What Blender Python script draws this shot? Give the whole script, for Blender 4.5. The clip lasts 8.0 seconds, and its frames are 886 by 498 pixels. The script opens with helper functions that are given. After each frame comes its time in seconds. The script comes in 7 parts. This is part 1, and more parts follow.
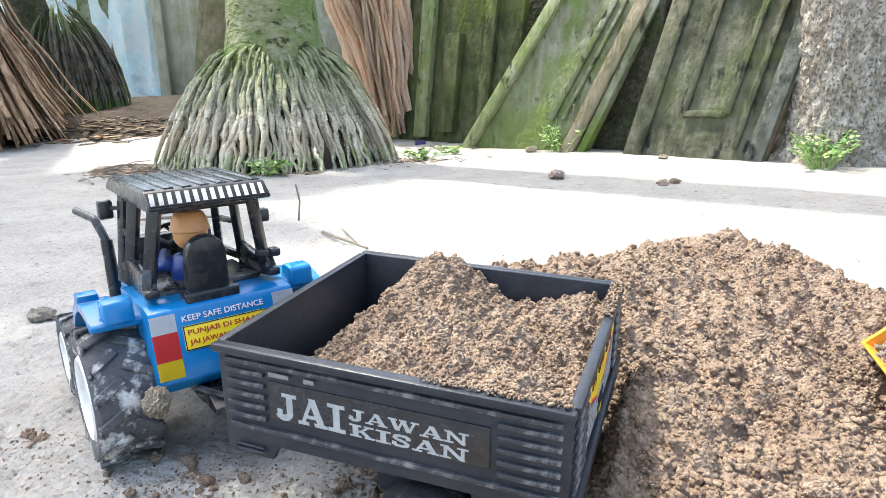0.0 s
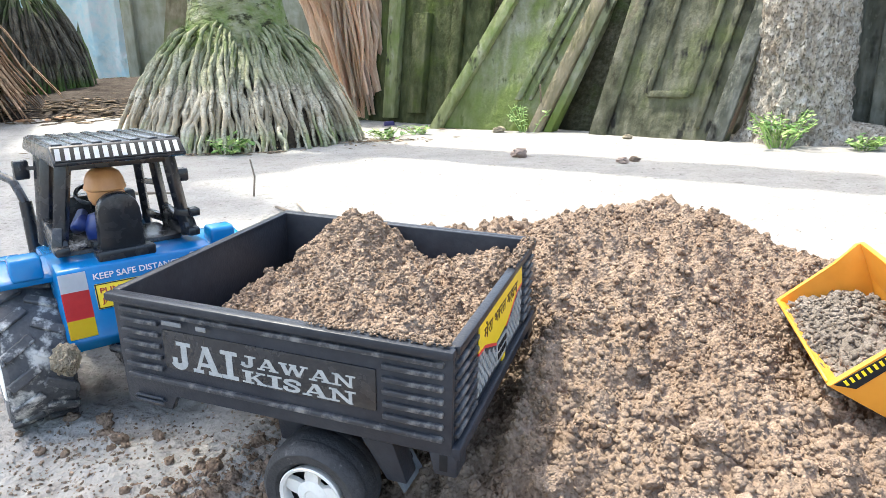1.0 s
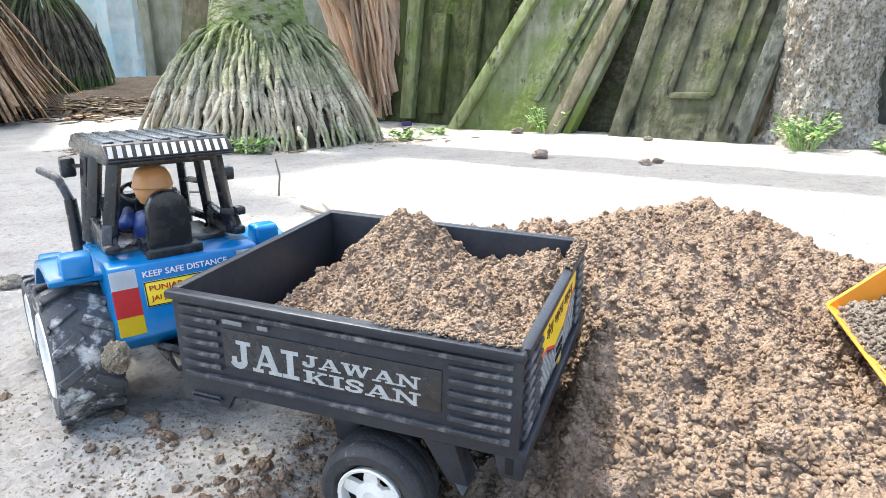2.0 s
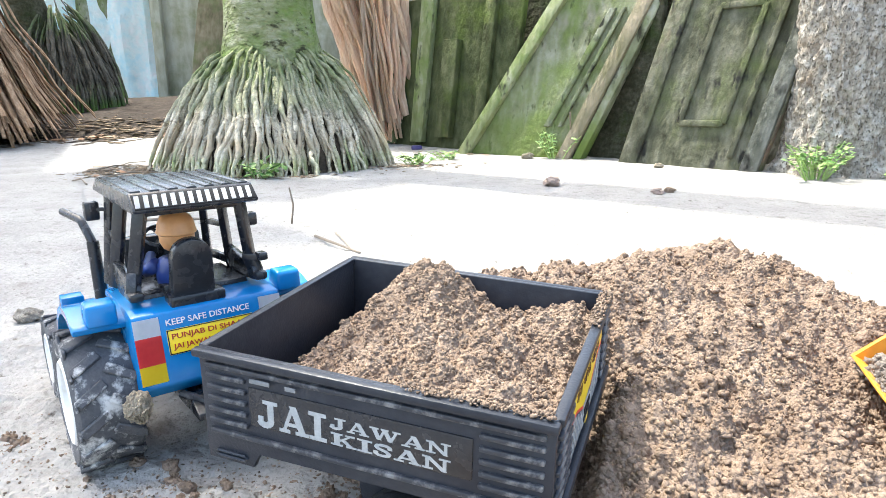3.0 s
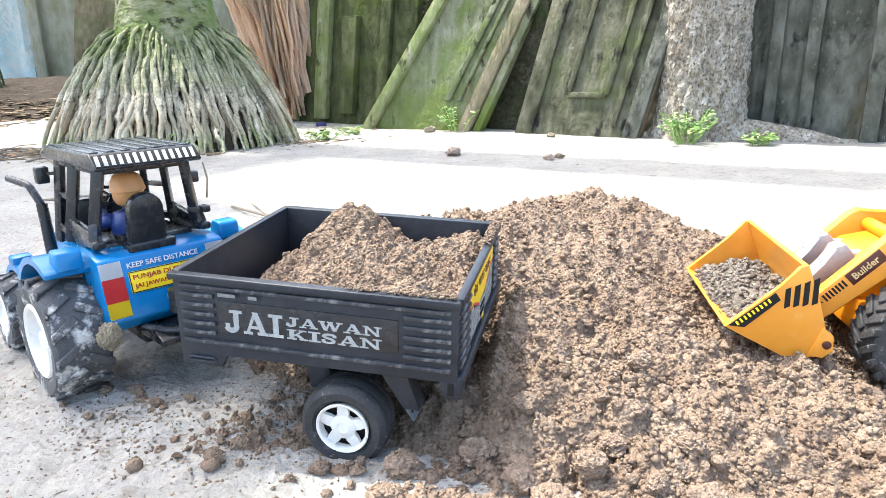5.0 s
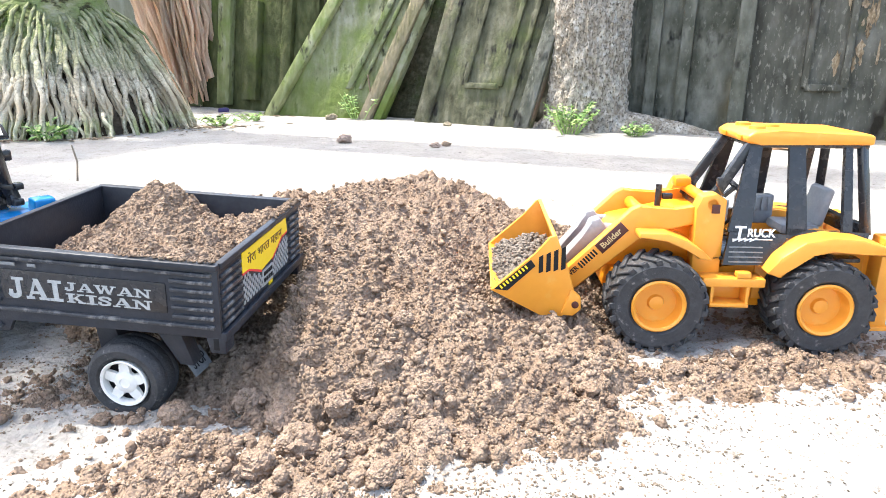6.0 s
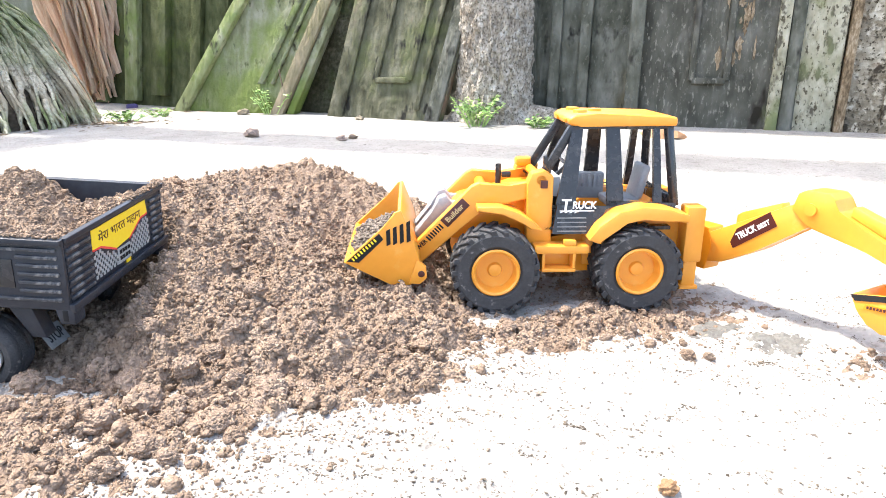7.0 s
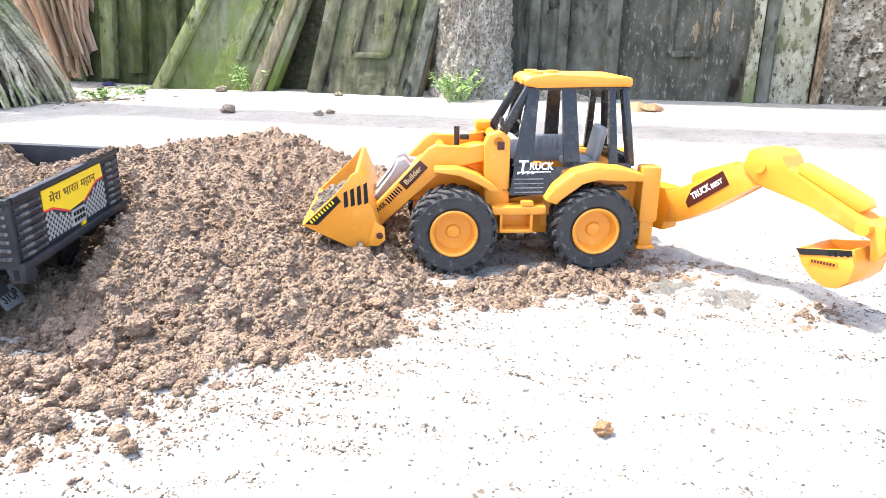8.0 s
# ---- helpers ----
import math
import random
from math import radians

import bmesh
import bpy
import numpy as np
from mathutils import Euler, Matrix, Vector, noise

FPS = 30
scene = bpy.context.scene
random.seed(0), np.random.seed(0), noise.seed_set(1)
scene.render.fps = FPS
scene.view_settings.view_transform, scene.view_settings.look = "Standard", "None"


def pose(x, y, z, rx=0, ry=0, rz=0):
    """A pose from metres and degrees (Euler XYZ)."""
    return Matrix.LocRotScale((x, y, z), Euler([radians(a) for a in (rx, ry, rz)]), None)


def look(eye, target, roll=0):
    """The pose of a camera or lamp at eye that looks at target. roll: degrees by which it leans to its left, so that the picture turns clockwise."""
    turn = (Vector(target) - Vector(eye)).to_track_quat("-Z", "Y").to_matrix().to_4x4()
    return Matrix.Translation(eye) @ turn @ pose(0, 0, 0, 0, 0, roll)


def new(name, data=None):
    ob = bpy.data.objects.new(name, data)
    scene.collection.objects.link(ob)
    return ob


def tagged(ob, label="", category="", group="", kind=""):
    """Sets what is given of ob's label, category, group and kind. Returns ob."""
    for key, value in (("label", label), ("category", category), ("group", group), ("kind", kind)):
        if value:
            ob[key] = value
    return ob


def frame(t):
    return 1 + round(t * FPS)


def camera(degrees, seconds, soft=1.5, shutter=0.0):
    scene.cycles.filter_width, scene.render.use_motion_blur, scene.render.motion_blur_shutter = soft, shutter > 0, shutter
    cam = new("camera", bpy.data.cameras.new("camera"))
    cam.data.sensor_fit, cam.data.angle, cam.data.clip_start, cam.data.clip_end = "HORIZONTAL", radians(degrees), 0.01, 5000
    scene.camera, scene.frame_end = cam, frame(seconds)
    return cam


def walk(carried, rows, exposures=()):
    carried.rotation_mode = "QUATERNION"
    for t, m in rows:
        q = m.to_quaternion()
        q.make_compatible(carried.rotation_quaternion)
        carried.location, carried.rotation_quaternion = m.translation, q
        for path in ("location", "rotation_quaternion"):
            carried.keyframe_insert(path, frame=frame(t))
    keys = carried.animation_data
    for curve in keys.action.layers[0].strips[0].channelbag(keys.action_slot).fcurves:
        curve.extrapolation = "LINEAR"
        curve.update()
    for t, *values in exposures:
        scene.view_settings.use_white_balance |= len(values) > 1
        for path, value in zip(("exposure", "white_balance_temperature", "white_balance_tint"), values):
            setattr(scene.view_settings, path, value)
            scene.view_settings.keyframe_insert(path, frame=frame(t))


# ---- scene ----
cam = camera(68.1, 8.0, soft=0.65)
PATH = [
    (0, (0.005, 0.009, 0.19), (0.005, 1.949, -0.297), -1.5),
    (0.5, (0.02, 0.004, 0.177), (0.05, 1.932, -0.354), -1.3),
    (1, (0.037, 0.004, 0.175), (0.099, 1.932, -0.355), -1.2),
    (1.5, (0.033, 0.002, 0.173), (0.087, 1.929, -0.361), -1.0),
    (1.7, (0.025, 0.005, 0.172), (0.063, 1.931, -0.363), -1.1),
    (2.8, (0.012, 0.009, 0.189), (0.031, 1.952, -0.288), -0.7),
    (3, (0.009, 0.012, 0.19), (0.021, 1.956, -0.282), -0.6),
    (3.5, (-0.021, 0.013, 0.193), (-0.03, 1.956, -0.281), -1.0),
    (4, (-0.058, -0.002, 0.188), (0.046, 1.934, -0.306), -2.0),
    (4.5, (-0.041, -0.03, 0.19), (0.149, 1.893, -0.323), -1.3),
    (4.7, (-0.026, -0.045, 0.189), (0.205, 1.872, -0.334), -1.2),
    (5.8, (0.062, -0.115, 0.184), (0.509, 1.748, -0.387), -0.2),
    (6, (0.075, -0.127, 0.188), (0.568, 1.725, -0.383), 0.3),
    (6.5, (0.1, -0.155, 0.19), (0.684, 1.668, -0.387), 0.7),
    (7, (0.118, -0.184, 0.185), (0.795, 1.606, -0.395), 0.4),
    (7.5, (0.142, -0.201, 0.18), (0.86, 1.564, -0.427), 0.3),
    (8, (0.136, -0.2, 0.173), (0.837, 1.562, -0.462), 0.1),
]
walk(cam, [(t, look(eye, target, roll)) for t, eye, target, roll in PATH], [(0, 2.04, 6650, 4), (1.5, 2.04, 6650, 4), (3.5, 2.29, 6550, 4), (4.5, 2.24, 6550, 4), (6, 2.27, 6700, 7), (8, 2.30, 6650, 9)])

# ---- light ----
world = bpy.data.worlds.new("sky")
scene.world = world
world.use_nodes = True
SUN_EL, SUN_AZ = 66.0, -52.0      # degrees above the horizon, degrees from +y towards +x
wn = world.node_tree
sky = wn.nodes.new("ShaderNodeTexSky")
sky.sky_type, sky.sun_disc = "NISHITA", False
sky.sun_elevation, sky.sun_rotation = radians(SUN_EL), radians(SUN_AZ)
sky.air_density, sky.dust_density, sky.ozone_density = 1.0, 4.0, 1.0
wn.links.new(sky.outputs[0], wn.nodes["Background"].inputs[0])
wn.nodes["Background"].inputs[1].default_value = 0.15
sun = new("sun", bpy.data.lights.new("sun", "SUN"))
sun.data.energy, sun.data.angle, sun.data.color = 1.80, radians(0.8), (1.0, 0.96, 0.90)
sun_from = Vector((math.sin(radians(SUN_AZ)) * math.cos(radians(SUN_EL)), math.cos(radians(SUN_AZ)) * math.cos(radians(SUN_EL)), math.sin(radians(SUN_EL))))
sun.matrix_world = look(sun_from * 30, (0, 0, 0))


# ---- materials ----
def material(name, colours, scale=60.0, rough=0.6, metal=0.0, bump=0.0, bump_scale=300.0, fine=6.0, stretch=(1, 1, 1), vary=0.0,
             specular=0.5, dust=None, dust_scale=90.0, dust_low=0.55, dust_high=0.72, rough_vary=0.12, coat=0.0, specks=None, island=0.0, moss=None, pellets=0.0):
    """Colours blended by broad and fine noise, with fine relief; dust: a second colour in patches."""
    m = bpy.data.materials.new(name)
    m.use_nodes = True
    nt, nodes, link = m.node_tree, m.node_tree.nodes, m.node_tree.links.new
    out = nodes["Principled BSDF"]
    tex = nodes.new("ShaderNodeTexCoord")
    mapping = nodes.new("ShaderNodeMapping")
    mapping.inputs["Scale"].default_value = stretch
    link(tex.outputs["Object"], mapping.inputs["Vector"])
    broad, grain = nodes.new("ShaderNodeTexNoise"), nodes.new("ShaderNodeTexNoise")
    broad.inputs["Scale"].default_value, grain.inputs["Scale"].default_value = scale, scale * fine
    broad.inputs["Detail"].default_value, grain.inputs["Detail"].default_value = 4, 3
    for n in (broad, grain):
        link(mapping.outputs[0], n.inputs["Vector"])
    mix = nodes.new("ShaderNodeMath")
    mix.operation = "MULTIPLY_ADD"
    mix.inputs[1].default_value = 0.45
    link(grain.outputs["Fac"], mix.inputs[0])
    half = nodes.new("ShaderNodeMath")
    half.operation = "MULTIPLY"
    half.inputs[1].default_value = 0.55
    link(broad.outputs["Fac"], half.inputs[0])
    link(half.outputs[0], mix.inputs[2])
    ramp = nodes.new("ShaderNodeValToRGB")
    el = ramp.color_ramp.elements
    while len(el) < len(colours):
        el.new(0.5)
    for k, c in enumerate(colours):
        el[k].position = 0.36 + 0.28 * k / max(1, len(colours) - 1)
        el[k].color = (*c, 1)
    link(mix.outputs[0], ramp.inputs[0])
    colour = ramp.outputs[0]
    if vary:
        info, hsv = nodes.new("ShaderNodeObjectInfo"), nodes.new("ShaderNodeHueSaturation")
        span = nodes.new("ShaderNodeMapRange")
        span.inputs["To Min"].default_value, span.inputs["To Max"].default_value = 1 - vary, 1 + vary
        link(info.outputs["Random"], span.inputs["Value"])
        link(span.outputs[0], hsv.inputs["Value"])
        link(colour, hsv.inputs["Color"])
        colour = hsv.outputs[0]
    if island:
        geo, hsv, span = nodes.new("ShaderNodeNewGeometry"), nodes.new("ShaderNodeHueSaturation"), nodes.new("ShaderNodeMapRange")
        span.inputs["To Min"].default_value, span.inputs["To Max"].default_value = 1 - island, 1 + island
        link(geo.outputs["Random Per Island"], span.inputs["Value"])
        link(span.outputs[0], hsv.inputs["Value"])
        link(colour, hsv.inputs["Color"])
        colour = hsv.outputs[0]
    if dust:
        spots, cut, blend = nodes.new("ShaderNodeTexNoise"), nodes.new("ShaderNodeMapRange"), nodes.new("ShaderNodeMix")
        spots.inputs["Scale"].default_value, spots.inputs["Detail"].default_value, spots.inputs["Roughness"].default_value = dust_scale, 6, 0.65
        cut.inputs["From Min"].default_value, cut.inputs["From Max"].default_value = dust_low, dust_high
        blend.data_type = "RGBA"
        link(tex.outputs["Object"], spots.inputs["Vector"])
        link(spots.outputs["Fac"], cut.inputs["Value"])
        link(cut.outputs[0], blend.inputs["Factor"])
        link(colour, blend.inputs["A"])
        blend.inputs["B"].default_value = (*dust, 1)
        colour = blend.outputs["Result"]
    for tint, size, low, high in specks or ():
        spots, cut, blend = nodes.new("ShaderNodeTexNoise"), nodes.new("ShaderNodeMapRange"), nodes.new("ShaderNodeMix")
        spots.inputs["Scale"].default_value, spots.inputs["Detail"].default_value, spots.inputs["Roughness"].default_value = size, 3, 0.6
        cut.inputs["From Min"].default_value, cut.inputs["From Max"].default_value = low, high
        blend.data_type = "RGBA"
        link(mapping.outputs[0], spots.inputs["Vector"])
        link(spots.outputs["Fac"], cut.inputs["Value"])
        link(cut.outputs[0], blend.inputs["Factor"])
        link(colour, blend.inputs["A"])
        blend.inputs["B"].default_value = (*tint, 1)
        colour = blend.outputs["Result"]
    if moss:
        tint, low, high, patch = moss
        split, spots, add, cut, blend = nodes.new("ShaderNodeSeparateXYZ"), nodes.new("ShaderNodeTexNoise"), nodes.new("ShaderNodeMath"), nodes.new("ShaderNodeMapRange"), nodes.new("ShaderNodeMix")
        spots.inputs["Scale"].default_value, spots.inputs["Detail"].default_value = patch, 5
        add.operation, add.inputs[1].default_value = "MULTIPLY_ADD", (high - low) * 2.2
        cut.inputs["From Min"].default_value, cut.inputs["From Max"].default_value = low + (high - low) * 1.1, high + (high - low) * 1.1
        blend.data_type = "RGBA"
        link(tex.outputs["Object"], split.inputs[0])
        link(tex.outputs["Object"], spots.inputs["Vector"])
        link(spots.outputs["Fac"], add.inputs[0])
        link(split.outputs["Z"], add.inputs[2])
        link(add.outputs[0], cut.inputs["Value"])
        link(cut.outputs[0], blend.inputs["Factor"])
        link(colour, blend.inputs["A"])
        blend.inputs["B"].default_value = (*tint, 1)
        colour = blend.outputs["Result"]
    link(colour, out.inputs["Base Color"])
    rr = nodes.new("ShaderNodeMapRange")
    rr.inputs["To Min"].default_value, rr.inputs["To Max"].default_value = max(0.03, rough - rough_vary), min(1, rough + rough_vary)
    link(broad.outputs["Fac"], rr.inputs["Value"])
    link(rr.outputs[0], out.inputs["Roughness"])
    out.inputs["Metallic"].default_value = metal
    out.inputs["Specular IOR Level"].default_value = specular
    out.inputs["Coat Weight"].default_value = coat
    if bump:
        b, relief = nodes.new("ShaderNodeBump"), nodes.new("ShaderNodeTexNoise")
        relief.inputs["Scale"].default_value, relief.inputs["Detail"].default_value = bump_scale, 5
        link(mapping.outputs[0], relief.inputs["Vector"])
        link(relief.outputs["Fac"], b.inputs["Height"])
        if pellets:
            cells, less = nodes.new("ShaderNodeTexVoronoi"), nodes.new("ShaderNodeMath")
            cells.inputs["Scale"].default_value = pellets
            less.operation, less.inputs[1].default_value = "MULTIPLY_ADD", -1.6
            link(tex.outputs["Object"], cells.inputs["Vector"])
            link(cells.outputs["Distance"], less.inputs[0])
            link(relief.outputs["Fac"], less.inputs[2])
            link(less.outputs[0], b.inputs["Height"])
        b.inputs["Strength"].default_value, b.inputs["Distance"].default_value = bump, 1.0 / (pellets or bump_scale)
        link(b.outputs[0], out.inputs["Normal"])
    return m


M_DUSTTYRE = material("dusty_black_rubber", [(0.066, 0.067, 0.072), (0.108, 0.108, 0.114)], 90, 0.66, bump=0.3, bump_scale=700, dust=(0.624, 0.606, 0.576), dust_scale=75, dust_low=0.53, dust_high=0.65, specular=0.35)
M_RIB = material("worn_black_plastic", [(0.024, 0.027, 0.034), (0.046, 0.050, 0.060)], 60, 0.40, bump=0.15, bump_scale=800, dust=(0.28, 0.275, 0.27), dust_scale=130, dust_low=0.50, dust_high=0.74, specular=0.4)
# the speck layers also put small shadows of grains and dents into the colour
M_SAND = material("pale_sand", [(0.289, 0.274, 0.253), (0.348, 0.333, 0.308), (0.389, 0.374, 0.349)], 9, 0.95, bump=0.75, bump_scale=220, fine=22, specular=0.1,
                  dust=(0.261, 0.248, 0.228), dust_scale=30, dust_low=0.54, dust_high=0.76, specks=[((0.235, 0.218, 0.196), 40, 0.58, 0.72), ((0.181, 0.158, 0.133), 210, 0.62, 0.72), ((0.118, 0.101, 0.085), 90, 0.66, 0.72)])
M_SOIL = material("crumbly_brown_soil", [(0.195, 0.137, 0.099), (0.245, 0.179, 0.133), (0.3, 0.226, 0.172)], 38, 0.97, bump=0.6, bump_scale=900, fine=9, specular=0.08, pellets=520)
M_CRUMB = material("soil_crumb", [(0.18, 0.126, 0.091), (0.224, 0.166, 0.123), (0.275, 0.209, 0.158)], 38, 0.97, fine=9, bump=0.7, bump_scale=1100, specular=0.08, island=0.13)
M_CLOD = material("pale_soil_clod", [(0.19, 0.144, 0.106), (0.251, 0.192, 0.146), (0.321, 0.253, 0.196)], 70, 0.97, bump=0.9, bump_scale=420, fine=7, specular=0.08, vary=0.12, island=0.28)
M_CLODS = material("soil_lump", [(0.21, 0.15, 0.11), (0.259, 0.19, 0.144), (0.312, 0.239, 0.184)], 2.2, 0.97, fine=5, specular=0.08, vary=0.06, bump=0.55, bump_scale=24, pellets=16)
for n in M_CLODS.node_tree.nodes:
    if n.bl_idname == "ShaderNodeBump":
        n.inputs["Distance"].default_value = 0.0014
M_FLAKE = material("dark_soil_flake", [(0.085, 0.07, 0.055), (0.14, 0.115, 0.09), (0.21, 0.175, 0.14)], 60, 0.97, fine=9, specular=0.08, island=0.4)
M_GREYSOIL = material("grey_soil", [(0.128, 0.106, 0.088), (0.179, 0.152, 0.128), (0.23, 0.198, 0.171)], 60, 0.97, bump=0.9, bump_scale=520, fine=9, specular=0.08)
M_GREYSAND = material("flat_grey_sand", [(0.108, 0.104, 0.095), (0.144, 0.14, 0.13), (0.18, 0.175, 0.163)], 60, 0.9, bump=0.6, bump_scale=420, fine=8, specular=0.1)
M_LUMP = material("sandy_lump", [(0.46, 0.39, 0.29), (0.66, 0.57, 0.44)], 3, 0.97, specular=0.08, bump=0.8, bump_scale=9)
M_BLACK = material("black_plastic", [(0.017, 0.018, 0.021), (0.028, 0.029, 0.033)], 120, 0.26, bump=0.10, bump_scale=900, dust=(0.19, 0.18, 0.165), dust_scale=120, dust_low=0.62, dust_high=0.88, specular=0.5)
M_TRAILER = material("dusty_black_plastic", [(0.020, 0.023, 0.031), (0.034, 0.038, 0.047)], 40, 0.36, bump=0.15, bump_scale=800, dust=(0.095, 0.097, 0.102), dust_scale=75, dust_low=0.66, dust_high=0.92, specular=0.3)
M_TYRE = material("black_rubber", [(0.030, 0.031, 0.034), (0.052, 0.053, 0.057)], 90, 0.62, bump=0.3, bump_scale=700, dust=(0.30, 0.285, 0.27), dust_scale=190, dust_low=0.60, dust_high=0.80, specular=0.35)
M_BLUE = material("blue_plastic", [(0.002, 0.16, 0.416), (0.004, 0.194, 0.484)], 30, 0.24, bump=0.03, bump_scale=500, dust=(0.117, 0.29, 0.446), dust_scale=140, dust_low=0.66, dust_high=0.85)
M_NAVY = material("navy_plastic", [(0.012, 0.035, 0.17), (0.018, 0.045, 0.21)], 60, 0.4)
M_WHITE = material("white_plastic", [(0.70, 0.69, 0.66), (0.80, 0.79, 0.76)], 70, 0.4, dust=(0.5, 0.45, 0.38), dust_scale=110, dust_low=0.6, dust_high=0.85)
M_YELLOW = material("yellow_plastic", [(0.74, 0.300, 0.034), (0.80, 0.332, 0.040)], 25, 0.34, bump=0.03, bump_scale=500, dust=(0.74, 0.44, 0.13), dust_scale=60, dust_low=0.60, dust_high=0.9)
M_ORANGE = material("orange_yellow_plastic", [(0.70, 0.25, 0.010), (0.78, 0.29, 0.014)], 25, 0.36, bump=0.03, bump_scale=500)
M_GREY = material("grey_plastic", [(0.24, 0.256, 0.28), (0.304, 0.32, 0.344)], 70, 0.4)
M_PALEBLUE = material("pale_blue_grey_plastic", [(0.36, 0.42, 0.48), (0.46, 0.52, 0.58)], 70, 0.4)
M_SKIN = material("orange_tan_plastic", [(0.62, 0.29, 0.11), (0.70, 0.35, 0.14)], 70, 0.4)
M_ST_YELLOW = material("yellow_sticker", [(0.92, 0.64, 0.02), (0.95, 0.70, 0.03)], 60, 0.35)
M_ST_RED = material("red_sticker", [(0.76, 0.045, 0.05), (0.82, 0.06, 0.06)], 60, 0.35)
M_ST_WHITE = material("white_sticker", [(0.68, 0.68, 0.68), (0.76, 0.76, 0.76)], 60, 0.6)
M_ST_SILVER = material("silver_letters", [(0.30, 0.315, 0.32), (0.42, 0.435, 0.44)], 200, 0.5)
M_DULL = material("dull_grey_plate", [(0.16, 0.165, 0.17), (0.24, 0.245, 0.25)], 150, 0.6)
M_ST_BLACK = material("black_sticker", [(0.012, 0.012, 0.013), (0.02, 0.02, 0.021)], 60, 0.7, specular=0.2)
M_ST_DARKRED = material("dark_red_letters", [(0.36, 0.03, 0.018), (0.44, 0.04, 0.024)], 60, 0.4)
M_ST_GOLD = material("gold_letters", [(0.55, 0.40, 0.20), (0.65, 0.48, 0.26)], 60, 0.5)
M_ST_MAROON = material("maroon_sticker", [(0.055, 0.012, 0.010), (0.08, 0.016, 0.013)], 60, 0.35)
M_ROOT = material("grey_root_bark", [(0.3, 0.264, 0.198), (0.536, 0.481, 0.37), (0.715, 0.651, 0.523)], 30, 0.95, bump=0.8, bump_scale=110, fine=6, specular=0.15, vary=0.28,
                  dust=(0.208, 0.278, 0.077), dust_scale=5, dust_low=0.55, dust_high=0.74, specks=[((0.139, 0.117, 0.085), 60, 0.57, 0.68), ((0.42, 0.35, 0.25), 7, 0.54, 0.68)], moss=((0.165, 0.195, 0.085), 0.12, 0.27, 22))
# darker than M_ROOT: the rear palms' shade is put into this colour
M_SHADEROOT = material("shade_dark_root_bark", [(0.045, 0.04, 0.032), (0.085, 0.075, 0.058), (0.14, 0.125, 0.10)], 26, 0.95, bump=0.8, bump_scale=110, specular=0.15, vary=0.3,
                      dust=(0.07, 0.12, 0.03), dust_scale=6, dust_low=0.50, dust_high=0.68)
M_MOSSBARK = material("mossy_palm_bark", [(0.117, 0.147, 0.052), (0.222, 0.234, 0.123), (0.339, 0.333, 0.234)], 9, 0.95, bump=0.9, bump_scale=60, fine=5, stretch=(1, 1, 1.8), specular=0.1,
                      dust=(0.152, 0.216, 0.059), dust_scale=7, dust_low=0.46, dust_high=0.62, specks=[((0.052, 0.052, 0.026), 30, 0.57, 0.68)])
M_BARK = material("lichen_bark", [(0.17, 0.145, 0.115), (0.30, 0.27, 0.225), (0.43, 0.40, 0.35)], 34, 0.95, bump=1.0, bump_scale=95, fine=4, stretch=(1, 1, 0.75), specular=0.1,
                  dust=(0.27, 0.205, 0.145), dust_scale=7, dust_low=0.56, dust_high=0.75, specks=[((0.46, 0.44, 0.395), 50, 0.55, 0.68), ((0.10, 0.087, 0.068), 190, 0.54, 0.64)])
M_FROND = material("dry_orange_brown_frond", [(0.66, 0.45, 0.32), (0.84, 0.66, 0.51), (0.92, 0.80, 0.67)], 12, 0.8, bump=0.5, bump_scale=150, stretch=(6, 6, 0.5), specular=0.25, vary=0.25)
glow, blend = M_FROND.node_tree.nodes.new("ShaderNodeBsdfTranslucent"), M_FROND.node_tree.nodes.new("ShaderNodeMixShader")     # thin leaves let light through
blend.inputs[0].default_value = 0.45
shade = M_FROND.node_tree.nodes["Principled BSDF"]
M_FROND.node_tree.links.new(shade.inputs["Base Color"].links[0].from_socket, glow.inputs["Color"])
M_FROND.node_tree.links.new(shade.outputs[0], blend.inputs[1])
M_FROND.node_tree.links.new(glow.outputs[0], blend.inputs[2])
M_FROND.node_tree.links.new(blend.outputs[0], M_FROND.node_tree.nodes["Material Output"].inputs["Surface"])
M_FRONDGREY = material("grey_brown_frond", [(0.15, 0.088, 0.050), (0.28, 0.18, 0.112), (0.44, 0.31, 0.21)], 12, 0.9, bump=0.5, bump_scale=150, stretch=(6, 6, 0.5), specular=0.15, vary=0.4)
M_PANEL = material("mossy_weathered_panel", [(0.086, 0.097, 0.05), (0.169, 0.18, 0.119), (0.266, 0.266, 0.216)], 9, 0.93, bump=0.7, bump_scale=90, fine=4, stretch=(1, 1, 0.55), specular=0.15, vary=0.10,
                   dust=(0.122, 0.18, 0.043), dust_scale=4, dust_low=0.47, dust_high=0.66, specks=[((0.032, 0.032, 0.023), 26, 0.58, 0.68), ((0.202, 0.144, 0.086), 7, 0.58, 0.72)])
M_DARKPANEL = material("dark_weathered_panel", [(0.051, 0.054, 0.041), (0.102, 0.106, 0.085), (0.177, 0.177, 0.153)], 8, 0.93, bump=0.7, bump_scale=70, fine=4, stretch=(1, 1, 0.5), specular=0.15, vary=0.10,
                       dust=(0.204, 0.204, 0.19), dust_scale=11, dust_low=0.58, dust_high=0.75, specks=[((0.15, 0.15, 0.125), 110, 0.57, 0.67), ((0.02, 0.02, 0.017), 22, 0.58, 0.68), ((0.136, 0.116, 0.068), 6, 0.60, 0.74)])
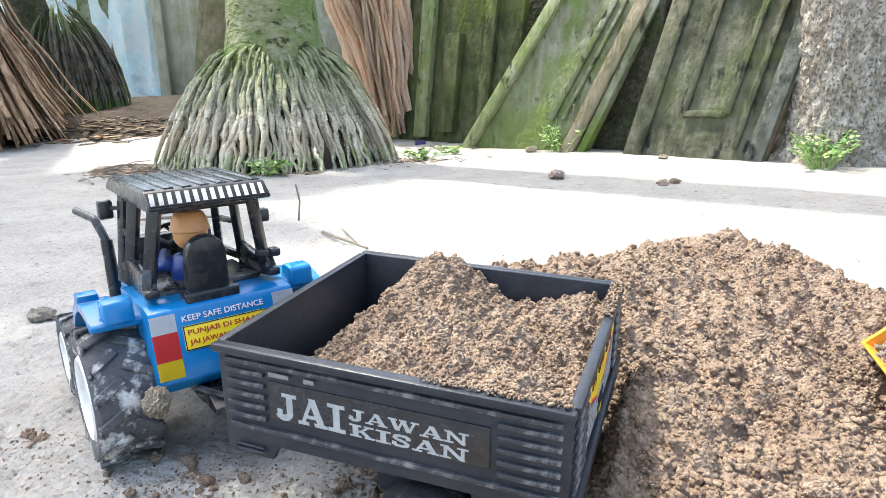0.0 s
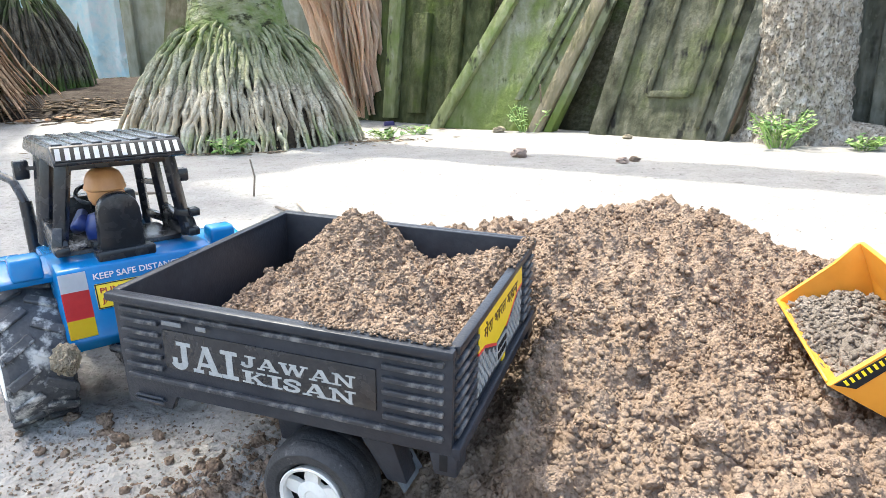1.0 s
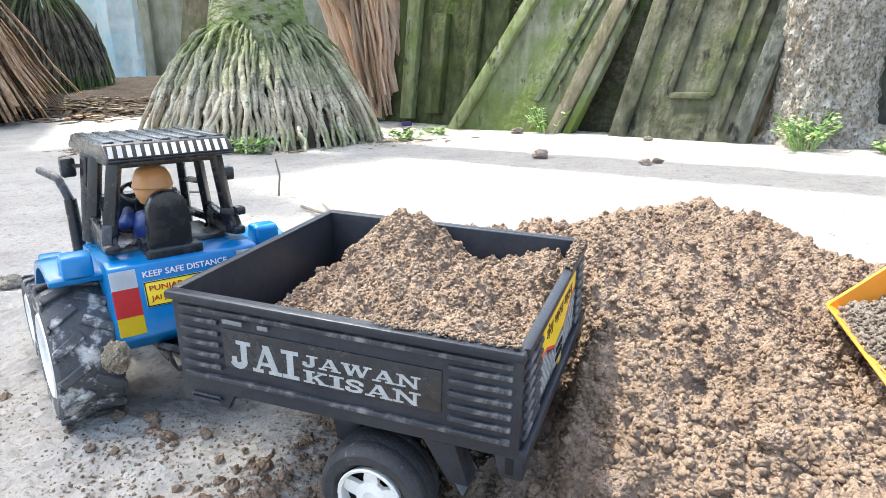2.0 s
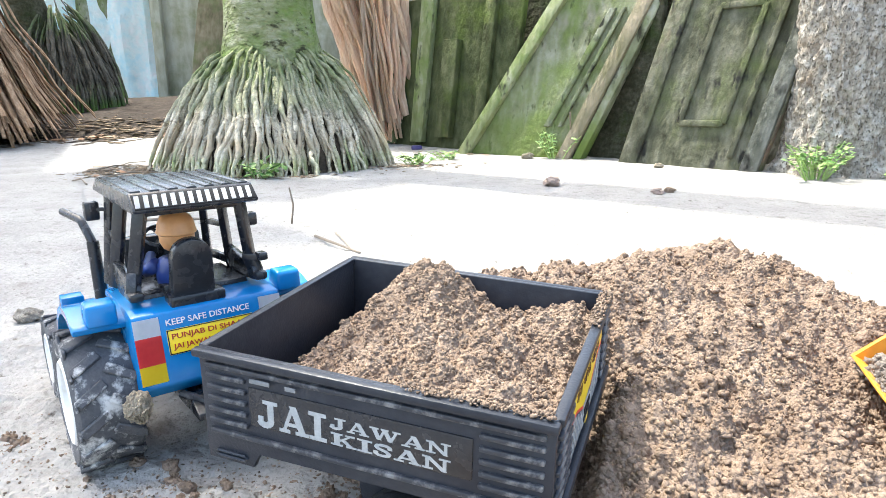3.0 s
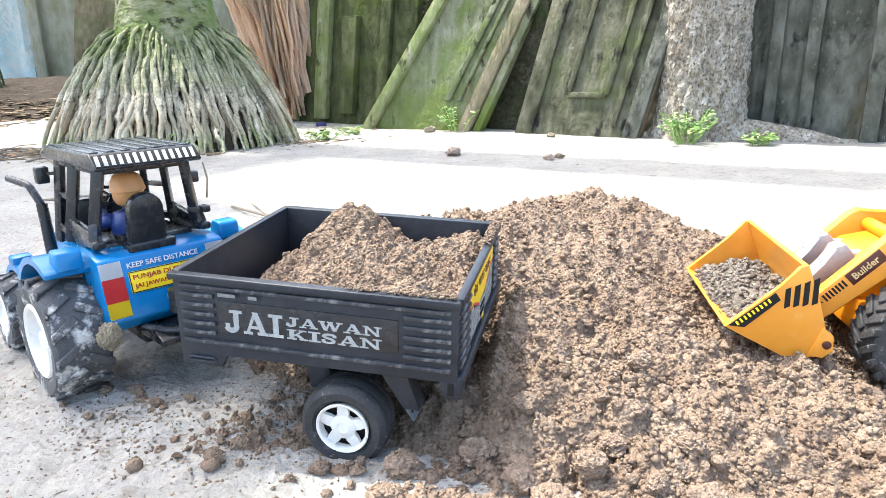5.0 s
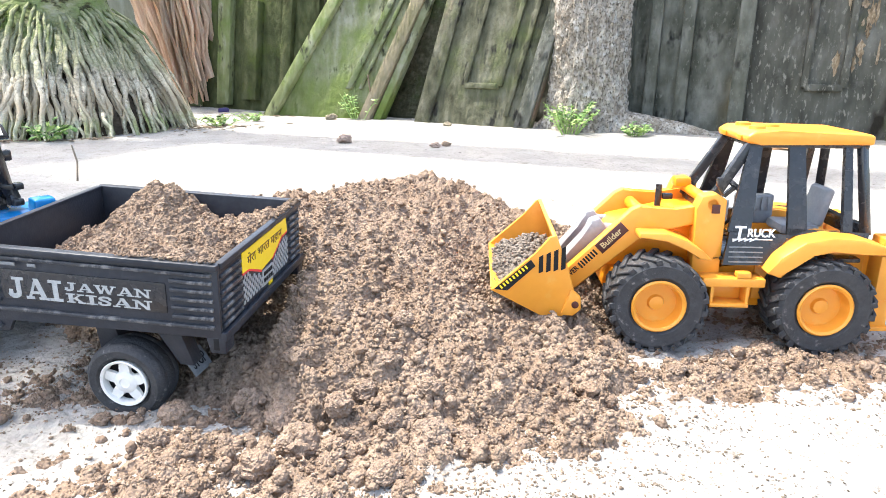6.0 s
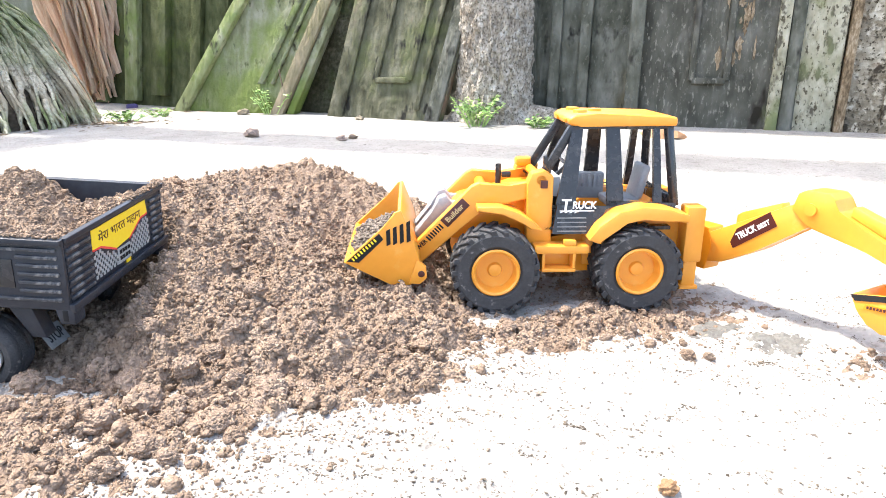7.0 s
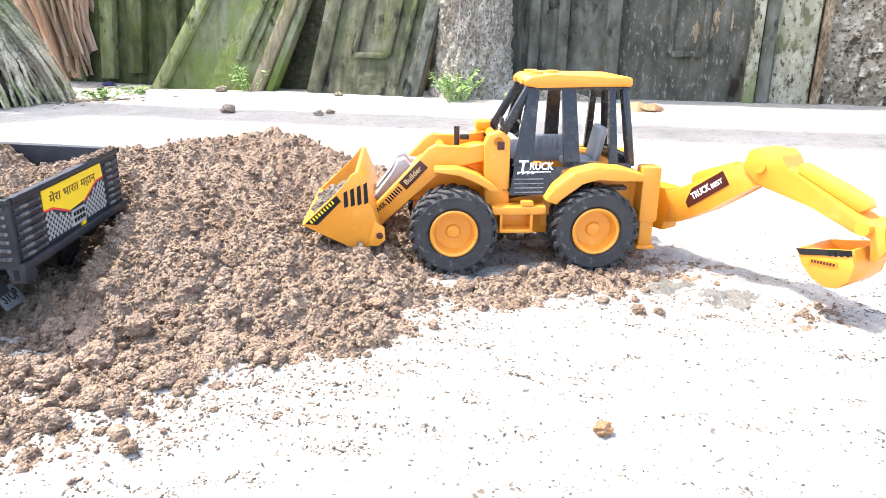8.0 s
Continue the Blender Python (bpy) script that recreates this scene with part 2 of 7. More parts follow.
M_BATTEN = material("mossy_batten", [(0.148, 0.172, 0.07), (0.234, 0.257, 0.133), (0.335, 0.343, 0.242)], 10, 0.93, bump=0.7, bump_scale=80, fine=4, stretch=(1, 1, 0.4), specular=0.15, vary=0.2,
                    dust=(0.133, 0.203, 0.043), dust_scale=8, dust_low=0.50, dust_high=0.70, specks=[((0.047, 0.047, 0.031), 30, 0.60, 0.70)])
M_RUSTBATTEN = material("orange_brown_batten", [(0.141, 0.134, 0.07), (0.225, 0.197, 0.127), (0.31, 0.26, 0.183)], 10, 0.93, bump=0.7, bump_scale=80, stretch=(1, 1, 0.4), specular=0.15)
M_GREENPANEL = material("green_mossy_slab", [(0.103, 0.113, 0.055), (0.212, 0.222, 0.137), (0.329, 0.329, 0.26)], 8, 0.93, bump=0.7, bump_scale=80, fine=4, stretch=(1, 1, 0.55), specular=0.15, vary=0.08,
                        dust=(0.158, 0.212, 0.058), dust_scale=5, dust_low=0.45, dust_high=0.66, specks=[((0.274, 0.253, 0.199), 12, 0.58, 0.72), ((0.034, 0.034, 0.021), 30, 0.60, 0.70)], moss=((0.13, 0.175, 0.045), 0.24, 0.0, 9))
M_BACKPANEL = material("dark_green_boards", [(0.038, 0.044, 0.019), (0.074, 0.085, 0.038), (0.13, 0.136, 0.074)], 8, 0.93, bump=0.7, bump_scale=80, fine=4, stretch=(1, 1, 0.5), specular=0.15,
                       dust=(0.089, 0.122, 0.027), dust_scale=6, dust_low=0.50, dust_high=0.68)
M_GREYPANEL = material("grey_weathered_door", [(0.048, 0.049, 0.03), (0.103, 0.104, 0.069), (0.171, 0.166, 0.124)], 9, 0.93, bump=0.7, bump_scale=80, fine=4, stretch=(1, 1, 0.5), specular=0.15, vary=0.08,
                       dust=(0.095, 0.117, 0.04), dust_scale=5, dust_low=0.48, dust_high=0.68, specks=[((0.026, 0.026, 0.022), 24, 0.58, 0.68), ((0.158, 0.11, 0.079), 9, 0.60, 0.72)])
M_OLDDOOR = material("stained_grey_door", [(0.043, 0.043, 0.034), (0.091, 0.091, 0.074), (0.153, 0.15, 0.13)], 7, 0.93, bump=0.7, bump_scale=80, fine=4, stretch=(1, 1, 0.4), specular=0.15,
                     dust=(0.17, 0.17, 0.153), dust_scale=9, dust_low=0.56, dust_high=0.74, specks=[((0.19, 0.185, 0.155), 120, 0.56, 0.66), ((0.023, 0.02, 0.015), 14, 0.56, 0.68), ((0.17, 0.113, 0.062), 10, 0.62, 0.74), ((0.079, 0.096, 0.034), 6, 0.56, 0.70)], moss=((0.038, 0.036, 0.03), 0.26, 0.46, 22))
M_ENDSLAB = material("lichen_spotted_slab", [(0.128, 0.106, 0.076), (0.255, 0.225, 0.17), (0.425, 0.391, 0.315)], 10, 0.95, bump=1.0, bump_scale=55, fine=5, specular=0.1,
                     specks=[((0.54, 0.50, 0.41), 34, 0.54, 0.64), ((0.051, 0.043, 0.032), 26, 0.55, 0.62), ((0.07, 0.058, 0.04), 110, 0.55, 0.63), ((0.255, 0.162, 0.093), 6, 0.56, 0.7)])
M_POST = material("pale_lichen_post", [(0.208, 0.2, 0.136), (0.336, 0.324, 0.24), (0.464, 0.444, 0.352)], 14, 0.93, bump=1.0, bump_scale=70, fine=5, stretch=(1, 1, 0.6), specular=0.15,
                  specks=[((0.104, 0.096, 0.072), 40, 0.56, 0.64), ((0.09, 0.08, 0.055), 130, 0.57, 0.65), ((0.192, 0.216, 0.104), 10, 0.55, 0.7)])
M_PEEL = material("peeling_cream_paint", [(0.09, 0.065, 0.04), (0.22, 0.165, 0.105), (0.40, 0.33, 0.24)], 45, 0.9, bump=0.6, bump_scale=60, stretch=(1, 1, 0.4), specular=0.15)
# brown litter earth, its colour darkened further to stand for the shade there
M_EARTH = material("shade_dark_leafy_earth", [(0.028, 0.022, 0.017), (0.05, 0.04, 0.032), (0.083, 0.068, 0.055)], 14, 0.97, bump=0.8, bump_scale=60, fine=6, specular=0.08)
M_CORE = material("dark_root_core", [(0.05, 0.04, 0.03), (0.085, 0.068, 0.05), (0.13, 0.105, 0.08)], 20, 0.97, bump=0.8, bump_scale=70, specular=0.08)
# mossy colour with the shade of rear palms and slab gap put into it
M_SHADEMOSS = material("shade_dark_moss", [(0.024, 0.028, 0.015), (0.05, 0.05, 0.03), (0.091, 0.086, 0.062)], 14, 0.95, bump=0.9, bump_scale=60, specular=0.1, dust=(0.037, 0.053, 0.018), dust_scale=8, dust_low=0.5, dust_high=0.65)
M_TARP = material("pale_blue_sheet", [(0.64, 0.862, 0.92), (0.813, 0.92, 0.92), (0.92, 0.92, 0.92)], 4, 0.7, bump=0.4, bump_scale=14)
M_WALL = material("stained_pale_wall", [(0.214, 0.206, 0.135), (0.321, 0.314, 0.236), (0.4, 0.393, 0.321)], 4, 0.92, bump=0.4, bump_scale=40, stretch=(1, 1, 0.35), dust=(0.15, 0.171, 0.071), dust_scale=4, dust_low=0.52, dust_high=0.72)
M_LEAF = material("green_leaf", [(0.05, 0.13, 0.02), (0.10, 0.22, 0.04)], 40, 0.55, vary=0.3)
M_WEED = material("yellow_green_weed", [(0.20, 0.32, 0.085), (0.32, 0.45, 0.15)], 40, 0.6, vary=0.3)
M_DRYLEAF = material("orange_brown_leaf", [(0.26, 0.13, 0.06), (0.36, 0.20, 0.10)], 60, 0.7, vary=0.3)
M_TWIG = material("dry_twig", [(0.16, 0.13, 0.10), (0.28, 0.23, 0.18)], 60, 0.9, vary=0.2)
M_LITTER = material("brown_plant_litter", [(0.12, 0.085, 0.055), (0.22, 0.165, 0.115), (0.34, 0.27, 0.19)], 30, 0.95, specular=0.08, island=0.45)
M_OLDBOARD = material("brown_mossy_board", [(0.10, 0.085, 0.05), (0.19, 0.16, 0.095), (0.28, 0.24, 0.16)], 8, 0.93, bump=0.6, bump_scale=70, fine=4, stretch=(1, 1, 0.5), specular=0.15, dust=(0.13, 0.16, 0.06), dust_scale=5, dust_low=0.5, dust_high=0.68)
M_STONE = material("brown_stone", [(0.224, 0.168, 0.136), (0.352, 0.272, 0.224)], 3, 0.9)
M_PEBBLE = material("grey_brown_stone", [(0.17, 0.15, 0.125), (0.26, 0.235, 0.20), (0.36, 0.33, 0.29)], 3, 0.95, bump=0.5, bump_scale=12, specular=0.1)
M_RUSTSTONE = material("orange_brown_pebble", [(0.30, 0.17, 0.09), (0.46, 0.29, 0.17)], 3, 0.95, bump=0.6, bump_scale=10, specular=0.1)
M_PURPLE = material("purple_plastic", [(0.04, 0.03, 0.12), (0.06, 0.045, 0.17)], 60, 0.4)


# ---- mesh helpers ----
def part(name, bm, mat, parent, label="", smooth=True, m=None):
    """Links a bmesh as one mesh object under a thing or a part."""
    bmesh.ops.recalc_face_normals(bm, faces=bm.faces)
    me = bpy.data.meshes.new(name)
    bm.to_mesh(me)
    bm.free()
    me.materials.append(mat)
    if smooth:
        me.shade_smooth()
        me.set_sharp_from_angle(angle=radians(38))
    ob = new(name, me)
    ob.parent = parent
    if m is not None:
        ob.matrix_basis = m
    if label:
        tagged(ob, label)
    return ob


def thing(name, m, label, category, group="", kind=""):
    ob = new(name)
    ob.empty_display_size = 0.02
    ob.matrix_world = m
    return tagged(ob, label, category, group, kind)


def same_mesh(name, ob, parent, m):
    """One more piece on the mesh of ob."""
    o = new(name, ob.data)
    o.parent, o.matrix_basis = parent, m
    return o


def B():
    return bmesh.new()


def box(bm, c, s, bev=0.0, m=None, seg=2):
    """A box round c with edges of length s, its edges rounded by bev."""
    r = bmesh.ops.create_cube(bm, size=1.0)
    vs = r["verts"]
    bmesh.ops.scale(bm, vec=s, verts=vs)
    if bev:
        edges = list({e for v in vs for e in v.link_edges})
        vs = bmesh.ops.bevel(bm, geom=edges, offset=bev, segments=seg, profile=0.5, affect="EDGES")["verts"]
        vs = list({v for v in vs})
    bmesh.ops.translate(bm, vec=c, verts=vs)
    if m is not None:
        bmesh.ops.transform(bm, matrix=m, verts=vs)
    return bm


def prism(bm, pts, a, b, axis="y", bev=0.0, seg=2):
    """A polygon drawn in the two other axes (x, z for y; y, z for x; x, y for z), pushed from a to b along axis."""
    def at(p, h):
        return {"y": (p[0], h, p[1]), "x": (h, p[0], p[1]), "z": (p[0], p[1], h)}[axis]
    lo, hi = [bm.verts.new(at(p, a)) for p in pts], [bm.verts.new(at(p, b)) for p in pts]
    n = len(pts)
    faces = [bm.faces.new(lo), bm.faces.new(hi[::-1])]
    faces += [bm.faces.new((lo[k], hi[k], hi[(k + 1) % n], lo[(k + 1) % n])) for k in range(n)]
    if bev:
        edges = list({e for f in faces for e in f.edges})
        bmesh.ops.bevel(bm, geom=edges, offset=bev, segments=seg, profile=0.5, affect="EDGES", clamp_overlap=True)
    return bm


def tube(bm, path, radii, n=8, caps=True, flat=1.0):
    """A tube along path; flat: its width over its thickness."""
    path = [Vector(p) for p in path]
    if isinstance(radii, (int, float)):
        radii = [radii] * len(path)
    rings = []
    for k, p in enumerate(path):
        d = (path[min(k + 1, len(path) - 1)] - path[max(k - 1, 0)]).normalized()
        side = d.cross(Vector((0, 0, 1))) if abs(d.z) < 0.95 else d.cross(Vector((0, 1, 0)))
        side.normalize()
        up = side.cross(d)
        rings.append([bm.verts.new(p + (side * math.cos(a) * flat + up * math.sin(a)) * radii[k]) for a in (2 * math.pi * j / n for j in range(n))])
    for a, b in zip(rings, rings[1:]):
        for j in range(n):
            bm.faces.new((a[j], a[(j + 1) % n], b[(j + 1) % n], b[j]))
    if caps:
        bm.faces.new(rings[0][::-1]), bm.faces.new(rings[-1])
    return bm


def lathe(bm, profile, n=32, axis="y", c=(0, 0, 0), ends="both"):
    """Turns (radius, height) pairs round an axis; a closed ring of pairs gives a closed solid."""
    rings = []
    for r, h in profile:
        ring = []
        for j in range(n):
            a = 2 * math.pi * j / n
            p = {"y": (r * math.cos(a), h, r * math.sin(a)), "z": (r * math.cos(a), r * math.sin(a), h), "x": (h, r * math.cos(a), r * math.sin(a))}[axis]
            ring.append(bm.verts.new(Vector(p) + Vector(c)))
        rings.append(ring)
    for a, b in zip(rings, rings[1:]):
        for j in range(n):
            bm.faces.new((a[j], a[(j + 1) % n], b[(j + 1) % n], b[j]))
    if ends == "ring":
        for j in range(n):
            bm.faces.new((rings[-1][j], rings[-1][(j + 1) % n], rings[0][(j + 1) % n], rings[0][j]))
    for ring in {"both": (rings[0], rings[-1]), "last": (rings[-1],), "ring": ()}[ends]:
        bm.faces.new(ring)
    return bm


def bar(bm, a, b, w, t, bev=0.0):
    """A square bar from a to b, w wide (level) and t thick."""
    a, b = Vector(a), Vector(b)
    d = b - a
    m = Matrix.Translation((a + b) / 2) @ d.to_track_quat("Z", "Y").to_matrix().to_4x4()
    return box(bm, (0, 0, 0), (w, t, d.length), bev, m)


def lettering(name, text, mat, parent, m, height, width=None, depth=0.0003, label="", bold=0.0, shear=0.0):
    """Words as a thin mesh; m puts their lower left corner, x along the line, y up."""
    cu = bpy.data.curves.new(name, "FONT")
    cu.body, cu.size, cu.extrude, cu.offset, cu.shear, cu.resolution_u = text, 1.0, 0.02, bold, shear, 3
    tmp = bpy.data.objects.new(name, cu)
    scene.collection.objects.link(tmp)
    me = bpy.data.meshes.new_from_object(tmp.evaluated_get(bpy.context.evaluated_depsgraph_get()))
    bpy.data.objects.remove(tmp)
    co = np.array([v.co for v in me.vertices])
    lo, hi = co.min(0), co.max(0)
    sy = height / (hi[1] - lo[1])
    sx = width / (hi[0] - lo[0]) if width else sy
    for v in me.vertices:
        v.co = ((v.co.x - lo[0]) * sx, (v.co.y - lo[1]) * sy, (v.co.z + 0.02) / 0.04 * depth)
    me.name = name
    me.materials.clear()
    me.materials.append(mat)
    ob = new(name, me)
    ob.parent, ob.matrix_basis = parent, m
    if label:
        tagged(ob, label)
    return ob


def slab_letters(name, text, mat, parent, m, height, width, depth=0.0003, label=""):
    """Bold letters with slab serifs, drawn as bars and bent strokes."""
    def rect(x0, x1, y0, y1):
        return [((x0 + x1) / 2, y0), ((x0 + x1) / 2, y1)], x1 - x0
    hook = [(0.49, 0.95)] + [(0.26 + 0.23 * math.cos(a), 0.30 + 0.21 * math.sin(a)) for a in (0.3 - 0.43 * k for k in range(8))]
    shapes = {
        "I": (0.62, [rect(0.19, 0.43, 0, 1), rect(0, 0.62, 0, 0.14), rect(0, 0.62, 0.86, 1)]),
        "J": (0.76, [(hook, 0.23), rect(0.20, 0.76, 0.86, 1), rect(0.0, 0.20, 0.20, 0.40)]),
        "A": (1.08, [([(0.17, 0.05), (0.54, 0.99)], 0.13), ([(0.87, 0.05), (0.53, 1.0)], 0.25), rect(0.28, 0.74, 0.26, 0.39), rect(0, 0.40, 0, 0.13), rect(0.60, 1.08, 0, 0.13)]),
        "W": (1.44, [([(0.19, 0.95), (0.44, 0.02)], 0.23), ([(0.44, 0.02), (0.70, 0.95)], 0.13), ([(0.70, 0.95), (0.97, 0.02)], 0.23), ([(0.97, 0.02), (1.25, 0.95)], 0.13),
                     rect(0, 0.42, 0.86, 1), rect(0.52, 0.88, 0.86, 1), rect(1.06, 1.44, 0.86, 1)]),
        "N": (1.08, [rect(0.13, 0.27, 0, 1), rect(0, 0.42, 0, 0.14), rect(0, 0.32, 0.86, 1), rect(0.79, 0.93, 0, 1), rect(0.64, 1.08, 0.86, 1), ([(0.20, 0.97), (0.86, 0.03)], 0.23)]),
        "K": (1.08, [rect(0.13, 0.38, 0, 1), rect(0, 0.50, 0, 0.14), rect(0, 0.50, 0.86, 1), ([(0.36, 0.38), (0.82, 0.92)], 0.14), rect(0.62, 1.02, 0.86, 1), ([(0.50, 0.56), (0.86, 0.05)], 0.24), rect(0.64, 1.08, 0, 0.14)]),
        "S": (0.80, [([(0.68, 0.66), (0.68, 0.80), (0.58, 0.90), (0.38, 0.92), (0.18, 0.86), (0.13, 0.70), (0.24, 0.58), (0.52, 0.46), (0.65, 0.32), (0.60, 0.15), (0.40, 0.08), (0.20, 0.10), (0.11, 0.20), (0.11, 0.36)], 0.19)])}
    total = sum(shapes[ch][0] + 0.03 for ch in text) - 0.03
    bm, x, k = B(), 0.0, 0
    for ch in text:
        for path, w in shapes[ch][1]:
            for (ax, ay), (bx, by) in zip(path, path[1:]):
                level = abs(by - ay) < abs(bx - ax) * 0.6
                dx, dy = (0.0, w * 0.42) if level and len(path) > 2 else (w / 2, 0.0)
                if len(path) > 2 and not level:
                    dy = 0.02 if by > ay else -0.02
                pts = [(ax - dx, ay - dy), (ax + dx, ay + dy), (bx + dx, by + dy), (bx - dx, by - dy)]
                if len(path) > 2:
                    d = Vector((bx - ax, by - ay)).normalized() * 0.03
                    nn = Vector((-d.y, d.x)).normalized() * w / 2
                    pts = [(ax - d.x + nn.x, ay - d.y + nn.y), (ax - d.x - nn.x, ay - d.y - nn.y), (bx + d.x - nn.x, by + d.y - nn.y), (bx + d.x + nn.x, by + d.y + nn.y)]
                k += 1
                prism(bm, [((x + px) * width / total, py * height) for px, py in pts], 0.0, depth + 0.000004 * (k % 7), "z")
        x += shapes[ch][0] + 0.03
    return part(name, bm, mat, parent, label, smooth=False, m=m)


def axes(o, x, y):
    """A pose from an origin and the two directions x and y (z is square to them)."""
    x, y = Vector(x).normalized(), Vector(y)
    z = x.cross(y).normalized()
    y = z.cross(x)
    return Matrix(((x.x, y.x, z.x, o[0]), (x.y, y.y, z.y, o[1]), (x.z, y.z, z.z, o[2]), (0, 0, 0, 1)))


def crumb_mesh(name, seed, mat, rough=0.35, sub=1):
    """One rough lump about 1 m across, to be scaled."""
    bm = B()
    if sub:
        bmesh.ops.create_icosphere(bm, subdivisions=sub, radius=0.5)
    else:
        for c in ((0.5, 0, 0), (-0.5, 0, 0), (0, 0.5, 0), (0, -0.5, 0), (0, 0, 0.5), (0, 0, -0.5)):
            bm.verts.new(c)
        bmesh.ops.convex_hull(bm, input=bm.verts[:])
    rnd = random.Random(seed)
    off = Vector((rnd.uniform(0, 50), rnd.uniform(0, 50), rnd.uniform(0, 50)))
    for v in bm.verts:
        grain = 0.5 - noise.voronoi(v.co * 8.0 + off, distance_metric="DISTANCE", exponent=2.5)[0][0] if sub > 2 else 0.0
        v.co *= 1 + rough * noise.noise(v.co * 2.3 + off) + 0.6 * rough * noise.noise(v.co * 6 + off) + 0.34 * grain
        v.co.z *= 0.8
    me = bpy.data.meshes.new(name)
    bm.to_mesh(me)
    bm.free()
    me.materials.append(mat)
    return me


def scatter_mesh(name, places, mat, seed=1, sub=1, parent=None, shape=(1, 1, 1)):
    """Many small lumps as one mesh: places are (x, y, z, size); shape: their length, width and height."""
    base = []
    for k in range(12):
        me = crumb_mesh("lump", seed * 20 + k, mat, 0.75 if sub < 2 else 0.38, sub)
        base.append(np.array([v.co for v in me.vertices]))
        tris = np.array([p.vertices[:] for p in me.polygons])
        bpy.data.meshes.remove(me)
    rnd = np.random.RandomState(seed)
    p = np.array(places)
    n, nv = len(p), len(base[0])
    v = np.array(base)[rnd.randint(12, size=n)] * shape
    for i, j, most in ((1, 2, 0.9 * shape[2]), (0, 1, 3.14)):
        a = rnd.uniform(-most, most, (n, 1))
        v[:, :, i], v[:, :, j] = v[:, :, i] * np.cos(a) - v[:, :, j] * np.sin(a), v[:, :, i] * np.sin(a) + v[:, :, j] * np.cos(a)
    v = v * (p[:, 3:4, None] * rnd.uniform(0.7, 1.3, (n, 1, 3))) + p[:, None, :3]
    f = (tris[None] + np.arange(n)[:, None, None] * nv).reshape(-1, 3)
    me = bpy.data.meshes.new(name)
    me.vertices.add(n * nv)
    me.vertices.foreach_set("co", v.astype(np.float32).ravel())
    me.loops.add(f.size)
    me.loops.foreach_set("vertex_index", f.astype(np.int32).ravel())
    me.polygons.add(len(f))
    me.polygons.foreach_set("loop_start", np.arange(0, f.size, 3, dtype=np.int32))
    me.update(calc_edges=True)
    me.validate()
    me.shade_smooth()
    me.materials.append(mat)
    ob = new(name, me)
    ob.parent = parent
    return ob


# ---- ground and soil ----
def fbm(x, y, s, octaves=3):
    return noise.fractal(Vector((x * s, y * s, 3.7)), 1.0, 2.0, octaves)


def ground_height(x, y):
    near = -0.6 < x < 0.9 and -0.4 < y < 0.8
    z = 0.0022 * fbm(x, y, 22) + (0.0026 * fbm(x, y, 70) + 0.0016 * fbm(x, y, 170, 2) if near else 0.0) + 0.004 * noise.noise(Vector((x * 1.3, y * 1.3, 0.4)))
    back = min(1.0, max(0.0, (y - 2.0) / 2.2)) * min(1.0, max(0.0, (0.35 - x) / 0.8))
    return z + 0.12 * back * back * (3 - 2 * back)


def spaced(lo, hi, step, far, grow=1.22):
    """Coordinates: even between lo and hi, then wider and wider out to far."""
    mid = list(np.arange(lo, hi + step / 2, step))
    out, d = [], step
    v = hi
    while v < far:
        d *= grow
        v += d
        out.append(v)
    low = [lo - (o - hi) for o in out]
    return low[::-1] + mid + out


def grid_mesh(name, xs, ys, height, mat):
    vs = [(x, y, height(x, y)) for y in ys for x in xs]
    n = len(xs)
    fs = [(j * n + i, j * n + i + 1, j * n + n + i + 1, j * n + n + i) for j in range(len(ys) - 1) for i in range(n - 1)]
    me = bpy.data.meshes.new(name)
    me.from_pydata(vs, [], fs)
    me.materials.append(mat)
    me.shade_smooth()
    return new(name, me)


ground = tagged(grid_mesh("ground", spaced(-0.40, 0.70, 0.0036, 400), spaced(-0.16, 0.55, 0.0036, 400), ground_height, M_SAND),
                "pale dry sand ground with scattered soil crumbs", "ground", kind="structure")


def lumps(x, y, s, z, a):
    """Rounded lumps in cells 1/s wide, a high."""
    return a * (0.5 - min(1.0, (noise.voronoi(Vector((x * s, y * s, z)), distance_metric="DISTANCE", exponent=2.5)[0][0] / 0.62) ** 2))


def trailer_clear(x, y):
    """1 under the trailer, falling to 0 just outside it."""
    c, sn = math.cos(radians(-21.45)), math.sin(radians(-21.45))
    u, v = (x - 0.046) * c + (y - 0.1997) * sn, -(x - 0.046) * sn + (y - 0.1997) * c
    out = math.hypot(max(0.0, -0.145 - u, u + 0.004), max(0.0, -v, v - 0.124))
    return max(0.0, 1 - out / 0.012)


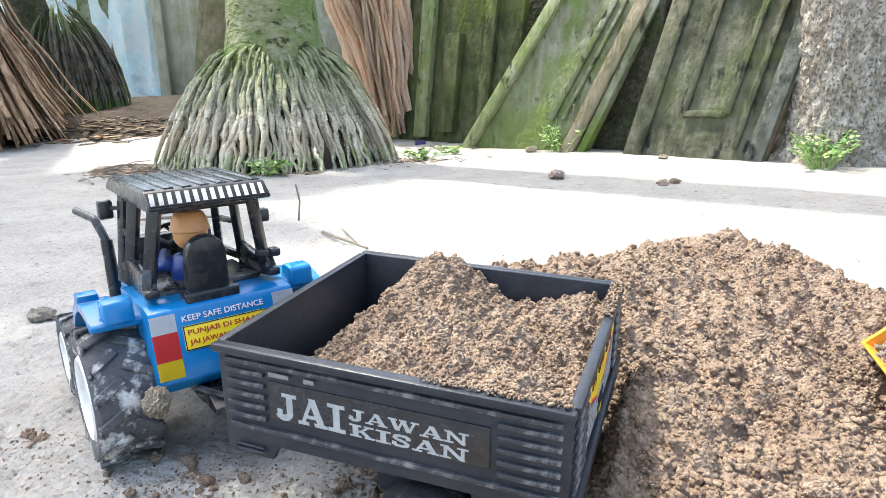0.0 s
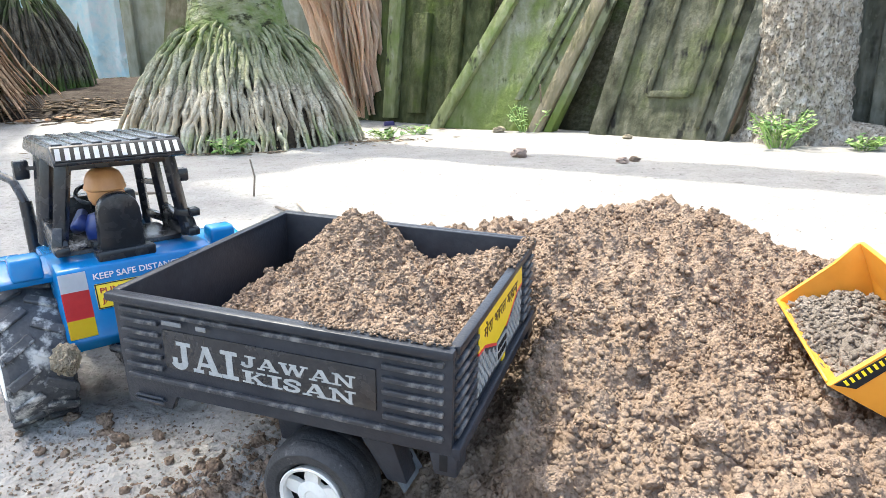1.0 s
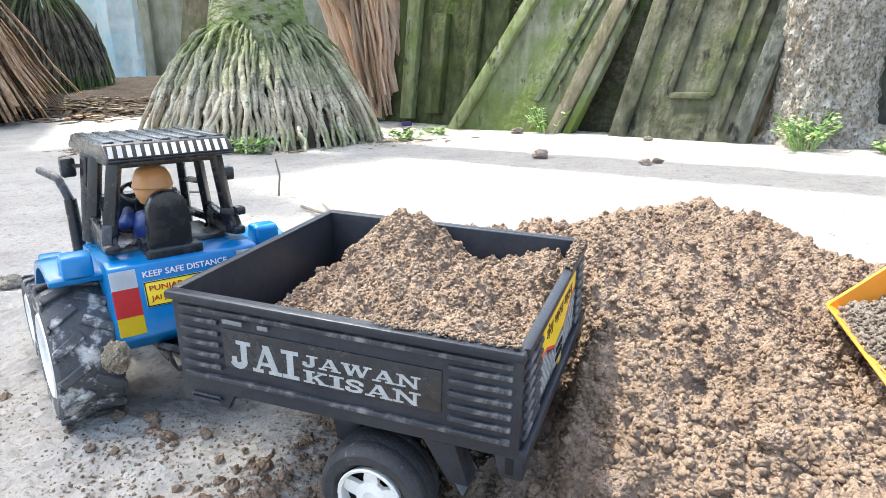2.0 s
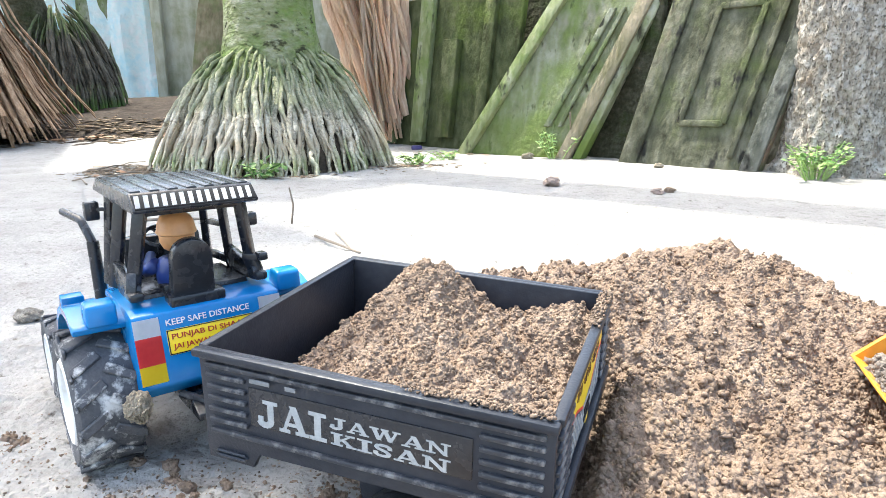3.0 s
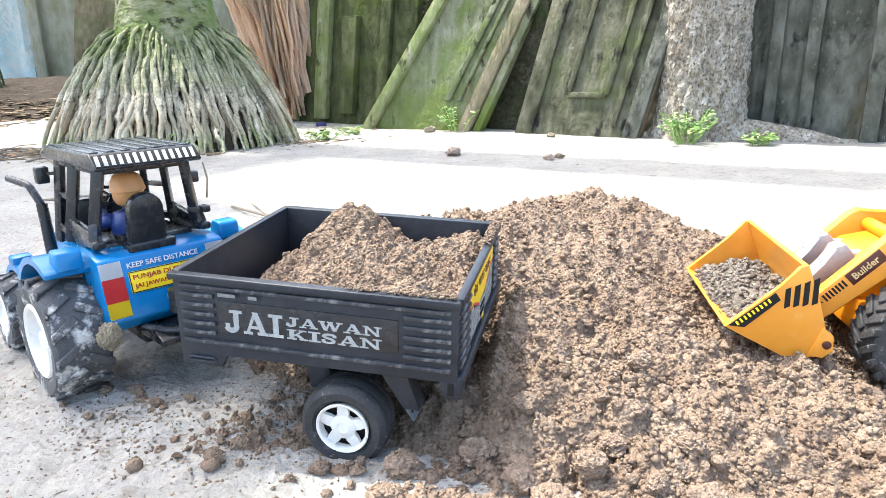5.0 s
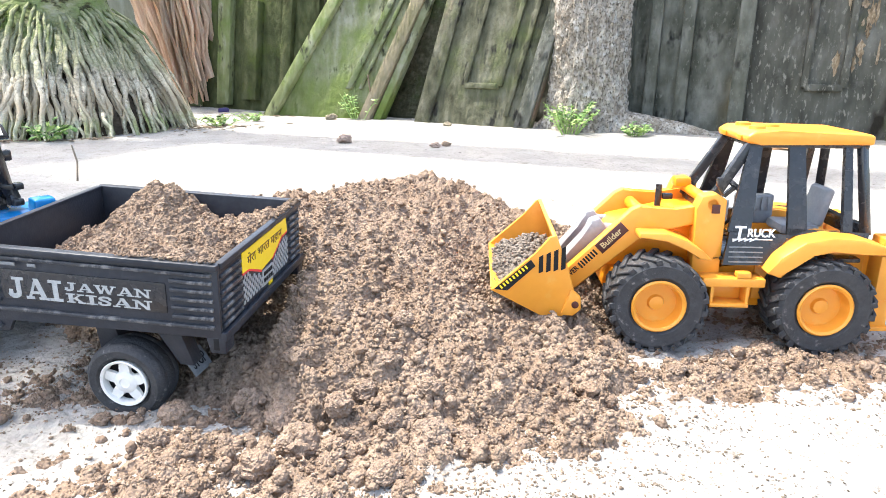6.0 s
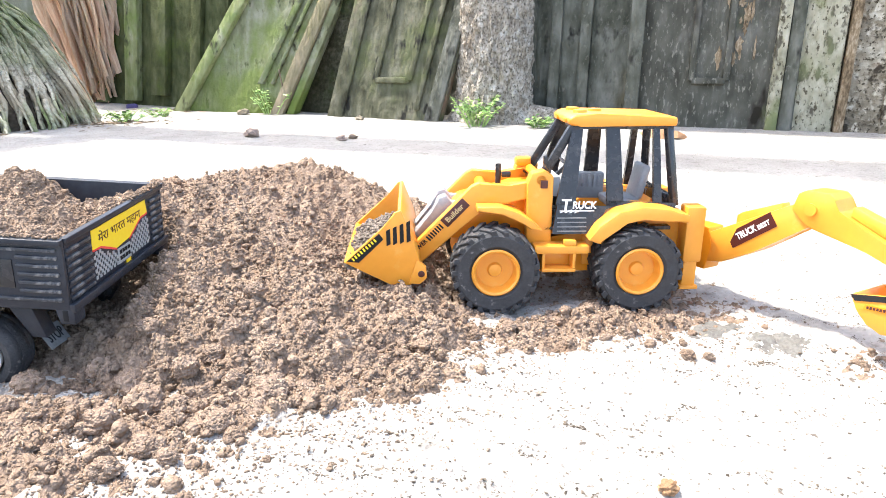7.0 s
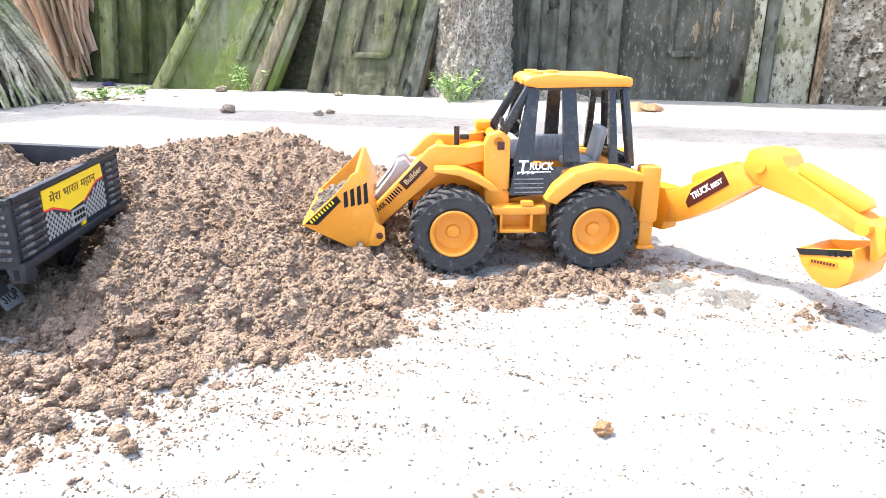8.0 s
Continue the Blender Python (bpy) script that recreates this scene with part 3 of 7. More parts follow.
def heap_height(x, y):
    """The crumbly soil heap: a long-topped mound with a bowl dug by the loader."""
    dx, dy = x - 0.135, y - 0.432
    a, b = 0.9026 * dx + 0.4305 * dy, -0.4305 * dx + 0.9026 * dy
    a0 = (max(0.0, a - 0.088) / 0.185) if a > 0 else (max(0.0, -a - 0.085) / 0.135)
    ang = math.atan2(dy, dx)
    d = math.hypot(a0, b / (0.185 if b > 0 else 0.300)) * (1 + 0.07 * math.sin(3 * ang + 1.0) + 0.04 * math.sin(7 * ang))
    if d > 1.25:
        return -0.02
    h = 0.086 * (1.0 - d) if d > 0.20 else 0.086 * (0.87 - d * d * 1.75)
    h -= 0.022 * math.exp(-(((x - 0.235) / 0.06) ** 2 + ((y - 0.31) / 0.06) ** 2))
    h += 0.010 * math.exp(-(((x - 0.15) / 0.05) ** 2 + ((y - 0.21) / 0.05) ** 2))
    h -= 0.030 * max(0.0, 1 - math.hypot((x - 0.345) / 0.085, (y - 0.235) / 0.075))
    k = trailer_clear(x, y)
    if k:
        h = min(h, h * (1 - k) + 0.016 * k)
    h += 0.0075 * fbm(x, y, 26, 3)
    x, y = x + 0.0026 * noise.noise(Vector((x * 190, y * 190, 8.1))), y + 0.0026 * noise.noise(Vector((x * 190, y * 190, 4.4)))
    rough = min(1.0, max(0.0, 0.55 + 1.6 * noise.noise(Vector((x * 24, y * 24, 6.2)))))
    return h + lumps(x, y, 58, 2.3, 0.0085 * rough) + lumps(x, y, 120, 1.3, 0.0058) + lumps(x, y, 290, 7.3, 0.0022)


heap = tagged(grid_mesh("soil_heap", list(np.arange(-0.12, 0.46, 0.0016)), list(np.arange(0.10, 0.65, 0.0016)), lambda x, y: heap_height(x, y) - 0.002, M_SOIL),
              "heap of crumbly brown soil on pale sand", "soil heap", kind="stuff")

rs = np.random.RandomState(5)
crumbs = []
while len(crumbs) < 43000:
    x, y = rs.uniform(-0.10, 0.47), rs.uniform(0.10, 0.64)
    if rs.rand() < (0.88 if y > 0.47 else 0.45 if y > 0.34 else 0.0):
        continue
    h = heap_height(x, y)
    if h > ground_height(x, y) - 0.001:
        s = 0.0013 + 0.0026 * rs.rand() ** 2.6
        crumbs.append((x, y, h - 0.0023, s))
tagged(scatter_mesh("heap_crumbs", crumbs, M_CRUMB, 3), "small brown soil crumbs covering the heap", "soil crumbs", kind="stuff")

# low spills of soil beneath the toys
SPILLS = []


def spill(name, cx, cy, rx, ry, top, seed, mat=M_SOIL, label="low spill of brown soil on the sand", rough=1.0):
    def h(x, y):
        d = math.hypot((x - cx) / rx, (y - cy) / ry) + 0.35 * noise.noise(Vector((x * 30, y * 30, seed)))
        gx, gy = ground_height(x, y), top * (1 - d * d)
        x, y = x + 0.0025 * noise.noise(Vector((x * 200, y * 200, seed + 3))), y + 0.0025 * noise.noise(Vector((x * 200, y * 200, seed + 9)))
        return gx + gy + rough * (lumps(x, y, 70, seed, 0.0050) + lumps(x, y, 130, seed, 0.0036) + lumps(x, y, 290, seed, 0.0022) - 0.0015)
    if mat == M_SOIL:
        SPILLS.append((cx, cy, rx * 1.3, ry * 1.3, h))
    return tagged(grid_mesh(name, list(np.arange(cx - rx * 1.3, cx + rx * 1.3, 0.0015)), list(np.arange(cy - ry * 1.3, cy + ry * 1.3, 0.0015)), h, mat),
                  label, "soil", kind="stuff")


spill("soil_spill", 0.030, 0.138, 0.100, 0.056, 0.007, 1.0)
spill("soil_spill", 0.145, 0.150, 0.080, 0.035, 0.008, 2.0)
spill("soil_spill", -0.035, 0.262, 0.055, 0.036, 0.004, 3.0)
spill("soil_spill", 0.395, 0.180, 0.085, 0.045, 0.007, 4.0)
spill("soil_spill", 0.500, 0.070, 0.040, 0.018, 0.003, 6.0)
spill("soil_spill", -0.235, 0.345, 0.020, 0.010, 0.002, 7.0)
spill("soil_spill", 0.430, 0.225, 0.080, 0.045, 0.005, 8.0)
spill("soil_spill", 0.345, 0.178, 0.050, 0.032, 0.007, 10.0)
spill("soil_spill", 0.480, 0.170, 0.045, 0.022, 0.003, 9.0)
# two flat grey patches beside the loader
spill("grey_patch", 0.446, 0.143, 0.026, 0.016, 0.0022, 11.0, M_GREYSAND, "thin grey patch on the sand", 0.3)
spill("grey_patch", 0.474, 0.110, 0.026, 0.020, 0.0022, 12.0, M_GREYSAND, "thin grey patch on the sand", 0.3)


def top_of(x, y):
    """Height of the uppermost soil or sand at a place."""
    z = max(ground_height(x, y), heap_height(x, y) - 0.002)
    for cx, cy, rx, ry, h in SPILLS:
        if abs(x - cx) < rx and abs(y - cy) < ry:
            z = max(z, h(x, y))
    return z


over = []
for cx, cy, rx, ry, h in SPILLS:
    for _ in range(round(rx * ry * 800000)):
        x, y = rs.uniform(cx - rx, cx + rx), rs.uniform(cy - ry, cy + ry)
        if h(x, y) > ground_height(x, y) - 0.001:
            over.append((x, y, top_of(x, y) - 0.0003, 0.0010 + 0.0018 * rs.rand() ** 3))
tagged(scatter_mesh("spill_crumbs", over, M_CRUMB, 17), "small brown crumbs covering the spilled soil", "soil crumbs", kind="stuff")

# loose soil round the foot of the heap, under the toys and strewn over the sand
LOOSE = [(0.06, 0.115, 0.07, 0.035, 1300), (0.02, 0.165, 0.05, 0.05, 800), (0.15, 0.135, 0.09, 0.025, 1000), (0.32, 0.185, 0.06, 0.025, 800), (0.42, 0.165, 0.07, 0.035, 800),
         (-0.06, 0.255, 0.05, 0.035, 700), (-0.13, 0.285, 0.04, 0.03, 450), (-0.24, 0.33, 0.07, 0.03, 300), (0.50, 0.075, 0.04, 0.016, 170), (0.40, 0.11, 0.04, 0.018, 160),
         (0.30, 0.14, 0.20, 0.025, 60), (-0.02, 0.31, 0.06, 0.05, 700), (0.40, 0.25, 0.08, 0.05, 500), (0.10, 0.085, 0.10, 0.025, 700), (0.22, 0.155, 0.10, 0.02, 900), (0.17, 0.105, 0.08, 0.03, 500), (0.55, 0.03, 0.12, 0.10, 30), (-0.2, 0.22, 0.14, 0.08, 300)]
loose = []
for cx, cy, sx, sy, n in LOOSE:
    for _ in range(n):
        x, y = rs.normal(cx, sx * 0.62), rs.normal(cy, sy * 0.62)
        s = 0.0008 + 0.0015 * rs.rand() ** 3.0
        loose.append((x, y, top_of(x, y) + s * 0.12, s))
tagged(scatter_mesh("loose_crumbs", loose, M_CLOD, 8), "loose brown soil crumbs strewn over the sand", "soil crumbs", kind="stuff")

# small flat flakes of dried soil in patches on the sand
flakes = []
for _ in range(420):
    cx, cy, spread = rs.uniform(0.08, 0.75), rs.uniform(-0.12, 0.16), 0.003 + 0.013 * rs.rand() ** 2
    for _ in range(int(rs.uniform(12, 110))):
        u = rs.normal(0, spread * 2.0)
        x, y = cx + 0.85 * u + rs.normal(0, spread * 0.45), cy - 0.5 * u + rs.normal(0, spread * 0.45)
        s = 0.00045 + 0.0014 * rs.rand() ** 4
        flakes.append((x, y, top_of(x, y), s))
for _ in range(40):
    cx, cy, spread = rs.uniform(-0.36, 0.0), rs.uniform(0.06, 0.36), rs.uniform(0.006, 0.02)
    for _ in range(int(rs.uniform(10, 50))):
        x, y = rs.normal(cx, spread * 1.4), rs.normal(cy, spread * 0.8)
        s = 0.0006 + 0.0014 * rs.rand() ** 3
        flakes.append((x, y, top_of(x, y), s))
tagged(scatter_mesh("soil_flakes", flakes, M_FLAKE, 18, sub=0, shape=(1.5, 1.0, 0.7)), "patches of small dark soil flakes on the sand", "soil flakes", kind="stuff")
specks = []
for _ in range(3600):
    x, y = rs.uniform(-0.40, 0.70), rs.uniform(-0.12, 0.45)
    s = 0.0005 + 0.0011 * rs.rand() ** 3
    if fbm(x, y, 11) > 0.25:
        specks.append((x, y, ground_height(x, y) + s * 0.2, s))
tagged(scatter_mesh("sand_specks", specks, M_FLAKE, 12, sub=0, shape=(1.5, 1.0, 0.7)), "tiny brown specks of soil on the sand", "soil crumbs", kind="stuff")

mid = []
for cx, cy, sx, sy, n in [(0.055, 0.125, 0.075, 0.04, 260), (0.145, 0.150, 0.075, 0.03, 230), (0.03, 0.18, 0.05, 0.05, 150), (0.10, 0.19, 0.08, 0.05, 200), (-0.04, 0.255, 0.06, 0.035, 130),
                          (0.33, 0.18, 0.06, 0.02, 110), (0.41, 0.165, 0.06, 0.03, 120), (0.24, 0.19, 0.08, 0.03, 160), (-0.12, 0.295, 0.04, 0.03, 25), (0.50, 0.07, 0.03, 0.012, 35), (-0.235, 0.345, 0.02, 0.010, 14)]:
    for _ in range(n):
        x, y = rs.normal(cx, sx * 0.6), rs.normal(cy, sy * 0.6)
        if rs.rand() < 0.62:
            continue
        s = 0.0032 + 0.0055 * rs.rand() ** 2.2
        mid.append((x, y, top_of(x, y) + s * 0.10, s))
small = []
while len(small) < 600:
    x, y = rs.uniform(-0.05, 0.44), rs.uniform(0.16, 0.55)
    h = heap_height(x, y)
    if h > 0.004:
        s = 0.0030 + 0.0040 * rs.rand() ** 2.6
        small.append((x, y, h - 0.0008, s))
crust = []
for x, y, z, s in mid:
    for _ in range(10):
        a, e = rs.uniform(0, 6.28), rs.uniform(0.1, 1.5)
        crust.append((x + 0.45 * s * math.cos(a) * math.cos(e), y + 0.45 * s * math.sin(a) * math.cos(e), z + 0.38 * s * math.sin(e), 0.0010 + 0.0012 * rs.rand()))
tagged(scatter_mesh("soil_lumps", mid, M_SOIL, 14, sub=2), "small lumps of brown soil on and round the heap", "soil lumps", kind="stuff")
tagged(scatter_mesh("soil_grains", small, M_SOIL, 15, sub=2), "coarse grains of brown soil on the heap", "soil crumbs", kind="stuff")

clods = [crumb_mesh("soil_clod", 40 + k, M_CLODS, 0.26, 4) for k in range(6)]
CLODS = [(0.143, 0.152, 19), (0.127, 0.165, 11), (0.163, 0.153, 12), (0.175, 0.146, 9), (0.186, 0.157, 8), (0.116, 0.128, 14), (0.122, 0.117, 9), (0.079, 0.165, 24), (0.094, 0.158, 14),
         (0.060, 0.150, 18), (0.071, 0.185, 17), (0.101, 0.178, 16), (0.116, 0.189, 14), (0.082, 0.120, 15), (0.066, 0.105, 13), (0.092, 0.106, 10), (0.130, 0.200, 13), (0.040, 0.130, 14),
         (0.205, 0.170, 9), (0.226, 0.168, 8), (0.150, 0.180, 12), (0.172, 0.190, 14), (0.099, 0.073, 8), (0.252, 0.176, 8), (0.280, 0.184, 10), (0.306, 0.187, 12), (0.319, 0.183, 9),
         (0.395, 0.112, 9), (0.408, 0.108, 7), (0.010, 0.185, 14), (0.025, 0.170, 11), (-0.020, 0.215, 9), (-0.060, 0.245, 11), (-0.072, 0.232, 9), (0.018, 0.205, 16), (0.045, 0.172, 12),
         (-0.031, 0.252, 8), (0.055, 0.208, 15), (0.082, 0.215, 13), (0.145, 0.225, 13), (0.190, 0.215, 12)]
rc = random.Random(11)
for x, y, mm in CLODS:
    s = mm / 1000
    ob = new("soil_clod", clods[rc.randrange(6)])
    ob.matrix_world = pose(x, y, max(ground_height(x, y), heap_height(x, y) - 0.003) + s * 0.17, rc.uniform(-25, 25), rc.uniform(-25, 25), rc.uniform(0, 360)) @ Matrix.Diagonal((s * rc.uniform(0.9, 1.2), s * rc.uniform(0.85, 1.1), s, 1))
    for _ in range(round(mm * 5)):
        a, e = rs.uniform(0, 6.28), rs.uniform(0.05, 1.5)
        p = ob.matrix_world @ Vector((0.46 * math.cos(a) * math.cos(e), 0.46 * math.sin(a) * math.cos(e), 0.37 * math.sin(e)))
        crust.append((p.x, p.y, p.z, 0.0011 + 0.0016 * rs.rand()))
    tagged(ob, "rounded clod of pale brown soil at the foot of the heap", "soil clod", "clods of soil")
tagged(scatter_mesh("crust_crumbs", crust, M_CRUMB, 16), "small crumbs of soil clinging to clods and lumps", "soil crumbs", kind="stuff")


# ---- toy trailer ----
TL, TW = 0.1412, 0.1246
trailer = thing("toy_trailer", pose(0.046, 0.1997, 0.0874, 2.60, 2.74, -21.45), "dusty black plastic toy farm trailer loaded with soil", "toy trailer")


def ribbed(parent, a0, a1, z0, z1, n, axis, face, out):
    """Level ridges between z0 and z1; face: the wall's outer plane, out: +1 or -1."""
    bm = B()
    s = (abs(a1 - a0), 0.0022, 0.0022)
    box(bm, (0, 0, 0), (s[1], s[0], s[2]) if axis == "x" else s, 0.0007)
    first = None
    for k in range(n):
        z = z0 + (z1 - z0) * k / (n - 1)
        c = ((a0 + a1) / 2, face + out * 0.0004, z)
        m = pose(c[1], c[0], c[2]) if axis == "x" else pose(*c)
        if first is None:
            first = part("rib", bm, M_RIB, parent, m=m)
        else:
            same_mesh("rib", first, parent, m)


for near in (True, False):
    bm = B()
    y0, y1 = (0.0, 0.0026) if near else (TW - 0.0026, TW)
    face, out = (0.0, -1) if near else (TW, 1)
    prism(bm, [(-TL, 0.0), (0.0, 0.0), (0.0, -0.0415), (-0.116, -0.0415), (-0.1185, -0.0488), (-0.1405, -0.0488)], y0, y1, bev=0.0006)
    box(bm, (-TL / 2, face + out * 0.0010, -0.0015), (TL + 0.002, 0.0042, 0.0034), 0.0009)
    ring = [(-0.1352, -0.0462), (-0.1360, -0.0452), (-0.1352, -0.0442), (-0.1222, -0.0442), (-0.1212, -0.0452), (-0.1222, -0.0462), (-0.1352, -0.0462)]
    tube(bm, [(x, face + out * 0.0004, z) for x, z in ring], 0.0007, 6, caps=False)
    wall = part("side_panel", bm, M_TRAILER, trailer)
    bm = B()
    box(bm, (-0.073, face + out * 0.0001, -0.0207), (0.0905, 0.0012, 0.0165), 0.0004)
    part("name_board", bm, M_BLACK, wall, "flat black board for the lettering")
    ribbed(wall, -0.1375, -0.1195, -0.0105, -0.0300, 5, "y", face, out)
    ribbed(wall, -0.0255, -0.0030, -0.0105, -0.0300, 5, "y", face, out)
    ribbed(wall, -0.1375, -0.0030, -0.0062, -0.0350, 2, "y", face, out)
bm = B()
box(bm, (-TL + 0.0013, TW / 2, -0.0225), (0.0026, TW - 0.006, 0.044), 0.0006)
box(bm, (-TL + 0.0005, TW / 2, -0.0015), (0.0042, TW - 0.004, 0.0034), 0.0009)
wall = part("front_panel", bm, M_TRAILER, trailer)
ribbed(wall, 0.006, TW - 0.006, -0.0105, -0.0350, 6, "x", -TL, -1)
bm = B()
box(bm, (-0.0013, TW / 2, -0.0215), (0.0026, TW - 0.006, 0.042), 0.0006)
box(bm, (-0.0002, TW / 2, -0.0015), (0.0042, TW - 0.004, 0.0034), 0.0009)
box(bm, (0.0012, TW / 2, -0.0402), (0.0036, TW, 0.0050), 0.0008)
tailgate = part("tailgate", bm, M_TRAILER, trailer)
ribbed(tailgate, 0.003, 0.027, -0.0075, -0.0350, 7, "x", 0.0, 1)
ribbed(tailgate, 0.1035, TW - 0.003, -0.0075, -0.0350, 7, "x", 0.0, 1)
for y in (0.0055, TW - 0.0055):
    bm = B()
    prism(bm, [(-0.0090, -0.0400), (0.0020, -0.0400), (0.0020, -0.0500), (-0.0066, -0.0500)], y - 0.0055, y + 0.0055, bev=0.0010)
    lug = part("corner_lug", bm, M_TRAILER, trailer)
    bm = B()
    # no slot is cut; a thin black box stands for its shade
    box(bm, (-0.0030, y - 0.0054 if y < 0.05 else y + 0.0054, -0.0446), (0.0030, 0.0006, 0.0066), 0.0002)
    part("lug_slot_patch", bm, M_ST_BLACK, lug, "black box standing for the shaded slot in the lug")
bm = B()
box(bm, (-TL / 2, TW / 2, -0.0400), (TL - 0.004, TW - 0.004, 0.0028), 0.0005)
part("trailer_floor", bm, M_TRAILER, trailer)
for y in (0.034, TW - 0.034):
    bm = B()
    prism(bm, [(-0.135, -0.0415), (-0.004, -0.0415), (-0.004, -0.0480), (-0.030, -0.0520), (-0.085, -0.0520), (-0.135, -0.0480)], y - 0.004, y + 0.004, bev=0.0006)
    part("chassis_beam", bm, M_TRAILER, trailer)
for y in (0.030, TW - 0.030):
    bm = B()
    prism(bm, [(-0.0830, -0.0415), (-0.0730, -0.0415), (-0.0655, -0.0640), (-0.0800, -0.0640)], y - 0.013, y + 0.004, bev=0.0006)
    part("spring_bracket", bm, M_TRAILER, trailer)
    bm = B()
    prism(bm, [(-0.0400, -0.0415), (-0.0260, -0.0415), (-0.0190, -0.0620), (-0.0270, -0.0620)], y - 0.0245 if y < 0.05 else y + 0.0145, y - 0.0145 if y < 0.05 else y + 0.0245, bev=0.0006)
    part("spring_bracket", bm, M_TRAILER, trailer)
bm = B()
tube(bm, [(-0.056, 0.008, -0.0715), (-0.056, TW - 0.008, -0.0715)], 0.0035, 10)
part("axle", bm, M_TRAILER, trailer)


def road_wheel(parent, c, r, w, out, rim_mat, spokes=5):
    """A smooth-shouldered tyre with a slotted rim; out: +1 or -1, the side that faces outwards along y."""
    wheel = new("wheel")
    wheel.parent, wheel.empty_display_size = parent, 0.01
    wheel.matrix_basis = pose(*c)
    h = w / 2
    bm = B()
    prof = [(r * 0.60, -h * 0.72), (r * 0.70, -h * 0.95), (r * 0.86, -h), (r * 0.96, -h * 0.82), (r, -h * 0.5), (r * 0.985, -h * 0.42), (r * 0.985, -h * 0.34), (r, -h * 0.26),
            (r, h * 0.26), (r * 0.985, h * 0.34), (r * 0.985, h * 0.42), (r, h * 0.5), (r * 0.96, h * 0.82), (r * 0.86, h), (r * 0.70, h * 0.95), (r * 0.60, h * 0.72)]
    lathe(bm, prof, 40, ends="ring")
    part("tyre", bm, M_TYRE, wheel)
    bm = B()
    f = out * h
    lathe(bm, [(r * 0.56, f * 0.60), (r * 0.605, f * 0.96), (r * 0.585, f * 1.02), (r * 0.535, f * 0.96), (r * 0.515, f * 0.55)], 36, ends="ring")
    rim = part("rim", bm, rim_mat, wheel)
    # black disc: the shade of the hollow wheel is put into its colour
    bm = B()
    lathe(bm, [(r * 0.53, f * 0.36), (r * 0.53, f * 0.42), (r * 0.02, f * 0.42)], 30, ends="both")
    part("rim_back", bm, M_ST_BLACK, rim, "black disc standing for the shaded hollow behind the spokes")
    bm = B()
    lathe(bm, [(r * 0.29, f * 0.60), (r * 0.29, f * 0.80), (r * 0.24, f * 0.86), (r * 0.13, f * 0.90), (r * 0.11, f * 0.86), (r * 0.02, f * 0.85)], 28, ends="last")
    part("hub", bm, rim_mat, rim)
    for k in range(spokes):
        a = 2 * math.pi * (k + 0.25) / spokes
        bm = B()
        q = [(r * 0.24, -r * 0.150), (r * 0.24, r * 0.150), (r * 0.36, r * 0.115), (r * 0.53, r * 0.125), (r * 0.53, -r * 0.125), (r * 0.36, -r * 0.115)]
        pts = [(x * math.cos(a) - z * math.sin(a), x * math.sin(a) + z * math.cos(a)) for x, z in q]
        lo, hi = sorted((f * 0.60, f * 0.80))
        prism(bm, pts, lo, hi, bev=r * 0.02)
        part("spoke", bm, rim_mat, rim)
    return wheel


road_wheel(trailer, (-0.056, 0.008, -0.0728), 0.0224, 0.021, -1, M_WHITE)
road_wheel(trailer, (-0.056, TW - 0.008, -0.0728), 0.0224, 0.021, 1, M_WHITE)
bm = B()
prism(bm, [(-TL, 0.045), (-TL, 0.080), (-TL - 0.042, 0.068), (-TL - 0.042, 0.057)], -0.0490, -0.0435, "z", bev=0.0008)
tube(bm, [(-TL - 0.043, 0.0625, -0.0520), (-TL - 0.043, 0.0625, -0.0380)], 0.0055, 14)
for k in range(4):
    lathe(bm, [(0.0070, -0.0008), (0.0080, 0), (0.0070, 0.0008)], 16, "z", (-TL - 0.014, 0.050 + 0.008 * k, -0.0410))
part("drawbar", bm, M_BLACK, trailer)
# pale scuffs along the rim
for x, w in ((-0.1120, 0.0090), (-0.0985, 0.0045)):
    bm = B()
    box(bm, (x, -0.00175, -0.0088), (w, 0.0006, 0.0018), 0.0002)
    part("scuff", bm, M_DULL, trailer, "pale worn scuff")
# lettering on the side and the tailgate
side = (1, 0, 0), (0, 0, 1)
slab_letters("letters", "JAI", M_ST_SILVER, trailer, axes((-0.1143, -0.00050, -0.0282), *side), 0.0118, 0.0300, label="silver block letters")
slab_letters("letters", "JAWAN", M_ST_SILVER, trailer, axes((-0.0825, -0.00050, -0.0215), *side), 0.0048, 0.0470, label="silver block letters")
slab_letters("letters", "KISAN", M_ST_SILVER, trailer, axes((-0.0825, -0.00050, -0.0281), *side), 0.0052, 0.0470, label="silver block letters")
rear = (0, 1, 0), (0, 0, 1)
bm = B()
prism(bm, [(0.0295, -0.0045), (0.0985, -0.0045), (0.1000, -0.0135), (0.0900, -0.0140), (0.0800, -0.0190), (0.0730, -0.0225), (0.0560, -0.0240), (0.0480, -0.0205), (0.0380, -0.0165), (0.0290, -0.0160)], -0.0001, 0.00045, "x")
yellow = part("sticker", bm, M_ST_YELLOW, tailgate, "yellow sticker with brown lettering", smooth=False)
bm = B()
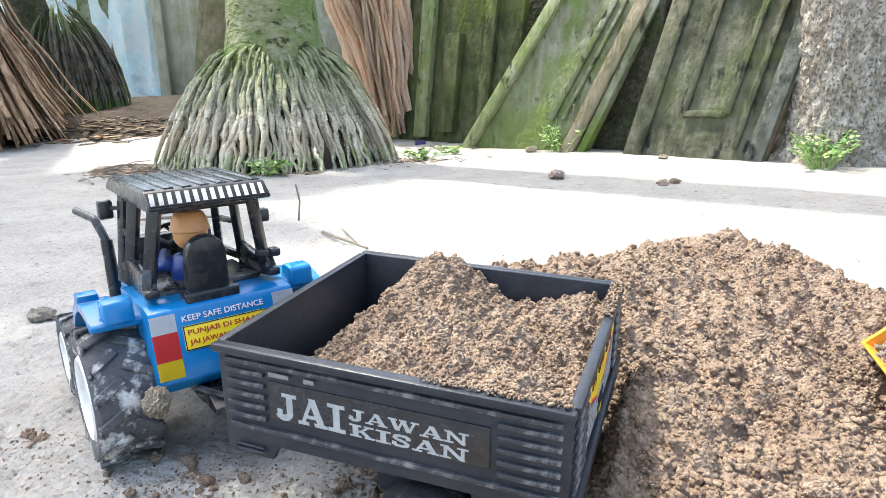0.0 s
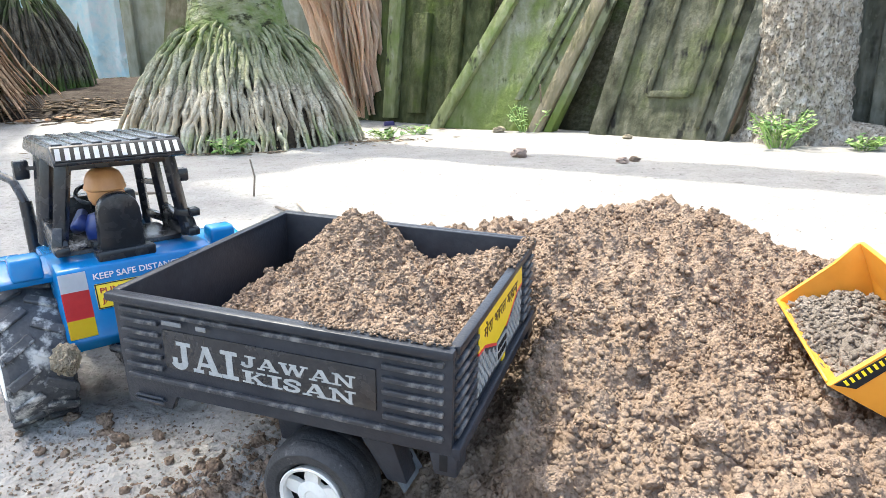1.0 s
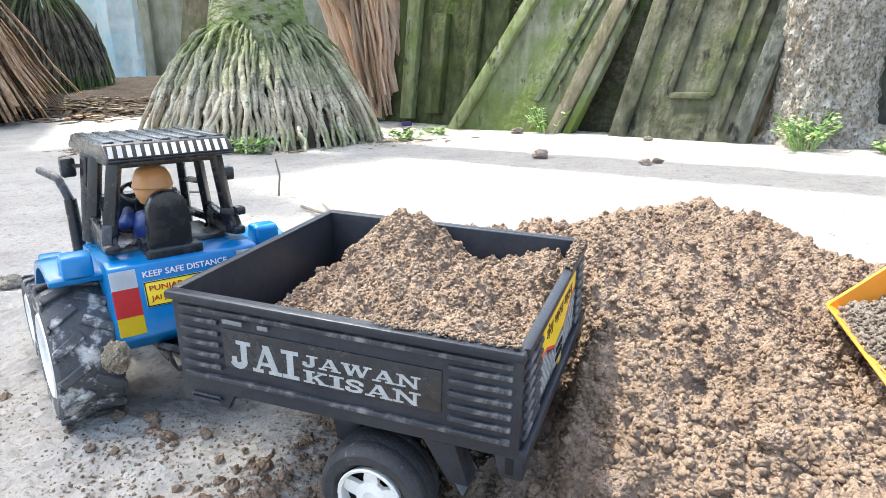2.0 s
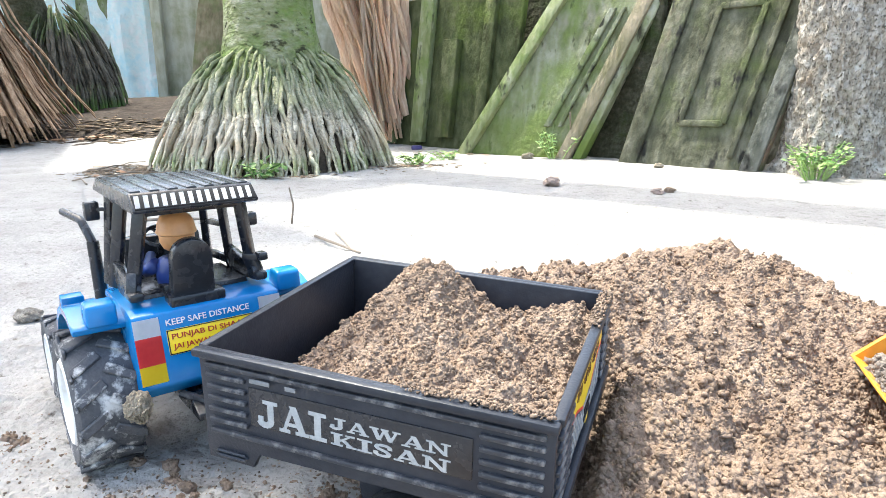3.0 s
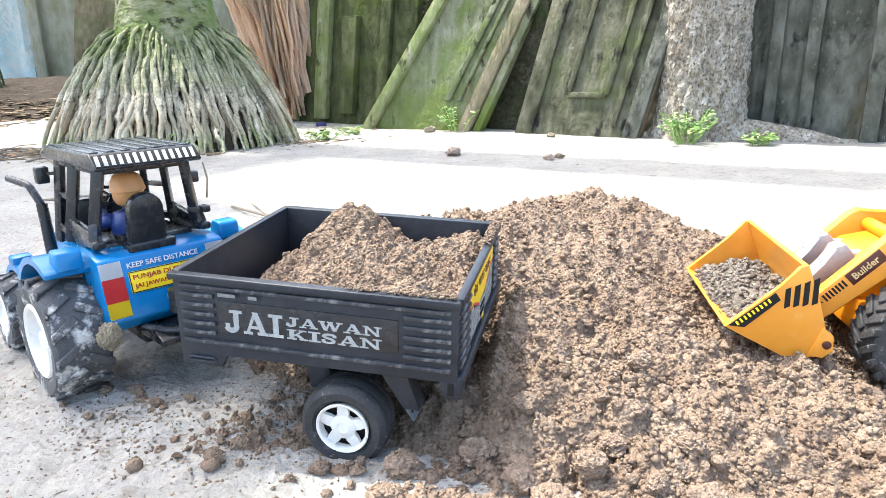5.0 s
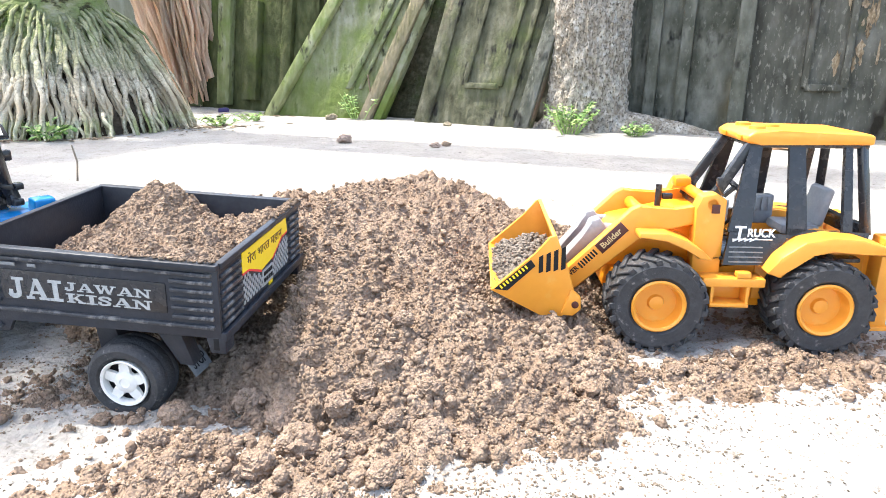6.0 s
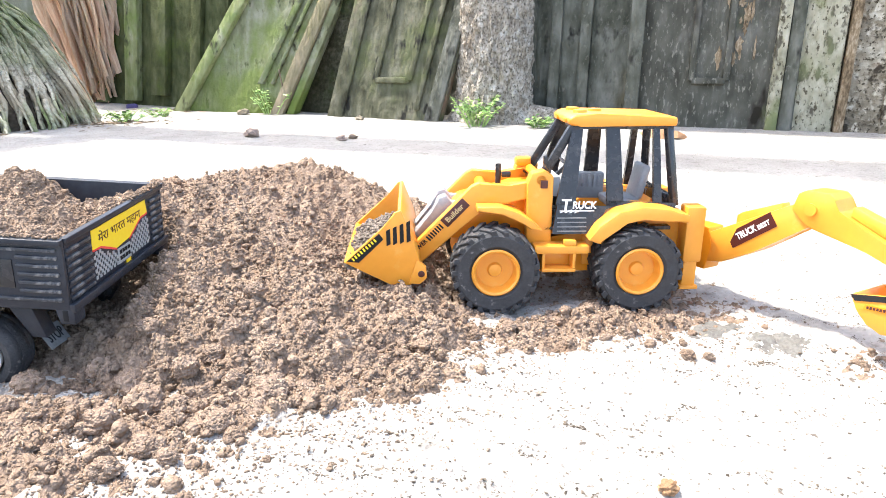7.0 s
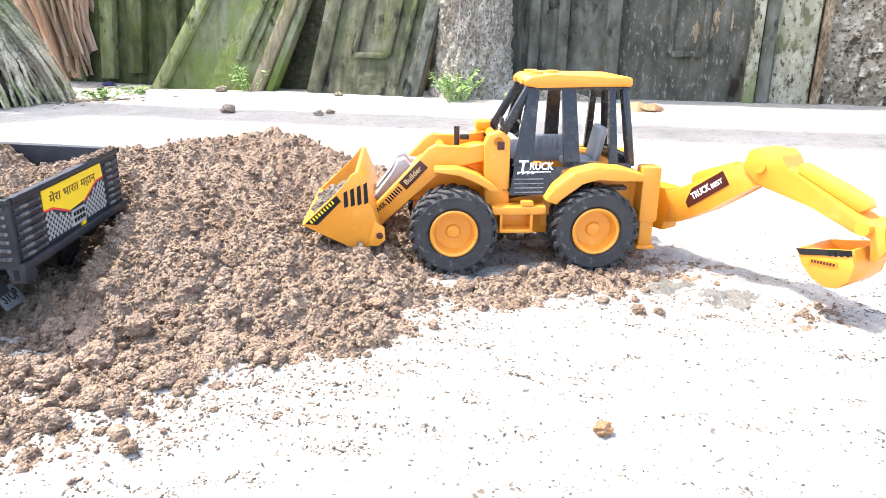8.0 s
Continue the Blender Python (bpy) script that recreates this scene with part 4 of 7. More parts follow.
for pts in ([(0.0290, -0.0160), (0.0380, -0.0165), (0.0480, -0.0205), (0.0560, -0.0240), (0.0560, -0.0252), (0.0475, -0.0218), (0.0378, -0.0178), (0.0290, -0.0173)],
            [(0.0730, -0.0225), (0.0800, -0.0190), (0.0900, -0.0140), (0.1000, -0.0135), (0.1000, -0.0148), (0.0905, -0.0153), (0.0805, -0.0203), (0.0730, -0.0238)]):
    prism(bm, pts, -0.0001, 0.0005, "x")
part("sticker_edge", bm, M_ST_RED, tailgate, "red curved sticker edge", smooth=False)
bm = B()
for i in range(34):
    for j in range(10):
        y, z = 0.0295 + i * 0.0021, -0.0350 + j * 0.0021
        top = -0.0182 - 0.0065 * min(1, max(0, (y - 0.036) / 0.018)) if y < 0.0560 else -0.0248 + 0.0092 * min(1, max(0, (y - 0.073) / 0.018))
        if (i + j) % 2 == 0 and z + 0.0021 < top and not 0.0560 < y + 0.001 < 0.0745:
            box(bm, (0.0002, y + 0.00105, z + 0.00105), (0.0004, 0.0021, 0.0021))
part("checker", bm, M_ST_SILVER, tailgate, "grey and black checker sticker", smooth=False)
bm = B()
box(bm, (0.0003, 0.0648, -0.0302), (0.0005, 0.0160, 0.0100))
part("number_plate", bm, M_ST_SILVER, tailgate, "small grey number plate", smooth=False)
for z in (-0.0278, -0.0318):
    for k in range(4):
        bm = B()
        box(bm, (0.0007, 0.0596 + k * 0.0035, z), (0.0004, 0.0024, 0.0024))
        part("plate_bar", bm, M_ST_BLACK, tailgate, smooth=False)
bm = B()
box(bm, (0.0003, 0.0690, -0.0372), (0.0006, 0.0055, 0.0036))
part("reflector", bm, M_ST_YELLOW, tailgate, smooth=False)
lettering("hindi_words", "\u092e\u0947\u0930\u093e \u092d\u093e\u0930\u0924 \u092e\u0939\u093e\u0928", M_ST_MAROON, tailgate, axes((0.00045, 0.036, -0.0150), *rear), 0.0080, 0.054, depth=0.0002)
bm = B()
m_stop = axes((-0.0249, 0.0172, -0.0762), (0, 1, -0.07), (-0.0072, -0.0020, 0.0107))
box(bm, (0.0096, 0.0066, 0), (0.0192, 0.0132, 0.0010), 0.0003)
stop = part("stop_plate", bm, M_DULL, trailer, "small dusty grey plate with black lettering", m=m_stop)
lettering("stop_letters", "STOP", M_ST_BLACK, stop, pose(0.0024, 0.0034, 0.0005), 0.0068, 0.0144, depth=0.0003)

# soil in the trailer
def load_height(x, y):
    h = -0.0205 + 0.0265 * math.exp(-(((x + 0.089) / 0.025) ** 2 + ((y - 0.112) / 0.034) ** 2))
    h += 0.0195 * math.exp(-(((x + 0.068) / 0.046) ** 2 + ((y - 0.052) / 0.048) ** 2))
    h += 0.0150 * math.exp(-(((x + 0.012) / 0.026) ** 2 + ((y - 0.112) / 0.034) ** 2))
    h += 0.0180 * math.exp(-(((x + 0.012) / 0.042) ** 2 + ((y - 0.014) / 0.034) ** 2))
    h -= 0.022 * max(0.0, (-0.113 - x) / 0.026)
    h += 0.0028 * fbm(x, y, 45, 3)
    x, y = x + 0.0020 * noise.noise(Vector((x * 210, y * 210, 8.1))), y + 0.0020 * noise.noise(Vector((x * 210, y * 210, 4.4)))
    return h + lumps(x, y, 90, 3.1, 0.0044) + lumps(x, y, 170, 4.3, 0.0034) + lumps(x, y, 330, 4.3, 0.0020)


xs, ys = list(np.arange(-0.1385, -0.0024, 0.0010)), list(np.arange(0.0026, 0.1222, 0.0010))
load = grid_mesh("trailer_soil", xs, ys, load_height, M_SOIL)
load.matrix_world = trailer.matrix_world
tagged(load, "mound of crumbly brown soil filling the trailer", "soil", kind="stuff")
bits = []
for _ in range(15500):
    x, y = rs.uniform(-0.137, -0.003), rs.uniform(0.004, 0.121)
    s = 0.0009 + 0.0015 * rs.rand() ** 3.0
    bits.append((x, y, load_height(x, y) - s * 0.12, s))
for _ in range(260):
    s = 0.0008 + 0.0011 * rs.rand() ** 2
    bits.append((rs.uniform(-0.055, -0.001), rs.uniform(-0.001, 0.004), 0.0005 + 0.0012 * rs.rand(), s))
    bits.append((rs.uniform(-0.004, 0.0015), rs.uniform(0.080, 0.123), 0.0005 + 0.0016 * rs.rand(), s))
crumb = scatter_mesh("trailer_crumbs", bits, M_CRUMB, 4)
crumb.matrix_world = trailer.matrix_world
tagged(crumb, "brown soil crumbs on the trailer load", "soil crumbs", kind="stuff")


# ---- toy tractor ----
tractor = thing("toy_tractor", pose(-0.1316, 0.3655, 0.0, 0, 0, 127), "blue plastic toy tractor with a black cab, hitched to a trailer", "toy tractor")


def lug_wheel(parent, c, r, w, out, rim_r, rim_mat, lugs, tyre_mat, dish=0.45, hub=0.84):
    """A farm tyre with slanted lugs and a dished rim."""
    wheel = new("wheel")
    wheel.parent, wheel.empty_display_size = parent, 0.01
    wheel.matrix_basis = pose(*c)
    h = w / 2
    bm = B()
    k = rim_r / r
    prof = [(r * k, -h * 0.80), (r * (k + 0.08), -h * 0.97), (r * 0.84, -h), (r * 0.91, -h * 0.86), (r * 0.93, -h * 0.5), (r * 0.93, h * 0.5), (r * 0.91, h * 0.86), (r * 0.84, h), (r * (k + 0.08), h * 0.97), (r * k, h * 0.80)]
    lathe(bm, prof, 44, ends="ring")
    for j in range(lugs):
        for s in (-1, 1):
            a = 2 * math.pi * (j + (0.5 if s > 0 else 0)) / lugs
            m = Matrix.Rotation(-a, 4, "Y") @ Matrix.Translation((r * 0.950, s * h * 0.48, 0)) @ Matrix.Rotation(radians(s * 32), 4, "X")
            box(bm, (0, 0, 0), (r * 0.060, h * 1.02, r * 0.130), r * 0.016, m, seg=1)
            m = Matrix.Rotation(-a - s * 0.0, 4, "Y") @ Matrix.Translation((r * 0.895, s * h * 0.93, s * s * h * 0.31)) @ Matrix.Rotation(radians(s * 4), 4, "Z")
            box(bm, (0, 0, 0), (r * 0.13, h * 0.10, r * 0.125), r * 0.012, m, seg=1)
    part("tyre", bm, tyre_mat, wheel, "black lugged tyre dusted with sand")
    bm = B()
    f = out * h
    lathe(bm, [(r * (k - 0.02), f * 0.70), (r * (k + 0.015), f * 0.92), (r * (k - 0.02), f * 1.0), (r * (k - 0.07), f * 0.92), (r * (k - 0.12), f * (1 - dish)), (r * 0.17, f * (1 - dish) * 0.95), (r * 0.14, f * (hub - 0.04)), (r * 0.03, f * hub)], 36, ends="last")
    part("rim", bm, rim_mat, wheel)
    return wheel


for s in (1, -1):
    lug_wheel(tractor, (0.0, s * 0.0520, 0.0345), 0.0385, 0.031, s, 0.0225, M_WHITE, 15, M_DUSTTYRE, dish=0.5)
    lug_wheel(tractor, (0.0990, s * 0.0535, 0.0260), 0.0272, 0.021, s, 0.0150, M_WHITE, 13, M_DUSTTYRE, dish=0.5)
# body
bm = B()
prism(bm, [(-0.0430, 0.0475), (-0.0340, 0.0830), (-0.0250, 0.0850), (0.0240, 0.0850), (0.0260, 0.0480), (0.0000, 0.0380), (-0.0350, 0.0400)], -0.0385, 0.0385, bev=0.0014)
body = part("rear_body", bm, M_BLUE, tractor)
bm = B()
prism(bm, [(0.0250, 0.0400), (0.0250, 0.0820), (0.1050, 0.0760), (0.1220, 0.0700), (0.1260, 0.0400)], -0.0215, 0.0215, bev=0.0030, seg=3)
for k in range(5):
    box(bm, (0.1262, 0, 0.0450 + 0.0052 * k), (0.0016, 0.032, 0.0022), 0.0005)
part("bonnet", bm, M_BLUE, tractor)
bm = B()
box(bm, (0.055, 0, 0.0300), (0.150, 0.026, 0.018), 0.002)
tube(bm, [(0.0, -0.045, 0.0335), (0.0, 0.045, 0.0335)], 0.005, 10)
tube(bm, [(0.095, -0.042, 0.0235), (0.095, 0.042, 0.0235)], 0.004, 10)
prism(bm, [(-0.030, 0.0395), (-0.050, 0.0395), (-0.060, 0.0355), (-0.060, 0.0320), (-0.030, 0.0320)], -0.018, 0.018, bev=0.001)
part("chassis", bm, M_BLACK, tractor)
bm = B()
prism(bm, [(-0.040, -0.010), (-0.040, 0.010), (-0.066, 0.005), (-0.066, -0.005)], 0.0350, 0.0390, "z", bev=0.0008)
tube(bm, [(-0.062, 0, 0.030), (-0.062, 0, 0.047)], 0.0035, 12)
for s in (-1, 1):
    tube(bm, [(-0.040, s * 0.020, 0.0405), (-0.054, s * 0.012, 0.0395), (-0.060, s * 0.004, 0.0390)], 0.0022, 8)
part("hitch", bm, M_BLACK, tractor)


def arch(a0, a1, r0, r1, cx, cz, n=12):
    """A curved band as a polygon in x and z."""
    up = [(cx + r1 * math.cos(radians(a0 + (a1 - a0) * k / n)), cz + r1 * math.sin(radians(a0 + (a1 - a0) * k / n))) for k in range(n + 1)]
    dn = [(cx + r0 * math.cos(radians(a1 - (a1 - a0) * k / n)), cz + r0 * math.sin(radians(a1 - (a1 - a0) * k / n))) for k in range(n + 1)]
    return up + dn


for s in (1, -1):
    bm = B()
    lo, hi = sorted((s * 0.0350, s * 0.0625))
    prism(bm, arch(14, 120, 0.0412, 0.0452, -0.0010, 0.0395, 20), lo, hi, bev=0.0010)
    lo, hi = sorted((s * 0.0330, s * 0.0365))
    prism(bm, arch(14, 138, 0.0200, 0.0448, -0.0010, 0.0395, 16), lo, hi, bev=0.0006)
    fender = part("rear_fender", bm, M_BLUE, tractor)
    bm = B()
    prism(bm, [(-0.0260, 0.0790), (-0.0245, 0.0895), (-0.0215, 0.0905), (-0.0135, 0.0908), (-0.0110, 0.0840), (-0.0110, 0.0800)], *sorted((s * 0.0420, s * 0.0560)), bev=0.0020, seg=3)
    part("fender_lamp_block", bm, M_BLUE, fender)
    bm = B()
    prism(bm, arch(25, 150, 0.0295, 0.0330, 0.0930, 0.0275, 12), *sorted((s * 0.0330, s * 0.0530)), bev=0.0010)
    prism(bm, arch(15, 165, 0.0140, 0.0320, 0.0950, 0.0270, 12), *sorted((s * 0.0310, s * 0.0340)), bev=0.0005)
    fender = part("front_fender", bm, M_BLUE, tractor)
    bm = B()
    prism(bm, [(0.0900, 0.0570), (0.0905, 0.0650), (0.1010, 0.0655), (0.1030, 0.0570)], *sorted((s * 0.0400, s * 0.0530)), bev=0.0013)
    part("fender_lamp_block", bm, M_BLUE, fender)
bm = B()
prism(bm, [(-0.0130, 0.0845), (-0.0120, 0.0875), (0.0300, 0.0875), (0.0480, 0.0800), (0.0480, 0.0775), (0.0240, 0.0820)], -0.0290, 0.0290, bev=0.0008)
part("cab_floor", bm, M_BLACK, tractor)
# cab frame: each post on its own, leaning inwards
for s in (1, -1):
    bm = B()
    bar(bm, (-0.0205, s * 0.0250, 0.1340), (-0.0160, s * 0.0305, 0.0990), 0.0050, 0.0066, 0.0012)
    bar(bm, (-0.0158, s * 0.0303, 0.1010), (-0.0190, s * 0.0325, 0.0905), 0.0056, 0.0080, 0.0014)
    box(bm, (-0.0205, s * 0.0325, 0.0905), (0.0130, 0.0070, 0.0050), 0.0016)
    part("rear_post", bm, M_BLACK, tractor)
    bm = B()
    bar(bm, (0.0150, s * 0.0265, 0.1340), (0.0230, s * 0.0330, 0.0850), 0.0042, 0.0068, 0.0010)
    part("middle_post", bm, M_BLACK, tractor)
    bm = B()
    bar(bm, (0.0460, s * 0.0255, 0.1340), (0.0560, s * 0.0300, 0.0790), 0.0046, 0.0058, 0.0008)
    part("front_post", bm, M_BLACK, tractor)
    bm = B()
    prism(bm, [(-0.0215, 0.0955), (0.0230, 0.1010), (0.0240, 0.0935), (0.0100, 0.0830), (-0.0100, 0.0870), (-0.0240, 0.0880)], *sorted((s * 0.0290, s * 0.0335)), bev=0.0008)
    part("cab_side_panel", bm, M_BLACK, tractor)
    bm = B()
    bar(bm, (0.0225, s * 0.0325, 0.0900), (0.0545, s * 0.0290, 0.0900), 0.0030, 0.0050, 0.0006)
    bar(bm, (0.0190, s * 0.0300, 0.1130), (0.0510, s * 0.0275, 0.1110), 0.0024, 0.0036, 0.0005)
    part("door_rail", bm, M_BLACK, tractor)
    bm = B()
    box(bm, (-0.0135, s * 0.0335, 0.1210), (0.0060, 0.0060, 0.0075), 0.0014)
    bar(bm, (-0.0135, s * 0.0280, 0.1220), (-0.0135, s * 0.0335, 0.1220), 0.002, 0.002)
    part("side_lamp" if s < 0 else "mirror", bm, M_BLACK, tractor) if s < 0 else bm.free()
bm = B()
box(bm, (0.0540, 0.0350, 0.1240), (0.0065, 0.0080, 0.0110), 0.0014)
bar(bm, (0.0480, 0.0280, 0.1250), (0.0540, 0.0350, 0.1250), 0.002, 0.002)
part("mirror", bm, M_BLACK, tractor)
bm = B()
bar(bm, (-0.0165, -0.0260, 0.1010), (-0.0220, -0.0340, 0.1000), 0.003, 0.004, 0.0006)
box(bm, (-0.0225, -0.0345, 0.1010), (0.0070, 0.0055, 0.0045), 0.0010)
part("grab_handle", bm, M_BLACK, tractor)
for a, b, w, t in (((-0.0200, -0.0270, 0.1325), (-0.0200, 0.0270, 0.1325), 0.0050, 0.0050), ((0.0460, -0.0270, 0.1325), (0.0460, 0.0270, 0.1325), 0.0050, 0.0050), ((0.0555, -0.0290, 0.0840), (0.0555, 0.0290, 0.0840), 0.0050, 0.0080),
                   ((-0.0200, 0.0255, 0.1330), (0.0470, 0.0255, 0.1330), 0.0046, 0.0050), ((-0.0200, -0.0255, 0.1330), (0.0470, -0.0255, 0.1330), 0.0046, 0.0050)):
    bm = B()
    bar(bm, a, b, w, t, 0.0007)
    part("cab_bar", bm, M_BLACK, tractor)
bm = B()
prism(bm, [(-0.0330, 0.1335), (-0.0345, 0.1352), (-0.0250, 0.1428), (0.0520, 0.1428), (0.0640, 0.1370), (0.0640, 0.1345)], -0.0312, 0.0312, bev=0.0026, seg=3)
roof = part("roof", bm, M_BLACK, tractor, "ribbed black roof with worn edges")
bm = B()
box(bm, (0, 0, 0), (0.0740, 0.0050, 0.0013), 0.0005)
rib = part("roof_rib", bm, M_BLACK, roof, m=pose(0.0130, -0.0270, 0.1429))
for k in range(1, 7):
    same_mesh("roof_rib", rib, roof, pose(0.0130, -0.0270 + k * 0.0090, 0.1429))
stripe = axes((-0.0343 - 0.0003, 0.0302, 0.1354 + 0.0003), (0, -1, 0), (0.0095, 0, 0.0076))
bm = B()
box(bm, (0.0302, 0.0050, 0.0), (0.0604, 0.0096, 0.0006), 0.0001)
part("striped_sticker", bm, M_ST_BLACK, roof, "black and white slanted stripes", m=stripe)
bm = B()
for k in range(14):
    x = 0.0002 + k * 0.00425
    bm.faces.new([bm.verts.new((x + d, y, 0.00045)) for d, y in ((0, 0.0008), (0.0023, 0.0008), (0.0033, 0.0090), (0.0010, 0.0090))])
bmesh.ops.solidify(bm, geom=bm.faces[:], thickness=0.0002)
part("stripes", bm, M_ST_WHITE, roof, "white slanted stripes", m=stripe, smooth=False)
# seat, wheel, exhaust
bm = B()
outline = [(-0.0112, -0.0170), (0.0112, -0.0170), (0.0102, 0.0080)] + [(0.0098 * math.cos(radians(a)), 0.0095 + 0.0085 * math.sin(radians(a))) for a in range(0, 181, 20)] + [(-0.0102, 0.0080)]
prism(bm, outline, -0.0035, 0.0035, 'x', bev=0.0018, seg=2)
bmesh.ops.transform(bm, matrix=pose(-0.0262, 0.0050, 0.1000, 0, -7, 0), verts=bm.verts[:])
box(bm, (-0.0040, 0.0060, 0.0885), (0.0220, 0.0220, 0.0060), 0.0022)
box(bm, (-0.0255, 0.0040, 0.0860), (0.0120, 0.0285, 0.0060), 0.0014)
box(bm, (-0.0190, 0.0040, 0.0858), (0.0180, 0.0240, 0.0040), 0.0010)
part("seat", bm, M_BLACK, tractor)
bm = B()
steer = Matrix.Translation((0.0300, 0.0040, 0.1090)) @ Matrix.Rotation(radians(-28), 4, "Y")
ring = [Vector((0.0095 * math.cos(a), 0.0095 * math.sin(a), 0)) for a in (2 * math.pi * k / 20 for k in range(21))]
tube(bm, [steer @ p for p in ring], 0.0012, 6, caps=False)
for a in (0.4, 2.5, 4.6):
    bar(bm, steer @ Vector((0, 0, 0)), steer @ Vector((0.0095 * math.cos(a), 0.0095 * math.sin(a), 0)), 0.0016, 0.0012)
bar(bm, steer @ Vector((0, 0, 0)), (0.0440, 0.0040, 0.0860), 0.0030, 0.0030)
part("steering_wheel", bm, M_BLACK, tractor)
bm = B()
box(bm, (0.0480, 0.0, 0.0960), (0.0090, 0.0440, 0.0220), 0.0020)
part("dashboard", bm, M_BLACK, tractor)
bm = B()
tube(bm, [(0.0680, 0.0330, 0.0560), (0.0690, 0.0335, 0.0800), (0.0700, 0.0340, 0.1030)], [0.0042, 0.0038, 0.0035], 12)
tube(bm, [(0.0700, 0.0340, 0.1020), (0.0780, 0.0370, 0.1135), (0.0800, 0.0376, 0.1150), (0.0990, 0.0440, 0.1185)], [0.0025, 0.0025, 0.0025, 0.0024], 12)
part("exhaust", bm, M_BLACK, tractor)
# stickers on the rear
def on_rear(y, z):
    """A point of the sloping rear face."""
    return (-0.0430 + (z - 0.0475) / (0.0830 - 0.0475) * 0.0090 - 0.0003, y, z)


slope = (0.0090, 0, 0.0355)
for s in (1, -1):
    for lo, hi, mat in ((0.0500, 0.0590, M_ST_YELLOW), (0.0590, 0.0725, M_ST_RED), (0.0725, 0.0815, M_ST_WHITE)):
        bm = B()
        a, b = on_rear(0, lo), on_rear(0, hi)
        y0, y1 = (0.0258, 0.0382) if s > 0 else (-0.0382, -0.0258)
        vs = [bm.verts.new(p) for p in ((a[0], y0, lo), (a[0], y1, lo), (b[0], y1, hi), (b[0], y0, hi))]
        bm.faces.new(vs)
        bmesh.ops.solidify(bm, geom=bm.faces[:], thickness=0.0003)
        part("colour_patch", bm, mat, body, "white, red and yellow patch", smooth=False)
bm = B()
m_lab = axes(on_rear(0.0232, 0.0618), (0, -1, 0), slope)
box(bm, (0.0222, 0.0064, 0.0), (0.0444, 0.0128, 0.0005), 0.0002)
label_yellow = part("name_label", bm, M_ST_YELLOW, body, "yellow label with red and dark lettering", m=m_lab)
bm = B()
for c, sz in (((0.0222, 0.0004, 0.0003), (0.0444, 0.0005, 0.0004)), ((0.0222, 0.0124, 0.0003), (0.0444, 0.0005, 0.0004)), ((0.0004, 0.0064, 0.0003), (0.0005, 0.0125, 0.0004)), ((0.0440, 0.0064, 0.0003), (0.0005, 0.0125, 0.0004))):
    box(bm, c, sz)
part("label_border", bm, M_ST_BLACK, label_yellow, smooth=False)
lettering("label_text", "PUNJAB DI SHAAN", M_ST_DARKRED, label_yellow, pose(0.0022, 0.0070, 0.00025), 0.0036, 0.0396, bold=0.015)
lettering("label_text", "JAI JAWAN JAI KISAN", M_ST_DARKRED, label_yellow, pose(0.0022, 0.0020, 0.00025), 0.0034, 0.0396, bold=0.015)
lettering("warning_words", "KEEP SAFE DISTANCE", M_ST_WHITE, body, axes(on_rear(0.0228, 0.0764), (0, -1, 0), slope), 0.0031, 0.0430, label="white lettering", bold=0.012)
bm = B()
m_pl = axes(on_rear(0.0040, 0.0512), (0, -1, 0), slope)
box(bm, (0.0080, 0.0032, 0), (0.0160, 0.0064, 0.0005), 0.0002)
plate = part("number_plate", bm, M_ST_SILVER, body, "small grey number plate", m=m_pl)
for k in range(5):
    bm = B()
    box(bm, (0.0026 + 0.0027 * k, 0.0032, 0.0004), (0.0016, 0.0036, 0.0004))
    part("plate_bar", bm, M_ST_BLACK, plate, smooth=False)

# the driver doll: one plain shape
bm = B()
HX, HY = -0.0040, 0.0045
lathe(bm, [(0.0004, 0.1285), (0.0045, 0.1280), (0.0078, 0.1258), (0.0094, 0.1225), (0.0100, 0.1190), (0.0104, 0.1182), (0.0104, 0.1168), (0.0092, 0.1160), (0.0090, 0.1120), (0.0072, 0.1085), (0.0045, 0.1066), (0.0042, 0.1040)], 28, "z", (HX, HY, 0))
driver = part("toy_driver", bm, M_SKIN, None)
driver.data.materials.append(M_NAVY)
bm = bmesh.new()
bm.from_mesh(driver.data)
lathe(bm, [(0.0042, 0.1052), (0.0105, 0.1030), (0.0130, 0.0975), (0.0122, 0.0880), (0.0110, 0.0860)], 20, "z", (HX, HY, 0))
for s in (1, -1):
    tube(bm, [(HX, HY + s * 0.0120, 0.1005), (HX + 0.0080, HY + s * 0.0150, 0.0960), (HX + 0.0230, HY + s * 0.0090, 0.1010)], [0.0040, 0.0036, 0.0028], 10)
for f in bm.faces:
    f.smooth = True
    if f.calc_center_median().z < 0.1055:
        f.material_index = 1
bm.to_mesh(driver.data)
bm.free()
driver.matrix_world = tractor.matrix_world
tagged(driver, "plain toy driver with orange cap and blue body in tractor", "toy figure")

# a lump of sandy mud stuck to the rear tyre
lump = new("mud_lump", crumb_mesh("mud_lump", 77, M_LUMP, 0.30, 4))
lump.matrix_world = pose(-0.1350, 0.2985, 0.0445, 15, 25, 40) @ Matrix.Diagonal((0.013, 0.014, 0.019, 1))
tagged(lump, "pale lump of sandy mud stuck to the tractor tyre", "mud lump")


# ---- toy backhoe loader ----
M_LOADER = pose(0.4278, 0.2402, 0.0, 0, 0, 162.1)
loader = thing("toy_backhoe_loader", M_LOADER, "yellow plastic toy backhoe loader with black cab at soil heap", "toy loader")
